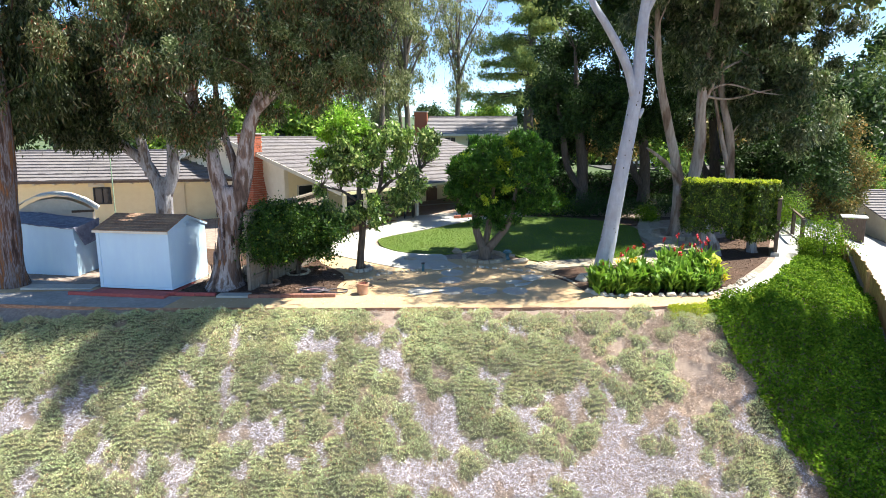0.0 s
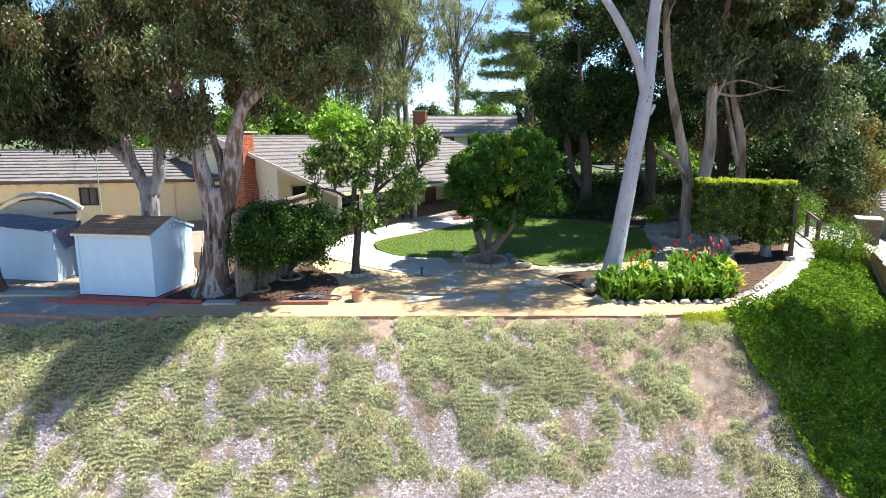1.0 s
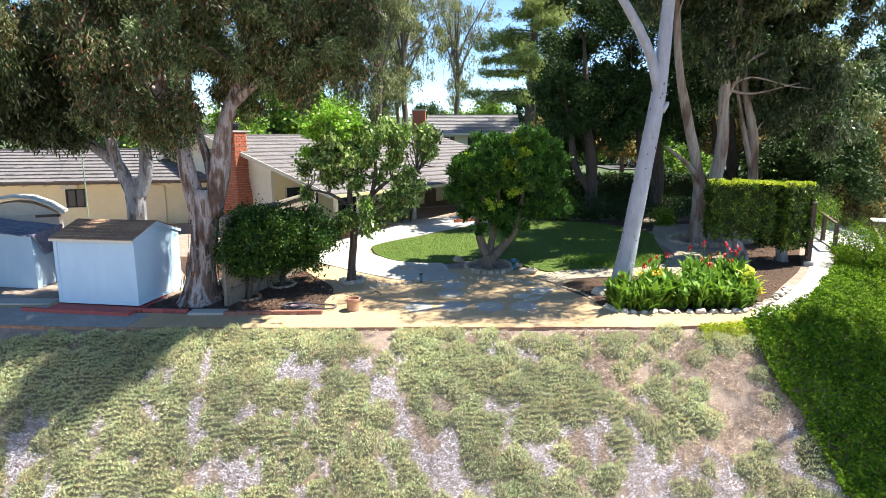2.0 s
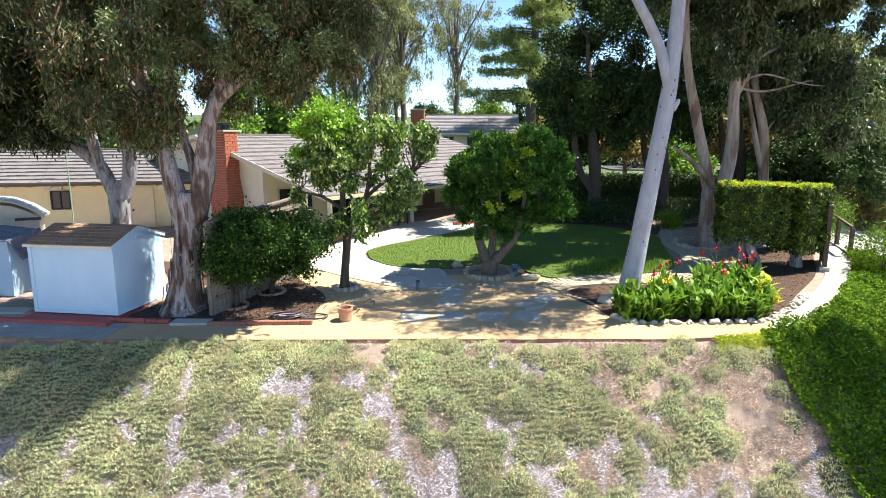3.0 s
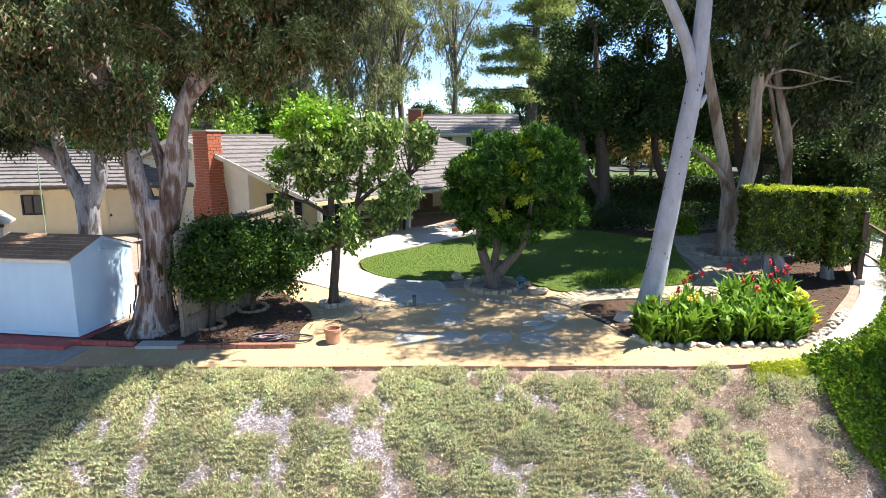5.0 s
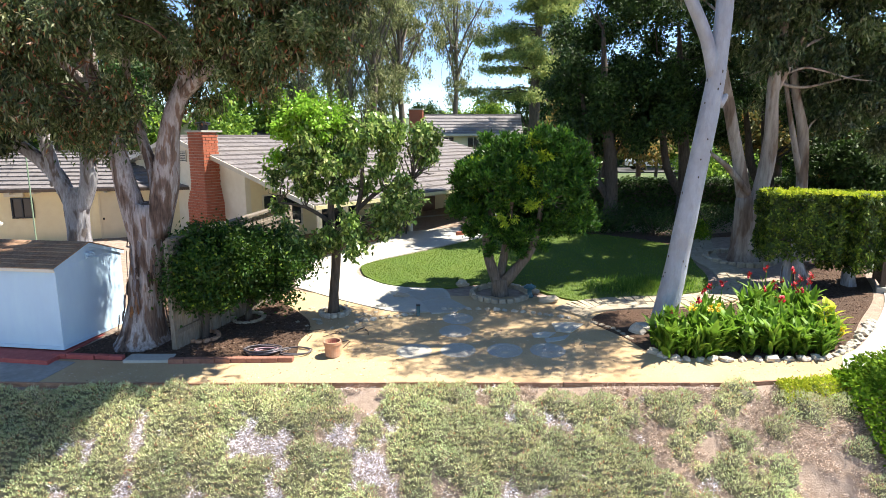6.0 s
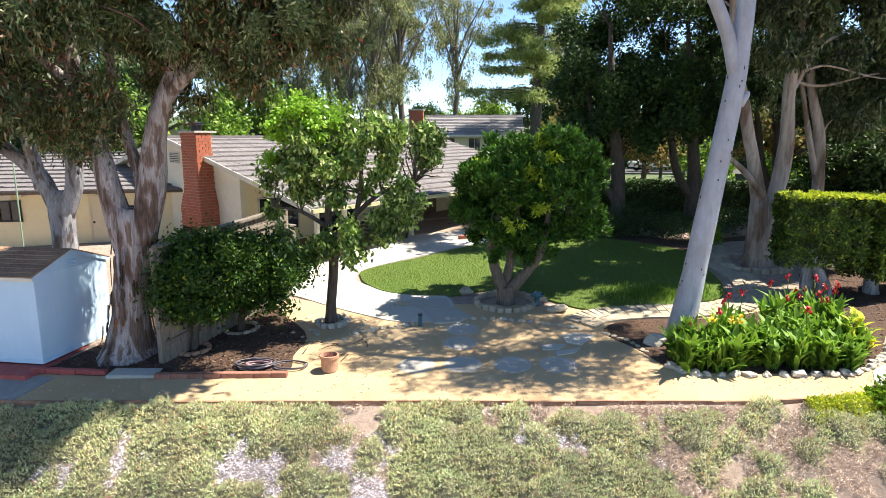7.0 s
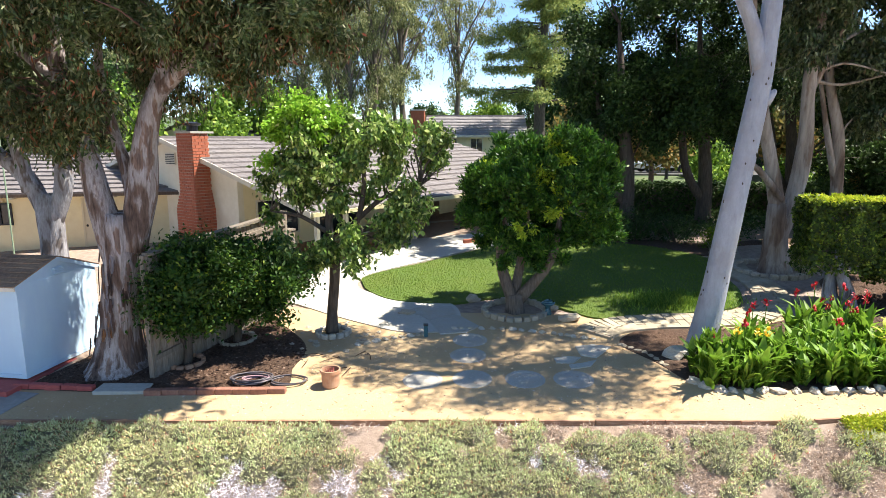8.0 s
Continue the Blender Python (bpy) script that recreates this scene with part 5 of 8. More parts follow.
def tree(name, label, category, stems, bark, crown, leaf, seed, group="", twigs=30, clumps=400, per=60, length=0.15, width=0.03, spread=0.35, droop=1.0, shell=0.5, flat=1.0, outward=0.0, rough=0.24, twig_from=None, base=None, bough=12, reach=0.5, top=None, fresh=None, twig_bark=None):
    """A tree: stems are (points, radii); the first is the trunk. The crown is leaf clumps in ellipsoids, held by thin
    branches; top adds unseen clumps that cast shade.
    """
    p0 = stems[0][0][0] if base is None else base
    t = thing(name, 0, 0, 0, 0, label, category, group)
    t.matrix_basis = Matrix.Translation(p0)
    inv = Matrix.Translation(-Vector(p0))
    for i, (pts, rad) in enumerate(stems):
        bm = tube(bmesh.new(), pts, rad, 16 if i == 0 else 12, rough, seed * 1.7 + i)
        bmesh.ops.transform(bm, matrix=inv, verts=bm.verts)
        part("trunk" if i == 0 else "limb", bm, bark, t, smooth=True)
    rng = np.random.RandomState(seed)
    if twigs:
        c, _ = clump_points(rng, crown, twigs, 0.45)
        ends = twig_from or [np.array(s[0][k]) for s in stems for k in range(max(1, len(s[0]) - 3), len(s[0]))]
        bm = bmesh.new()
        for q in c:
            s = ends[int(np.argmin([np.linalg.norm(q - e) + 1.5 * max(0, e[2] - q[2]) for e in np.array(ends)]))]
            L = np.linalg.norm(q - s)
            r = min(0.07, 0.012 + 0.011 * L)
            tube(bm, limb_points(s, q, rng), [r, r * 0.7, r * 0.45, r * 0.15], 6)
        bmesh.ops.transform(bm, matrix=inv, verts=bm.verts)
        part("branchwork", bm, twig_bark or bark, t, smooth=True)["kind"] = "stuff"
    me = crown_mesh("crown", seed + 50, crown, clumps, per, length, width, spread, droop, shell, flat, outward, bough, reach)
    me.transform(inv)
    ob = link_mesh("crown", me, leaf, t)
    ob["kind"] = "stuff"
    # coarse leaf clumps added above the view, only to throw shade below
    if top:
        me = crown_mesh("upper_crown", seed + 90, top[0], top[1], 30, 0.34, 0.15, 0.22, droop * 0.3, 0.1, 1.0, 0.0, 16, 0.55)
        me.transform(inv)
        link_mesh("upper_crown", me, leaf, t)["kind"] = "stuff"
    # fresh: paler leaves, either young shoots or sunlight painted as leaf colour
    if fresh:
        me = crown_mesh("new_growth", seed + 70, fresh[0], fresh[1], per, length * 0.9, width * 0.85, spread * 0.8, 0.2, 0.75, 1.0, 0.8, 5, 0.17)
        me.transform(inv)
        link_mesh("new_growth", me, fresh[2], t, "paler leaves, new growth and painted sunlight")["kind"] = "stuff"
    return t


# left eucalyptus with the forked, peeling trunk; its unseen top clumps shade the bank
tree("eucalyptus", "large eucalyptus with a forked trunk of peeling bark", "tree",
     [([(-6.88, 17.5, -0.1), (-6.85, 17.5, 0.25), (-6.76, 17.47, 0.9), (-6.68, 17.44, 1.6), (-6.58, 17.42, 2.4), (-6.54, 17.40, 2.95)], [0.74, 0.46, 0.335, 0.31, 0.34, 0.28]),
      ([(-6.66, 17.38, 2.2), (-6.88, 17.38, 3.2), (-7.10, 17.5, 4.1), (-7.44, 17.6, 4.9), (-7.62, 17.8, 6.4), (-7.8, 18.0, 9.5)], [0.25, 0.215, 0.175, 0.145, 0.12, 0.05]),
      ([(-6.44, 17.42, 2.3), (-6.20, 17.45, 3.2), (-6.06, 17.5, 4.1), (-5.88, 17.5, 4.8), (-5.52, 17.55, 5.6), (-5.1, 17.6, 7.0), (-4.8, 17.7, 9.5)], [0.265, 0.25, 0.215, 0.19, 0.15, 0.11, 0.05]),
      ([(-6.40, 17.62, 2.9), (-6.55, 17.8, 3.6), (-6.78, 17.9, 4.3), (-7.0, 18.0, 5.4), (-6.9, 18.2, 8.0)], [0.12, 0.115, 0.10, 0.08, 0.03]),
      ([(-5.84, 17.5, 4.9), (-5.1, 17.3, 5.5), (-4.3, 17.1, 6.0), (-3.4, 17.0, 7.2)], [0.13, 0.11, 0.08, 0.04]),
      ([(-7.5, 17.65, 5.2), (-8.3, 17.4, 5.9), (-9.2, 17.2, 6.6)], [0.09, 0.07, 0.03])],
     M["peelbark"], [(-8.6, 17.3, 7.0, 2.5, 1.9, 1.8, 9), (-5.2, 17.4, 7.2, 2.6, 1.9, 1.8, 5.5), (-6.6, 17.5, 8.2, 3.0, 1.9, 1.0, 3), (-3.9, 17.3, 6.9, 1.4, 1.4, 1.4, 2.6), (-2.9, 16.9, 7.3, 1.1, 0.7, 1.0, 3.0), (-4.6, 16.0, 7.5, 1.5, 0.5, 0.6, 1.5), (-8.1, 16.4, 5.3, 0.9, 0.8, 0.9, 1.0), (-6.3, 16.2, 6.0, 1.0, 0.8, 0.6, 0.7), (-9.2, 17.6, 5.2, 0.9, 0.9, 0.9, 1.0),
                     # fresh here paints the sunlit right of the crown in eucsun
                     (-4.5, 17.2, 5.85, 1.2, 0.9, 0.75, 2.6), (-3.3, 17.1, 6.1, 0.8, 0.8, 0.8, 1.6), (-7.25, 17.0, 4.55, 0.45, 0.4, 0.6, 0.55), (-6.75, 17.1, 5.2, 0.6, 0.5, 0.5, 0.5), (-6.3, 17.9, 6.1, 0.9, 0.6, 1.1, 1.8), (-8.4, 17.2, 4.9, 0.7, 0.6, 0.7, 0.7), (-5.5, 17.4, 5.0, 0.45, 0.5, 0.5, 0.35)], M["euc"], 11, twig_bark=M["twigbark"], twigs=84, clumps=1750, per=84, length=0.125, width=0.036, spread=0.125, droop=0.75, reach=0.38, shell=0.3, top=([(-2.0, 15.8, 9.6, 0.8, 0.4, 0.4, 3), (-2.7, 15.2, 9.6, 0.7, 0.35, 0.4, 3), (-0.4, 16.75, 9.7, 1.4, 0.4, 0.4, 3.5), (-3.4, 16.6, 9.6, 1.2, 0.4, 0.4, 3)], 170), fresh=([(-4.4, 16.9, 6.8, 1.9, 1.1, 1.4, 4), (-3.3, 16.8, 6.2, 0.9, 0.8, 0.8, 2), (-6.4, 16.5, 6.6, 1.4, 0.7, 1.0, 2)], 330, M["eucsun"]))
big_gum = bpy.data.objects["eucalyptus"]
big_gum.location.x += 0.12
gr = random.Random(8)
for k in range(34):
    z = gr.uniform(0.3, 2.3)
    cxk = float(np.interp(z, [0.25, 0.9, 1.6, 2.4], [-6.85, -6.76, -6.68, -6.58])) + 6.88
    rad = float(np.interp(z, [0.25, 0.9, 1.6, 2.4], [0.46, 0.335, 0.31, 0.34])) * 1.02
    a = gr.uniform(math.pi * 0.9, math.pi * 2.1)
    L, w = gr.uniform(0.18, 0.55), gr.uniform(0.02, 0.055)
    c, q = math.cos(a), math.sin(a)
    out = [rad, rad + 0.015, rad + gr.uniform(0.02, 0.06)]
    bm = bmesh.new()
    rows = []
    for o, dz, ww in ((out[0], L, w * 0.6), (out[1], L * 0.5, w), (out[2], 0.0, w * 0.35)):
        mid = Vector((cxk + o * c, -0.05 + o * q, z + 0.1 + dz))
        side = Vector((-q, c, 0)) * ww
        deep = Vector((c, q, 0)) * 0.008
        rows.append([mid - side, mid + side, mid + side + deep, mid - side + deep])
    ringed(bm, rows)
    bmesh.ops.recalc_face_normals(bm, faces=bm.faces)
    part("bark_strip", bm, M["shagbark"], big_gum)
# second eucalyptus, behind the sheds
tree("eucalyptus", "eucalyptus with a grey forked trunk behind the sheds", "tree",
     [([(-9.98, 21.05, 0.2), (-10.0, 21.05, 1.0), (-10.0, 21.05, 1.9), (-10.0, 21.05, 2.5), (-10.0, 21.05, 2.95)], [0.42, 0.30, 0.275, 0.28, 0.14]),
      ([(-10.06, 21.05, 2.35), (-10.5, 21.05, 3.35), (-11.5, 21.0, 4.25), (-12.6, 20.9, 5.0), (-13.4, 20.9, 6.6)], [0.20, 0.19, 0.16, 0.13, 0.05]),
      ([(-9.90, 21.05, 2.35), (-9.62, 21.05, 3.2), (-9.55, 21.0, 4.4), (-9.4, 20.8, 6.0), (-9.2, 20.8, 8.6)], [0.21, 0.20, 0.17, 0.13, 0.05]),
      ([(-10.4, 21.0, 3.0), (-10.6, 21.0, 4.2), (-10.9, 21.0, 6.2), (-11.0, 21.2, 8.5)], [0.17, 0.15, 0.11, 0.05])],
     M["greybark"], [(-12.7, 20.6, 6.6, 2.3, 2.2, 1.8, 9), (-10.2, 20.6, 6.9, 2.2, 2.0, 1.6, 9), (-11.2, 20.8, 8.8, 3.2, 2.6, 1.2, 4), (-14.2, 20.0, 4.9, 1.0, 0.9, 1.1, 1.6), (-13.1, 20.3, 4.75, 1.5, 1.0, 0.95, 3.2), (-11.7, 20.2, 5.0, 1.4, 0.9, 0.8, 2.8), (-9.2, 20.2, 5.0, 0.9, 0.8, 0.9, 1.4), (-8.6, 20.3, 4.4, 0.45, 0.45, 0.6, 0.5)], M["eucgreen"], 12, twig_bark=M["twigbark"], twigs=64, clumps=1350, per=60, length=0.18, width=0.05, spread=0.15, droop=0.75, reach=0.5, shell=0.3, top=([(-10.5, 19.6, 10.4, 3.6, 2.6, 1.5, 1)], 160))
# far-left eucalyptus
tree("eucalyptus", "eucalyptus with a shaggy reddish trunk beside the low shed", "tree",
     [([(-13.15, 17.75, -0.1), (-13.1, 17.7, 0.4), (-12.95, 17.6, 1.8), (-12.80, 17.5, 3.4), (-12.66, 17.4, 5.0), (-12.6, 17.4, 7.0), (-12.8, 17.4, 9.5)], [0.50, 0.36, 0.32, 0.30, 0.26, 0.18, 0.06]),
      ([(-12.75, 17.5, 4.0), (-13.6, 17.8, 5.2), (-14.4, 18.0, 7.0)], [0.16, 0.12, 0.05])],
     M["shagbark"], [(-13.6, 17.6, 6.8, 2.2, 2.2, 1.7, 7), (-13.2, 17.6, 9.0, 3.0, 2.6, 2.0, 5), (-12.2, 17.4, 6.0, 1.2, 1.0, 0.8, 2), (-13.2, 17.2, 5.0, 0.9, 0.8, 0.8, 1.2)], M["eucgreen"], 13, twig_bark=M["twigbark"], twigs=24, clumps=500, per=76, length=0.20, width=0.048, spread=0.22, droop=1.0, reach=0.6, shell=0.3, top=([(-12.5, 16.2, 9.8, 2.6, 1.8, 1.4, 1)], 120))
# white gum leaning over the canna bed
tree("white_gum", "leaning smooth white gum tree rising from the canna bed", "tree",
     [([(4.02, 17.78, -0.1), (4.13, 17.78, 0.35), (4.33, 17.8, 1.4), (4.50, 17.8, 2.65), (4.70, 17.8, 4.05), (4.87, 17.8, 5.3), (4.92, 17.8, 6.2), (5.02, 17.8, 7.9), (5.4, 17.6, 10.0), (5.6, 17.3, 12.5)], [0.37, 0.265, 0.232, 0.21, 0.195, 0.178, 0.165, 0.14, 0.10, 0.04]),
      ([(4.86, 17.8, 5.35), (4.62, 17.75, 6.1), (4.28, 17.7, 6.75), (3.9, 17.6, 7.3), (3.45, 17.7, 8.1), (3.2, 18.2, 9.8)], [0.15, 0.125, 0.115, 0.105, 0.09, 0.03]),
      ([(4.95, 17.78, 4.85), (5.06, 17.74, 5.02), (5.09, 17.73, 5.08)], [0.10, 0.06, 0.02]),
      ([(5.0, 17.8, 7.5), (5.5, 17.5, 8.6), (6.2, 17.4, 9.4), (7.0, 17.0, 10.5)], [0.08, 0.06, 0.045, 0.02])],
     # crown volumes lie out of view, placed so their shade dapples the patio
     M["gumbark"], [(6.6, 18.8, 10.3, 2.4, 1.5, 1.2, 8), (4.0, 18.9, 10.6, 1.5, 1.2, 1.0, 2), (3.4, 18.1, 9.2, 0.9, 0.8, 0.8, 1.2), (7.4, 17.9, 9.8, 1.5, 0.8, 0.8, 2.5), (6.6, 17.0, 10.2, 2.3, 0.5, 0.5, 4.5), (5.0, 19.2, 10.2, 1.2, 1.0, 0.6, 2)], M["euclit"], 14, twigs=44, clumps=760, per=26, length=0.19, width=0.050, spread=0.15, droop=1.0, reach=0.42, shell=0.02, bough=3, rough=0.07)
gum = bpy.data.objects["white_gum"]
gr = random.Random(4)
for k in range(20):
    z = gr.uniform(0.5, 6.0)
    cxk = float(np.interp(z, [0.35, 1.4, 2.65, 4.05, 5.3, 6.2], [4.13, 4.33, 4.50, 4.70, 4.87, 4.92]))
    rad = float(np.interp(z, [0.35, 1.4, 2.65, 4.05, 5.3, 6.2], [0.265, 0.232, 0.21, 0.195, 0.178, 0.165]))
    a = gr.uniform(math.pi * 0.95, math.pi * 2.05)
    bm = bmesh.new()
    bmesh.ops.create_icosphere(bm, subdivisions=1, radius=1.0)
    bmesh.ops.transform(bm, matrix=Matrix.Translation((cxk + rad * math.cos(a) - 4.02, 17.8 + rad * math.sin(a) - 17.78, z + 0.1)) @ Matrix.Diagonal((0.016, 0.012, gr.uniform(0.018, 0.045), 1)), verts=bm.verts)
    part("knot", bm, M["darkbark"], gum)
# twin-stemmed eucalyptus behind the flagstone walk
tree("eucalyptus", "tall twin-stemmed eucalyptus at the turn of the flagstone walk", "tree",
     [([(8.45, 23.3, 0.4), (8.45, 23.3, 1.0), (8.42, 23.25, 1.8), (8.36, 23.2, 2.5)], [0.55, 0.34, 0.27, 0.23]),
      ([(8.40, 23.2, 2.2), (8.10, 23.2, 3.5), (7.75, 23.2, 4.8), (7.42, 23.2, 6.1), (7.2, 23.2, 7.6), (7.0, 23.4, 10.5)], [0.19, 0.17, 0.155, 0.14, 0.11, 0.05]),
      ([(8.52, 23.3, 1.5), (8.9, 23.4, 2.7), (9.05, 23.4, 4.1), (8.98, 23.4, 5.8), (9.2, 23.4, 7.5), (9.4, 23.4, 10.5)], [0.22, 0.22, 0.20, 0.17, 0.12, 0.05]),
      ([(8.40, 23.1, 2.6), (7.6, 22.9, 3.4), (6.9, 22.8, 3.9)], [0.10, 0.08, 0.03]),
      ([(9.05, 23.4, 5.4), (9.5, 23.3, 6.6), (9.9, 23.1, 8.0)], [0.07, 0.055, 0.02])],
     M["tanbark"], [(8.5, 23.4, 9.6, 3.0, 2.6, 2.2, 8), (11.5, 24.6, 6.8, 1.7, 1.6, 2.0, 6), (12.6, 24.4, 5.2, 1.3, 1.2, 1.5, 4), (9.8, 23.8, 7.0, 1.6, 1.2, 1.2, 3), (13.2, 24.6, 8.2, 2.0, 1.8, 2.0, 4)], M["euclit"], 15, twigs=14, clumps=900, per=70, length=0.18, width=0.060, spread=0.14, droop=0.75, reach=0.40, shell=0.3, top=([(9.6, 23.6, 10.6, 3.4, 2.8, 1.5, 4), (12.0, 25.4, 9.8, 2.6, 2.0, 1.5, 4)], 480))
tree("eucalyptus", "slender grey eucalyptus behind the hedge", "tree",
     [([(10.9, 24.6, 0.4), (10.85, 24.6, 1.8), (10.7, 24.6, 4.2), (10.2, 24.6, 6.2), (10.0, 24.6, 9.0)], [0.28, 0.18, 0.155, 0.12, 0.05]),
      ([(10.75, 24.6, 3.0), (10.3, 24.5, 4.4), (9.8, 24.4, 6.2)], [0.10, 0.08, 0.04])],
     # whole crown in eucsun, sunlight painted into its leaves
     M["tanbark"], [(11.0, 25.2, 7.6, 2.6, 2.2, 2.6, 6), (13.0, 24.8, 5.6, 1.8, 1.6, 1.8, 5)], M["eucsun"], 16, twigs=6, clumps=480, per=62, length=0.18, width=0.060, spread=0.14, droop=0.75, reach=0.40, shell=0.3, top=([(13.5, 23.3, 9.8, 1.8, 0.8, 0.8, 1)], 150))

# dark evergreens behind the lawn
for k, (x, y, h, vols, n) in enumerate((
        (5.9, 28.6, 3.2, [(5.6, 29.6, 7.6, 2.3, 2.2, 3.0, 6), (5.9, 28.9, 5.0, 2.2, 1.9, 1.5, 5), (4.8, 29.6, 4.8, 1.2, 1.4, 2.2, 3)], 560),
        (9.0, 29.4, 3.4, [(8.4, 29.6, 7.4, 2.6, 2.4, 3.2, 6), (7.6, 29.0, 5.2, 2.4, 1.8, 1.3, 4)], 460),
        (12.6, 30.0, 3.0, [(12.0, 30.0, 7.2, 3.0, 2.4, 3.2, 6), (14.6, 29.6, 5.0, 2.2, 2.0, 2.4, 4)], 460))):
    g = gz(x, y)
    tree("evergreen_tree", ("dark dense evergreen tree with a forked trunk", "dark evergreen tree shading the back bed", "dark evergreen tree above the street hedge")[k], "tree",
         [([(x, y, g - 0.1), (x + 0.02, y, g + 0.8), (x - 0.05, y, g + h * 0.7), (x - 0.3, y, g + h + 1.0), (x - 0.5, y + 0.3, g + h + 4)], [0.34, 0.26, 0.23, 0.18, 0.05]),
          ([(x, y, g + 0.9), (x - 0.7, y, g + 2.0), (x - 1.0, y, g + 3.6), (x - 1.4, y, g + 5.5)], [0.16, 0.15, 0.12, 0.05])],
         M["darkbark"], vols, M["darkleaf"], 20 + k, twigs=30, clumps=int(n * 1.2), per=68, length=0.15, width=0.078, spread=0.20, droop=0.3, reach=0.62, top=([(x + 1.5, y - 0.8, 10.6, 3.4, 2.8, 1.6, 1)], 170))

# clipped round yew pine on the lawn
g = gz(0.9, 20.2)
tree("yew_pine", "clipped cloud-like yew pine with a forked bare trunk", "tree",
     [([(0.90, 20.2, g - 0.05), (0.90, 20.2, g + 0.15), (0.90, 20.2, g + 0.42)], [0.24, 0.20, 0.21]),
      ([(0.84, 20.2, g + 0.30), (0.62, 20.2, g + 0.9), (0.55, 20.2, g + 1.5), (0.75, 20.2, g + 2.5)], [0.14, 0.12, 0.10, 0.04]),
      ([(0.98, 20.2, g + 0.30), (1.35, 20.15, g + 0.75), (1.70, 20.1, g + 1.3), (1.9, 20.2, g + 2.4)], [0.15, 0.12, 0.10, 0.04]),
      ([(0.90, 20.3, g + 0.4), (1.05, 20.4, g + 1.2), (1.2, 20.4, g + 2.6)], [0.12, 0.1, 0.04])],
     M["yewbark"], [(1.45 + dx, 20.2 + dy, 3.02 + dz, r * 1.1, r * 1.1, r * 0.95, r * r) for dx, dy, dz, r in (
         (-0.62, -0.1, 0.80, 0.56), (0.10, 0.0, 0.98, 0.56), (0.80, -0.1, 0.88, 0.54), (-1.25, 0.0, 0.25, 0.46), (-0.80, -0.6, 0.05, 0.50), (-0.10, -0.75, 0.30, 0.52), (0.62, -0.7, 0.0, 0.52), (1.12, -0.2, 0.25, 0.54),
         (1.10, -0.1, -0.62, 0.50), (-1.38, -0.1, -0.62, 0.40), (-0.85, -0.3, -1.00, 0.46), (0.15, -0.3, -1.20, 0.44), (0.62, 0.3, -1.0, 0.36), (-0.5, 0.8, 0.3, 0.7), (0.6, 0.8, 0.2, 0.7), (0.1, 0.2, 0.1, 0.65), (-1.0, 0.4, -0.4, 0.45), (0.0, 0.8, -0.7, 0.5))], M["globe"], 31, twigs=34, clumps=2500, per=32, length=0.12, width=0.042, spread=0.055, droop=-0.45, shell=0.72, outward=0.9, rough=0.12, bough=10, reach=0.17, fresh=([(1.45, 20.1, 3.0, 1.60, 1.45, 1.25, 5), (1.35, 19.4, 3.1, 0.5, 0.35, 0.5, 2)], 105, M["yewtip"]))
# young broad-leaved tree in the bed
g = gz(-3.05, 19.0)
tree("young_tree", "young leafy tree with a slim dark trunk in a stone ring", "tree",
     [([(-3.08, 19.0, g - 0.05), (-3.05, 18.98, g + 0.5), (-2.98, 18.95, g + 1.1), (-2.95, 18.95, g + 1.7)], [0.15, 0.105, 0.10, 0.10]),
      ([(-2.96, 18.95, g + 1.55), (-3.05, 18.95, g + 2.4), (-2.95, 18.9, g + 3.4), (-3.1, 18.9, g + 4.4)], [0.085, 0.075, 0.055, 0.02]),
      ([(-2.94, 18.95, g + 1.55), (-2.6, 18.95, g + 2.1), (-2.35, 18.9, g + 2.9), (-2.3, 18.9, g + 4.2)], [0.085, 0.07, 0.05, 0.02]),
      ([(-2.5, 18.95, g + 2.4), (-1.9, 18.9, g + 2.9), (-1.2, 18.9, g + 3.1)], [0.05, 0.04, 0.015]),
      ([(-3.0, 18.95, g + 2.1), (-3.6, 18.9, g + 2.5), (-4.2, 18.9, g + 2.6)], [0.05, 0.04, 0.015])],
     M["darkbark"], [(-3.3, 18.9, 4.0, 0.95, 0.9, 0.95, 6), (-2.2, 18.9, 4.25, 0.75, 0.8, 0.9, 4), (-1.2, 18.9, 3.5, 0.68, 0.7, 0.85, 3.6), (-0.95, 18.85, 4.05, 0.45, 0.5, 0.45, 1.4), (-4.0, 18.9, 3.0, 0.65, 0.7, 0.75, 2.5), (-2.5, 18.9, 3.2, 0.9, 0.8, 0.6, 1.1), (-2.2, 18.6, 2.2, 0.85, 0.7, 0.5, 2.5), (-3.4, 18.6, 2.0, 0.75, 0.6, 0.45, 2.0), (-1.7, 18.8, 2.5, 0.5, 0.5, 0.7, 1.2)], M["youngleaf"], 32, twigs=80, clumps=660, per=40, length=0.118, width=0.064, spread=0.085, droop=0.65, shell=0.25, bough=8, reach=0.21, fresh=([(-3.45, 18.7, 4.55, 0.75, 0.6, 0.40, 4), (-3.9, 18.6, 4.1, 0.35, 0.4, 0.35, 1)], 130, M["freshtip"]))
# citrus trees
g = gz(-5.5, 17.7)
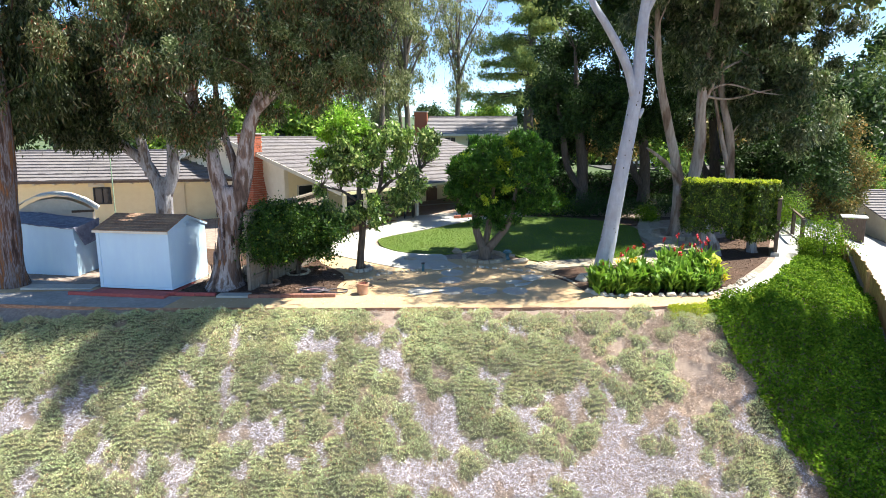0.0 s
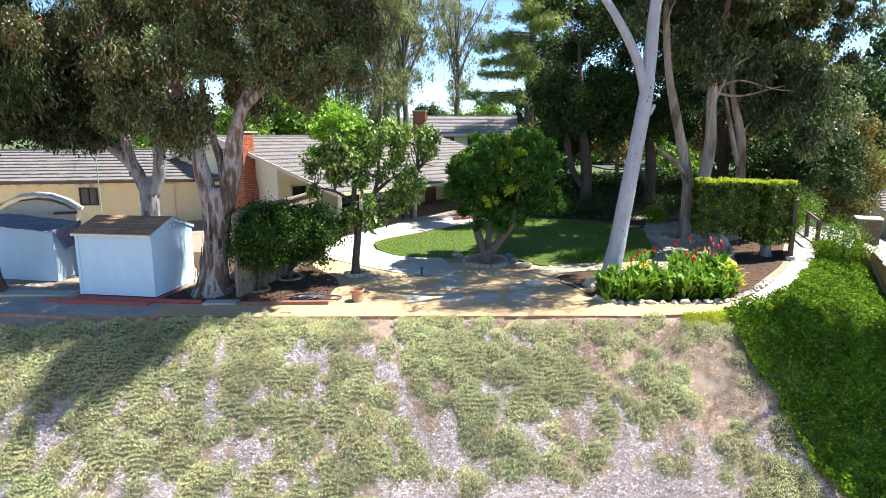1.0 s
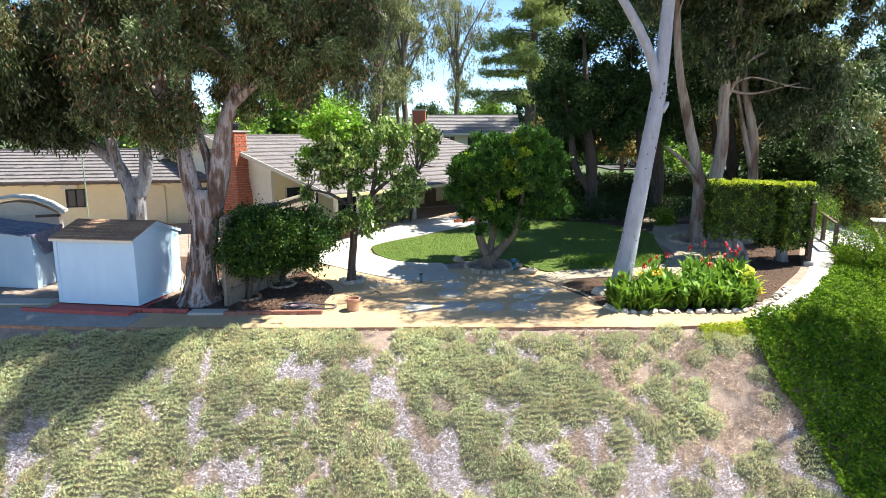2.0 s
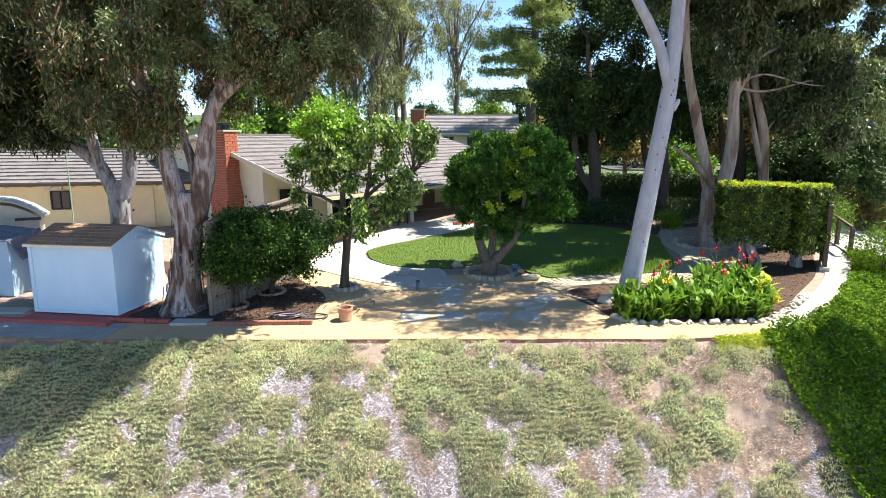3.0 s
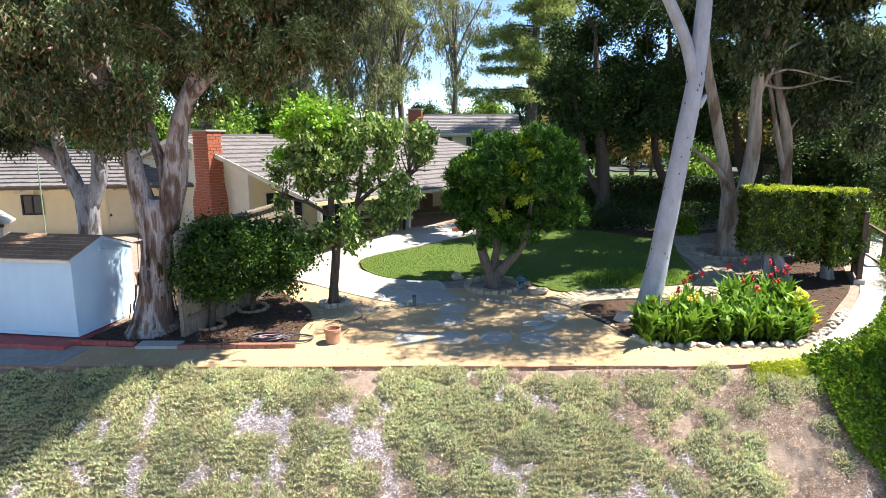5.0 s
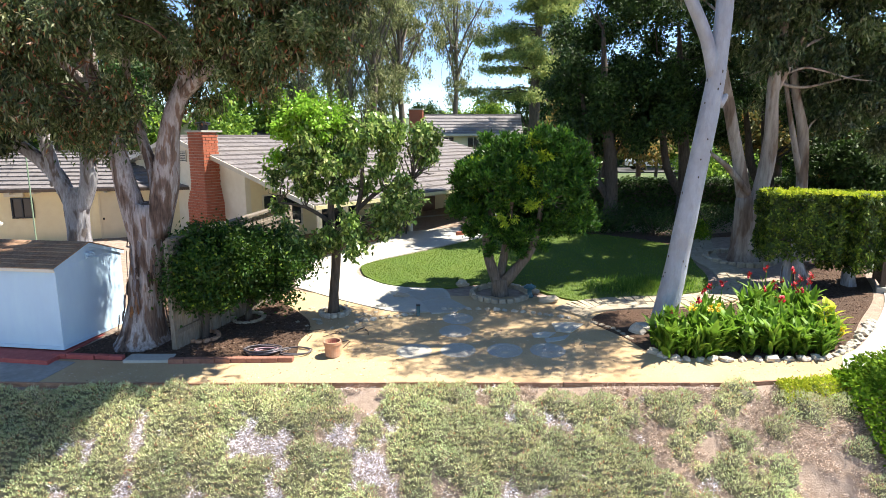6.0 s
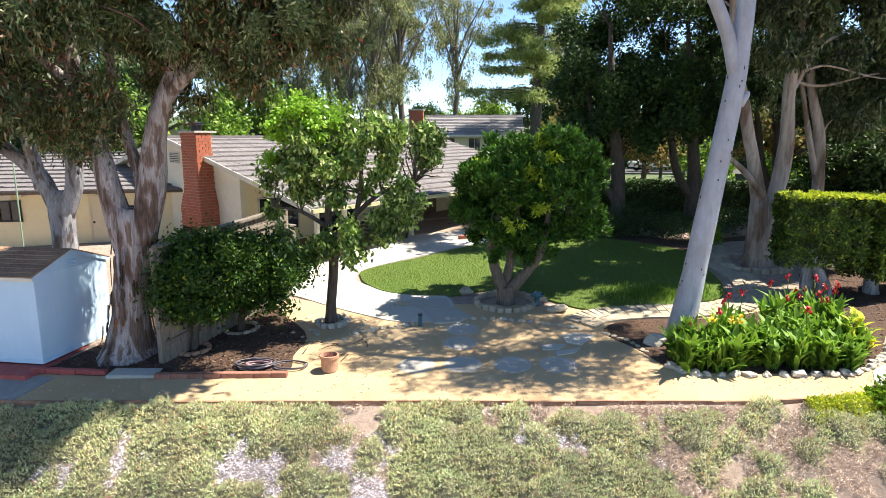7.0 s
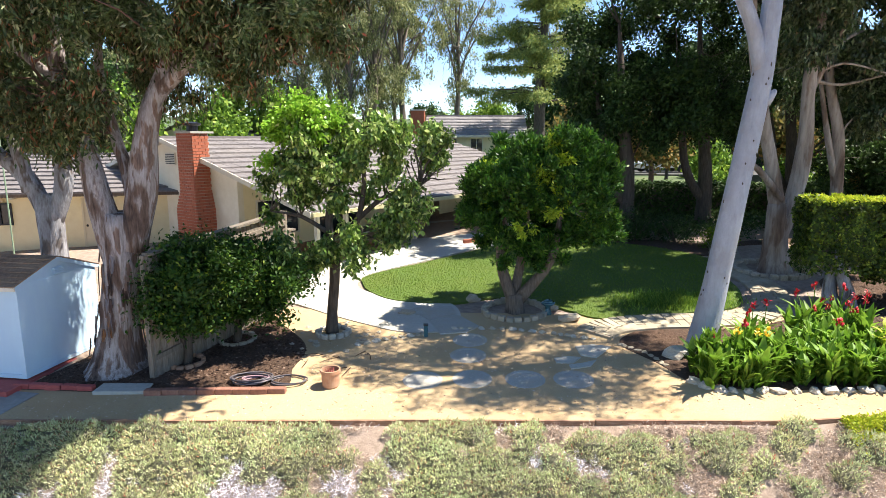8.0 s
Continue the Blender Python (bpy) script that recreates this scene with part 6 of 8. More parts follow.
tree("citrus_tree", "round dark glossy citrus tree beside the fence", "tree",
     [([(-5.56, 17.6, g - 0.05), (-5.5, 17.6, g + 0.35), (-5.45, 17.6, g + 0.9)], [0.09, 0.07, 0.06]), ([(-5.52, 17.6, g + 0.3), (-5.75, 17.6, g + 0.8), (-5.9, 17.6, g + 1.3)], [0.05, 0.045, 0.02])],
     M["darkbark"], [(-5.42, 17.55, 1.62, 0.82, 0.72, 0.74, 10)], M["citrus"], 33, twigs=30, clumps=460, per=60, length=0.088, width=0.046, spread=0.11, droop=0.25, shell=0.5, bough=7, reach=0.29)
tree("citrus_tree", "spreading glossy citrus tree in the mulched bed", "tree",
     [([(-4.96, 18.65, g), (-4.9, 18.6, g + 0.4), (-4.8, 18.5, g + 0.9)], [0.09, 0.07, 0.06]), ([(-4.92, 18.6, g + 0.35), (-4.5, 18.4, g + 0.8), (-4.2, 18.2, g + 1.2)], [0.05, 0.045, 0.02])],
     M["darkbark"], [(-4.55, 18.2, 1.60, 0.8, 0.7, 0.68, 8), (-3.85, 18.1, 1.50, 0.52, 0.55, 0.58, 4)], M["citrus"], 34, twigs=30, clumps=460, per=60, length=0.088, width=0.046, spread=0.11, droop=0.25, shell=0.5, bough=7, reach=0.29)

# clipped hedge on bare stems
g = gz(9, 20.3)
hedge = thing("hedge", 8.9, 20.4, g, 0, "clipped box-shaped hedge on bare grey stems", "hedge")
for k, (x, y) in enumerate(((-0.35, -0.2), (-0.55, 0.1), (1.05, 0.15))):
    part("stem", tube(bmesh.new(), [(x, y, -0.1), (x - 0.08, y, 0.4), (x - 0.35 + 0.3 * k, y, 1.0), (x - 0.45 + 0.3 * k, y, 1.7)], [0.20, 0.15, 0.11, 0.06], 10, 0.15, k), M["greybark"], hedge, smooth=True)


def hedge_leaves(parent, hx, hy, z0, z1, n, length, width, material, seed, ragged=0.55, at=Matrix()):
    """Leaves over the faces of a clipped block, with an uneven skin and a ragged underside."""
    rng = np.random.RandomState(seed)
    area = np.array([hy * (z1 - z0), hy * (z1 - z0), hx * (z1 - z0), hx * (z1 - z0), 2 * hx * hy, hx * hy * 0.6])
    face = rng.choice(6, n, p=area / area.sum())
    u, v = rng.uniform(-1, 1, n), rng.uniform(-1, 1, n)
    P, N = np.empty((n, 3)), np.zeros((n, 3))
    deep = np.abs(rng.normal(size=n)) * 0.07
    for fi, (ax, sg) in enumerate(((0, 1), (0, -1), (1, -1), (1, 1), (2, 1), (2, -1))):
        s = face == fi
        c = np.stack([u * hx, v * hy, (z0 + z1) / 2 + v * (z1 - z0) / 2], 1)
        if ax == 0:
            c[:, 0], c[:, 1] = sg * hx, u * hy
        elif ax == 1:
            c[:, 1] = sg * hy
        else:
            c[:, 2] = z1 if sg > 0 else z0
        N[s, ax] = sg
        P[s] = c[s]
    lumps = (value_noise(P[:, 0] + P[:, 1] * 0.7, P[:, 2] + P[:, 1], 2.6, seed) - 0.5) * 0.26 + (value_noise(P[:, 0] - P[:, 1], P[:, 2], 6.0, seed + 1) - 0.5) * 0.18
    P += N * (lumps - deep)[:, None]
    gap = (P[:, 2] < z0 + 0.25) & (rng.rand(n) < ragged)
    P, N = P[~gap], N[~gap]
    ob = link_mesh("foliage", quads_mesh("foliage", flat_blades(rng, P, unit(N + rng.normal(size=P.shape) * 0.22), length, width, 0.3, 0.3)), material, parent)
    ob["kind"] = "stuff"
    ob.matrix_basis = at
    # plain dark box behind the leaves, painting the inner shade seen through gaps
    core = part("core", box(bmesh.new(), -hx + 0.22, hx - 0.22, -hy + 0.18, hy - 0.18, z0 + 0.2, z1 - 0.16, 0.1), M["darkbark"], parent, "dark block painting the shade inside the hedge")
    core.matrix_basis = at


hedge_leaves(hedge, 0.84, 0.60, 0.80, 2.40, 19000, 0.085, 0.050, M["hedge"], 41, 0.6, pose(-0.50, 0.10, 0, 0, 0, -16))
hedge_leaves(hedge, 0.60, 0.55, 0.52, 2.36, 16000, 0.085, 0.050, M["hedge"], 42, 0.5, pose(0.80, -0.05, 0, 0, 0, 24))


# young shoots on top, their lime colour also painting the full sun there
rh = np.random.RandomState(45)
for hx, hy, zt, n, at in ((0.84, 0.60, 2.42, 2600, pose(-0.50, 0.10, 0, 0, 0, -16)), (0.60, 0.55, 2.38, 1900, pose(0.80, -0.05, 0, 0, 0, 24))):
    u, v = rh.uniform(-hx, hx, n), rh.uniform(-hy, hy, n)
    tips = np.stack([u, v, zt + (value_noise(u, v, 4.0, 46) - 0.5) * 0.16], 1)
    ob = link_mesh("new_growth", quads_mesh("new_growth", blades(rh, tips, rh.normal(size=(n, 3)) * 0.7 + np.array([0, 0, 0.6]), 0.085, 0.046)), M["limeleaf"], hedge, "yellow-green shoots painting sun on the clipped top")
    ob["kind"] = "stuff"
    ob.matrix_basis = at


def shrub(x, y, z, r, h, label, leaf, seed, n=60, per=40, length=0.07, width=0.035, name="shrub", group=""):
    s = thing(name, x, y, z, 0, label, "shrub", group)
    rr = np.random.RandomState(seed)
    bm = bmesh.new()
    for k in range(7):
        a = rr.uniform(0, 6.28)
        tube(bm, [(0, 0, -0.05), (0.4 * r * math.cos(a), 0.4 * r * math.sin(a), h * 0.4), (0.7 * r * math.cos(a), 0.7 * r * math.sin(a), h * 0.8)], [0.025, 0.018, 0.006], 6)
    part("underwood", bm, M["darkbark"], s)["kind"] = "stuff"
    me = crown_mesh("foliage", seed, [(0, 0, h * 0.55, r, r, h * 0.5, 1)], n, per, length, width, 0.16 * r + 0.05, 0.1, 0.35)
    ob = link_mesh("foliage", me, leaf, s)
    ob["kind"] = "stuff"
    return s


shrub(11.75, 19.6, float(ground_z(11.75, 19.6)[0]), 0.75, 1.35, "open grey-green shrub on the bank by the fence", M["ivy"], 51, 90, 42)
shrub(12.4, 23.6, gz(12.4, 23.6), 0.7, 1.2, "olive shrub beside the path", M["ivy"], 52, 70)
shrub(13.2, 24.6, gz(13.0, 24.6), 0.8, 1.5, "olive shrub at the end of the path", M["midleaf"], 53, 70)
for k, (x, y, r, h) in enumerate(((4.6, 27.6, 0.7, 0.8), (5.8, 27.2, 0.75, 0.85), (7.0, 26.6, 0.7, 0.8), (8.0, 25.8, 0.45, 0.55), (9.2, 27.2, 0.8, 0.9), (3.6, 28.2, 0.6, 0.9))):
    shrub(x, y, gz(x, y), r, h, "low dark shrub in the shaded back bed", M["darkleaf"] if k % 3 else M["ivy"], 60 + k, 60, 40, group="shrubs behind the lawn")
# dark street hedge behind the trees
street_hedge = thing("street_hedge", 10.5, 32.2, gz(9, 32), 0, "long dark clipped hedge in deep shade", "hedge")
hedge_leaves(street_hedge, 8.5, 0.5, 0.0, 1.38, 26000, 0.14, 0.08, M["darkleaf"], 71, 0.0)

# brush and trees on the right, towards the neighbour
for k, (x, y, vols, n, leafm) in enumerate((
        (15.0, 27.0, [(15.0, 27.0, 3.0, 1.9, 1.6, 2.3, 6), (13.4, 27.2, 2.6, 1.2, 1.3, 1.9, 4)], 420, M["darkleaf"]),
        (17.6, 28.6, [(17.4, 28.5, 3.0, 1.6, 1.5, 2.2, 6), (16.6, 27.4, 1.6, 1.0, 1.0, 1.2, 2)], 300, M["bronze"]),
        (20.5, 33.0, [(20.5, 33, 2.0, 2.0, 2.0, 1.5, 6)], 220, M["midleaf"]))):
    z = float(ground_z(x, y)[0])
    tree("screen_tree", ("dense dark bushy tree by the fence", "bushy tree with olive and bronze leaves", "green tree in the next garden")[k], "tree",
         [([(x, y, z - 0.1), (x, y, z + 1.0), (x - 0.1, y, z + 2.4), (x, y, z + 4.0)], [0.2, 0.15, 0.11, 0.04])], M["darkbark"], vols, leafm, 80 + k, twigs=22, clumps=int(n * 1.1), per=54, length=0.155, width=0.072, spread=0.18, droop=0.3, reach=0.45)
# pine overhanging the bank on the right; its unseen top clumps shade the ivy
tree("pine_tree", "tall pine with long drooping needles over the bank", "tree",
     [([(13.6, 15.2, -1.0), (13.5, 15.2, 1.0), (13.3, 15.3, 4.0), (13.2, 15.3, 7.5), (13.2, 15.3, 11.0)], [0.34, 0.27, 0.23, 0.16, 0.05]),
      ([(13.3, 15.3, 5.5), (12.3, 15.2, 6.0), (11.2, 15.1, 6.2), (10.3, 15.0, 6.0)], [0.10, 0.08, 0.05, 0.02]),
      ([(13.25, 15.3, 6.8), (12.3, 14.6, 7.4), (11.2, 14.0, 7.6)], [0.09, 0.07, 0.02])],
     M["pinebark"], [(10.6, 15.1, 6.3, 1.0, 1.1, 0.8, 3), (11.8, 15.2, 7.0, 0.9, 1.0, 0.8, 3), (14.0, 15.4, 8.6, 1.8, 1.6, 1.6, 7)], M["pine"], 90, twigs=50, clumps=420, per=46, length=0.22, width=0.010, spread=0.14, droop=0.3, shell=0.3, outward=0.6, bough=8, reach=0.4, top=([(14.3, 15.5, 9.5, 1.7, 1.2, 0.9, 5), (15.7, 14.5, 9.5, 1.5, 1.1, 0.9, 4), (17.1, 13.1, 9.5, 1.6, 1.3, 0.9, 5), (17.0, 15.3, 9.5, 1.9, 1.5, 0.9, 4), (19.2, 13.6, 9.5, 1.9, 2.0, 0.9, 5)], 640))


# ---- far trees, houses and street ----
def far_kind(name, label, leaf, bark, seed, h, vols, clumps, per, length, width, spread, droop=0.6, twigs=24, lean=0.0):
    t = tree(name, label, "tree",
             [([(0, 0, -0.5), (0.1, 0, h * 0.25), (lean * 0.5, 0.1, h * 0.5), (lean, 0, h * 0.75), (lean * 1.2, 0, h * 0.97)], [h * 0.03, h * 0.022, h * 0.017, h * 0.011, h * 0.003]),
              ([(0.05, 0, h * 0.3), (-h * 0.09, 0.2, h * 0.5), (-h * 0.16, 0.2, h * 0.75)], [h * 0.014, h * 0.011, h * 0.004]),
              ([(0.05, 0, h * 0.36), (h * 0.10, -0.2, h * 0.55), (h * 0.17, -0.2, h * 0.8)], [h * 0.013, h * 0.010, h * 0.004])],
             bark, vols, leaf, seed, twigs=twigs, clumps=clumps, per=per, length=length, width=width, spread=spread, droop=droop, rough=0.1, bough=8, reach=0.075 * h)
    return t


def place(t, spots, group):
    tagged(t, group=group)
    for k, (x, y, turn, s) in enumerate(spots):
        m = pose(x, y, float(ground_z(x, y)[0]) - 0.2, 0, 0, turn) @ Matrix.Scale(s, 4)
        if k == 0:
            t.matrix_basis = m
        else:
            copy_thing(t, pose(x, y, float(ground_z(x, y)[0]) - 0.2, 0, 0, turn)).scale = (s, s, s)


def airy_tree():
    """A tall open gum: slim limbs that fork again and again, with small hanging tufts of leaves and sky between."""
    r = random.Random(5)
    stems = [([(0, 0, -0.5), (0.15, 0, 4), (-0.1, 0.1, 8), (0.2, 0.1, 12)], [0.34, 0.28, 0.23, 0.19])]
    tips = []
    for k in range(9):
        z0 = 6.5 + 0.65 * k
        a = k * 2.4 + r.uniform(-0.4, 0.4)
        out = r.uniform(1.6, 3.4)
        up = r.uniform(5.0, 9.0)
        c, s = math.cos(a), math.sin(a)
        p = [(0, 0.05, z0), (c * out * 0.35, s * out * 0.35, z0 + up * 0.35), (c * out * 0.75, s * out * 0.75, z0 + up * 0.62), (c * out * 1.25, s * out * 1.25, z0 + up)]
        stems.append((p, [0.13, 0.10, 0.075, 0.03]))
        tips += [np.array(p[2]), np.array(p[3])]
    stems.append(([(0.2, 0.1, 11.5), (0.5, 0, 15), (0.2, 0, 18), (0.5, 0, 21.5)], [0.17, 0.13, 0.09, 0.03]))
    tips += [np.array((0.5, 0, 15)), np.array((0.2, 0, 18)), np.array((0.5, 0, 21.0))]
    vols = [(q[0] * 1.2, q[1] * 1.2, q[2] + 0.3, 1.5, 1.5, 1.5, 1) for q in tips] + [(1.2, 0.4, 9.0, 2.0, 1.8, 1.6, 1), (-1.6, 0, 7.6, 1.8, 1.8, 1.4, 1.5)]
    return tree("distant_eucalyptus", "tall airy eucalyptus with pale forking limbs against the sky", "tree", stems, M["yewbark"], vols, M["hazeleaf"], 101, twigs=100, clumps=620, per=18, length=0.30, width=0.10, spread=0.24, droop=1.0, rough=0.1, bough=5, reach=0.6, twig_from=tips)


airy = airy_tree()
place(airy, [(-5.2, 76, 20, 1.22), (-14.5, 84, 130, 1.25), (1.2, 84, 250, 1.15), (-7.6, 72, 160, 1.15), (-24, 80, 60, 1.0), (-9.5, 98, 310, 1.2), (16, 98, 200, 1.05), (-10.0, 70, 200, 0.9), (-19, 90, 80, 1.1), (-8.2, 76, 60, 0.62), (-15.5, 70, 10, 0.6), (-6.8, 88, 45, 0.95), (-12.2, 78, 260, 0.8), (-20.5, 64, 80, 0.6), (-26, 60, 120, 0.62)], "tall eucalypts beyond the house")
round_tree = far_kind("round_tree", "round bright green tree beyond the roofs", M["midleaf"], M["darkbark"], 102, 7,
                      [(0, 0, 5.0, 3.2, 3.0, 2.4, 4), (1.8, 0, 4.0, 1.8, 1.8, 1.6, 1), (-1.9, 0.4, 4.2, 1.8, 1.8, 1.6, 1)], 210, 22, 0.46, 0.27, 0.45, 0.3, 12)
place(round_tree, [(5.4, 88, 0, 1.0), (1.5, 96, 70, 0.9), (-19, 66, 0, 1.2), (-12.5, 66, 60, 0.9), (-15.5, 47, 140, 0.72), (-21, 45, 200, 0.8), (-28, 50, 10, 0.9), (-9.5, 55, 80, 0.75), (-35, 60, 100, 1.1), (14, 47, 30, 0.6), (19, 52, 90, 0.7), (25, 50, 150, 0.8), (11, 50, 250, 0.55), (30, 40, 10, 0.8), (-40, 44, 0, 1.0), (35, 58, 60, 1.0), (44, 75, 60, 1.2)], "bright green trees beyond the yard")
dark_tree = far_kind("dark_tree", "dark dense tree in the distance", M["darkleaf"], M["darkbark"], 103, 11,
                     [(0, 0, 7.4, 3.2, 3.0, 3.4, 5), (1.8, 0, 5.0, 2.0, 2.0, 1.8, 1), (-1.9, 0.4, 5.0, 2.0, 2.0, 1.8, 1)], 260, 22, 0.46, 0.25, 0.45, 0.3, 14)
place(dark_tree, [(-33, 72, 110, 1.15), (-26, 56, 10, 0.85), (24, 64, 40, 1.1), (33, 66, 90, 1.2), (18.5, 40, 140, 0.85), (12.0, 72, 60, 1.0), (-45, 80, 30, 1.3), (22.5, 36, 20, 0.8), (42, 60, 70, 1.2), (8, 124, 0, 0.8), (-20, 36.5, 0, 0.75), (-1, 138, 60, 0.8), (-14, 135, 10, 0.9), (-28, 44, 0, 0.9), (18, 140, 10, 1.2), (-30, 140, 40, 1.3), (-3.0, 100, 30, 0.75)], "dark trees beyond the yard")

bronze_tree = far_kind("bronze_tree", "low bushy tree with bronze and olive leaves", M["bronze"], M["darkbark"], 104, 6,
                       [(0, 0, 3.6, 2.4, 1.8, 1.9, 4), (1.6, 0, 2.8, 1.5, 1.4, 1.3, 1), (-1.7, 0.4, 3.0, 1.5, 1.4, 1.3, 1)], 240, 22, 0.30, 0.17, 0.32, 0.4, 12)
place(bronze_tree, [(8.4, 39.5, 0, 1.0), (9.6, 37.0, 70, 0.9), (17.2, 37.5, 200, 1.0), (16.2, 30.8, 250, 0.75)], "bronze-leaved trees behind the street hedge")

# deodar with level tiers of boughs
cedar = thing("cedar_tree", 7.0, 56.0, float(ground_z(7.0, 56)[0]), 0, "tall yellow-green cedar with level tiers of boughs", "tree")
part("trunk", tube(bmesh.new(), [(0, 0, -0.3), (0, 0, 6), (0.2, 0, 12), (0.3, 0, 19)], [0.5, 0.42, 0.28, 0.05], 10, 0.1, 3), M["darkbark"], cedar, smooth=True)
rr = np.random.RandomState(7)
tiers = []
for k in range(62):
    z = 5.8 + 12.9 * (k / 62) ** 0.95
    a, L = rr.uniform(0, 6.28), (6.2 - 4.6 * (z - 3.2) / 15.5) * rr.uniform(0.7, 1.15)
    e = (L * math.cos(a), L * math.sin(a), z - 0.25 + rr.uniform(-0.2, 0.3))
    part("bough", tube(bmesh.new(), [(0, 0, z), (e[0] * 0.5, e[1] * 0.5, z + 0.25), e], [0.09, 0.06, 0.02], 6), M["darkbark"], cedar)
    for u in (0.35, 0.6, 0.85, 1.0):
        tiers.append((e[0] * u, e[1] * u, z + 0.1 + (e[2] - z) * u, 0.8, 0.8, 0.28, 1))
me = crown_mesh("crown", 9, tiers, 2000, 30, 0.30, 0.08, 0.24, 0.25, 0.1, 0.6)
link_mesh("crown", me, M["cedar"], cedar)["kind"] = "stuff"


def far_house(x, y, turn, w, d, wall, ridge, wall_m, roof_m, label, chimney_at=None):
    z = float(ground_z(x, y)[0])
    h = thing("neighbour_house", x, y, z, turn, label, "house")
    part("wall", a_box(-w / 2, w / 2, 0, d, -0.5, wall), wall_m, h)
    for gx in (-w / 2, w / 2 - 0.2):
        bm = solid(bmesh.new(), [(gx, 0, wall), (gx, d, wall), (gx, d / 2, ridge - 0.12)], [(gx + 0.2, 0, wall), (gx + 0.2, d, wall), (gx + 0.2, d / 2, ridge - 0.12)])
        bmesh.ops.recalc_face_normals(bm, faces=bm.faces)
        part("gable_wall", bm, wall_m, h)
    drop = (ridge - wall) / (d / 2) * 0.6
    roof = part("roof", a_box(-w / 2 - 0.5, w / 2 + 0.5, d / 2 - 0.15, d / 2 + 0.15, ridge - 0.05, ridge + 0.06), roof_m, h)
    tiled_slope(roof, -w / 2 - 0.5, w / 2 + 0.5, -0.6, wall - drop, d / 2, ridge, roof_m, 13, 0.9, int(x) + 90)
    tiled_slope(roof, -w / 2 - 0.5, w / 2 + 0.5, d + 0.6, wall - drop, d / 2, ridge, roof_m, 13, 0.9, int(x) + 91)
    for k in range(3):
        window(h, "x", 0.0, -w / 2 + w * (0.18 + 0.28 * k), -w / 2 + w * (0.30 + 0.28 * k), wall - 1.7, wall - 0.5, M["trim"])
    part("fascia", a_box(-w / 2 - 0.5, w / 2 + 0.5, -0.66, -0.62, wall - drop - 0.12, wall - drop + 0.06), M["trim"], h)
    if chimney_at is not None:
        c = part("chimney", a_box(chimney_at, chimney_at + 1.2, d / 2 - 1.2, d / 2 - 0.4, -0.5, ridge + 0.40), M["brickred"], h)
        part("chimney_crown", a_box(chimney_at - 0.08, chimney_at + 1.28, d / 2 - 1.28, d / 2 - 0.32, ridge + 0.40, ridge + 0.50), M["concrete"], c)
    return h


far_house(2.0, 58, -4, 7.6, 7.0, 3.5, 5.0, M["stucco"], M["darktile"], "tan house with a dark grey tiled roof and brick chimney", -5.6)
far_house(-17.5, 62, 70, 8.0, 8.0, 3.2, 4.6, M["cream"], M["tile"], "cream house glimpsed through the trees")
far_house(3.0, 210, 10, 16.0, 9.0, 3.5, 6.0, M["cream"], M["terracotta"], "distant house with an orange tiled roof")
far_house(22.8, 27.2, 0, 6.6, 6.0, 2.3, 3.3, M["cream"], M["tile"], "cream neighbouring house beyond the fence")
far_house(46, 72, -15, 12.0, 8.0, 3.2, 4.8, M["cream"], M["whiterock"], "neighbouring house with a pale roof")
board_fence((-26, 37.5), (-12.5, 36.5), 2.6, M["fencewood"], "golden wooden fence behind the low wing", None, 0.3)
far_hedge = thing("street_hedge", 19.0, 65.5, float(ground_z(19, 65.5)[0]), -6, "tall dark hedge across the street", "hedge")
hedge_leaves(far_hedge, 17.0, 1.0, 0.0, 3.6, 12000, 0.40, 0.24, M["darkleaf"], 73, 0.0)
road = sheet("road", [(14, 55.5), (60, 50), (60, 57.5), (14, 62.5)], 0.35, M["asphalt"], "grey street beyond the trees", "road", 0.6)


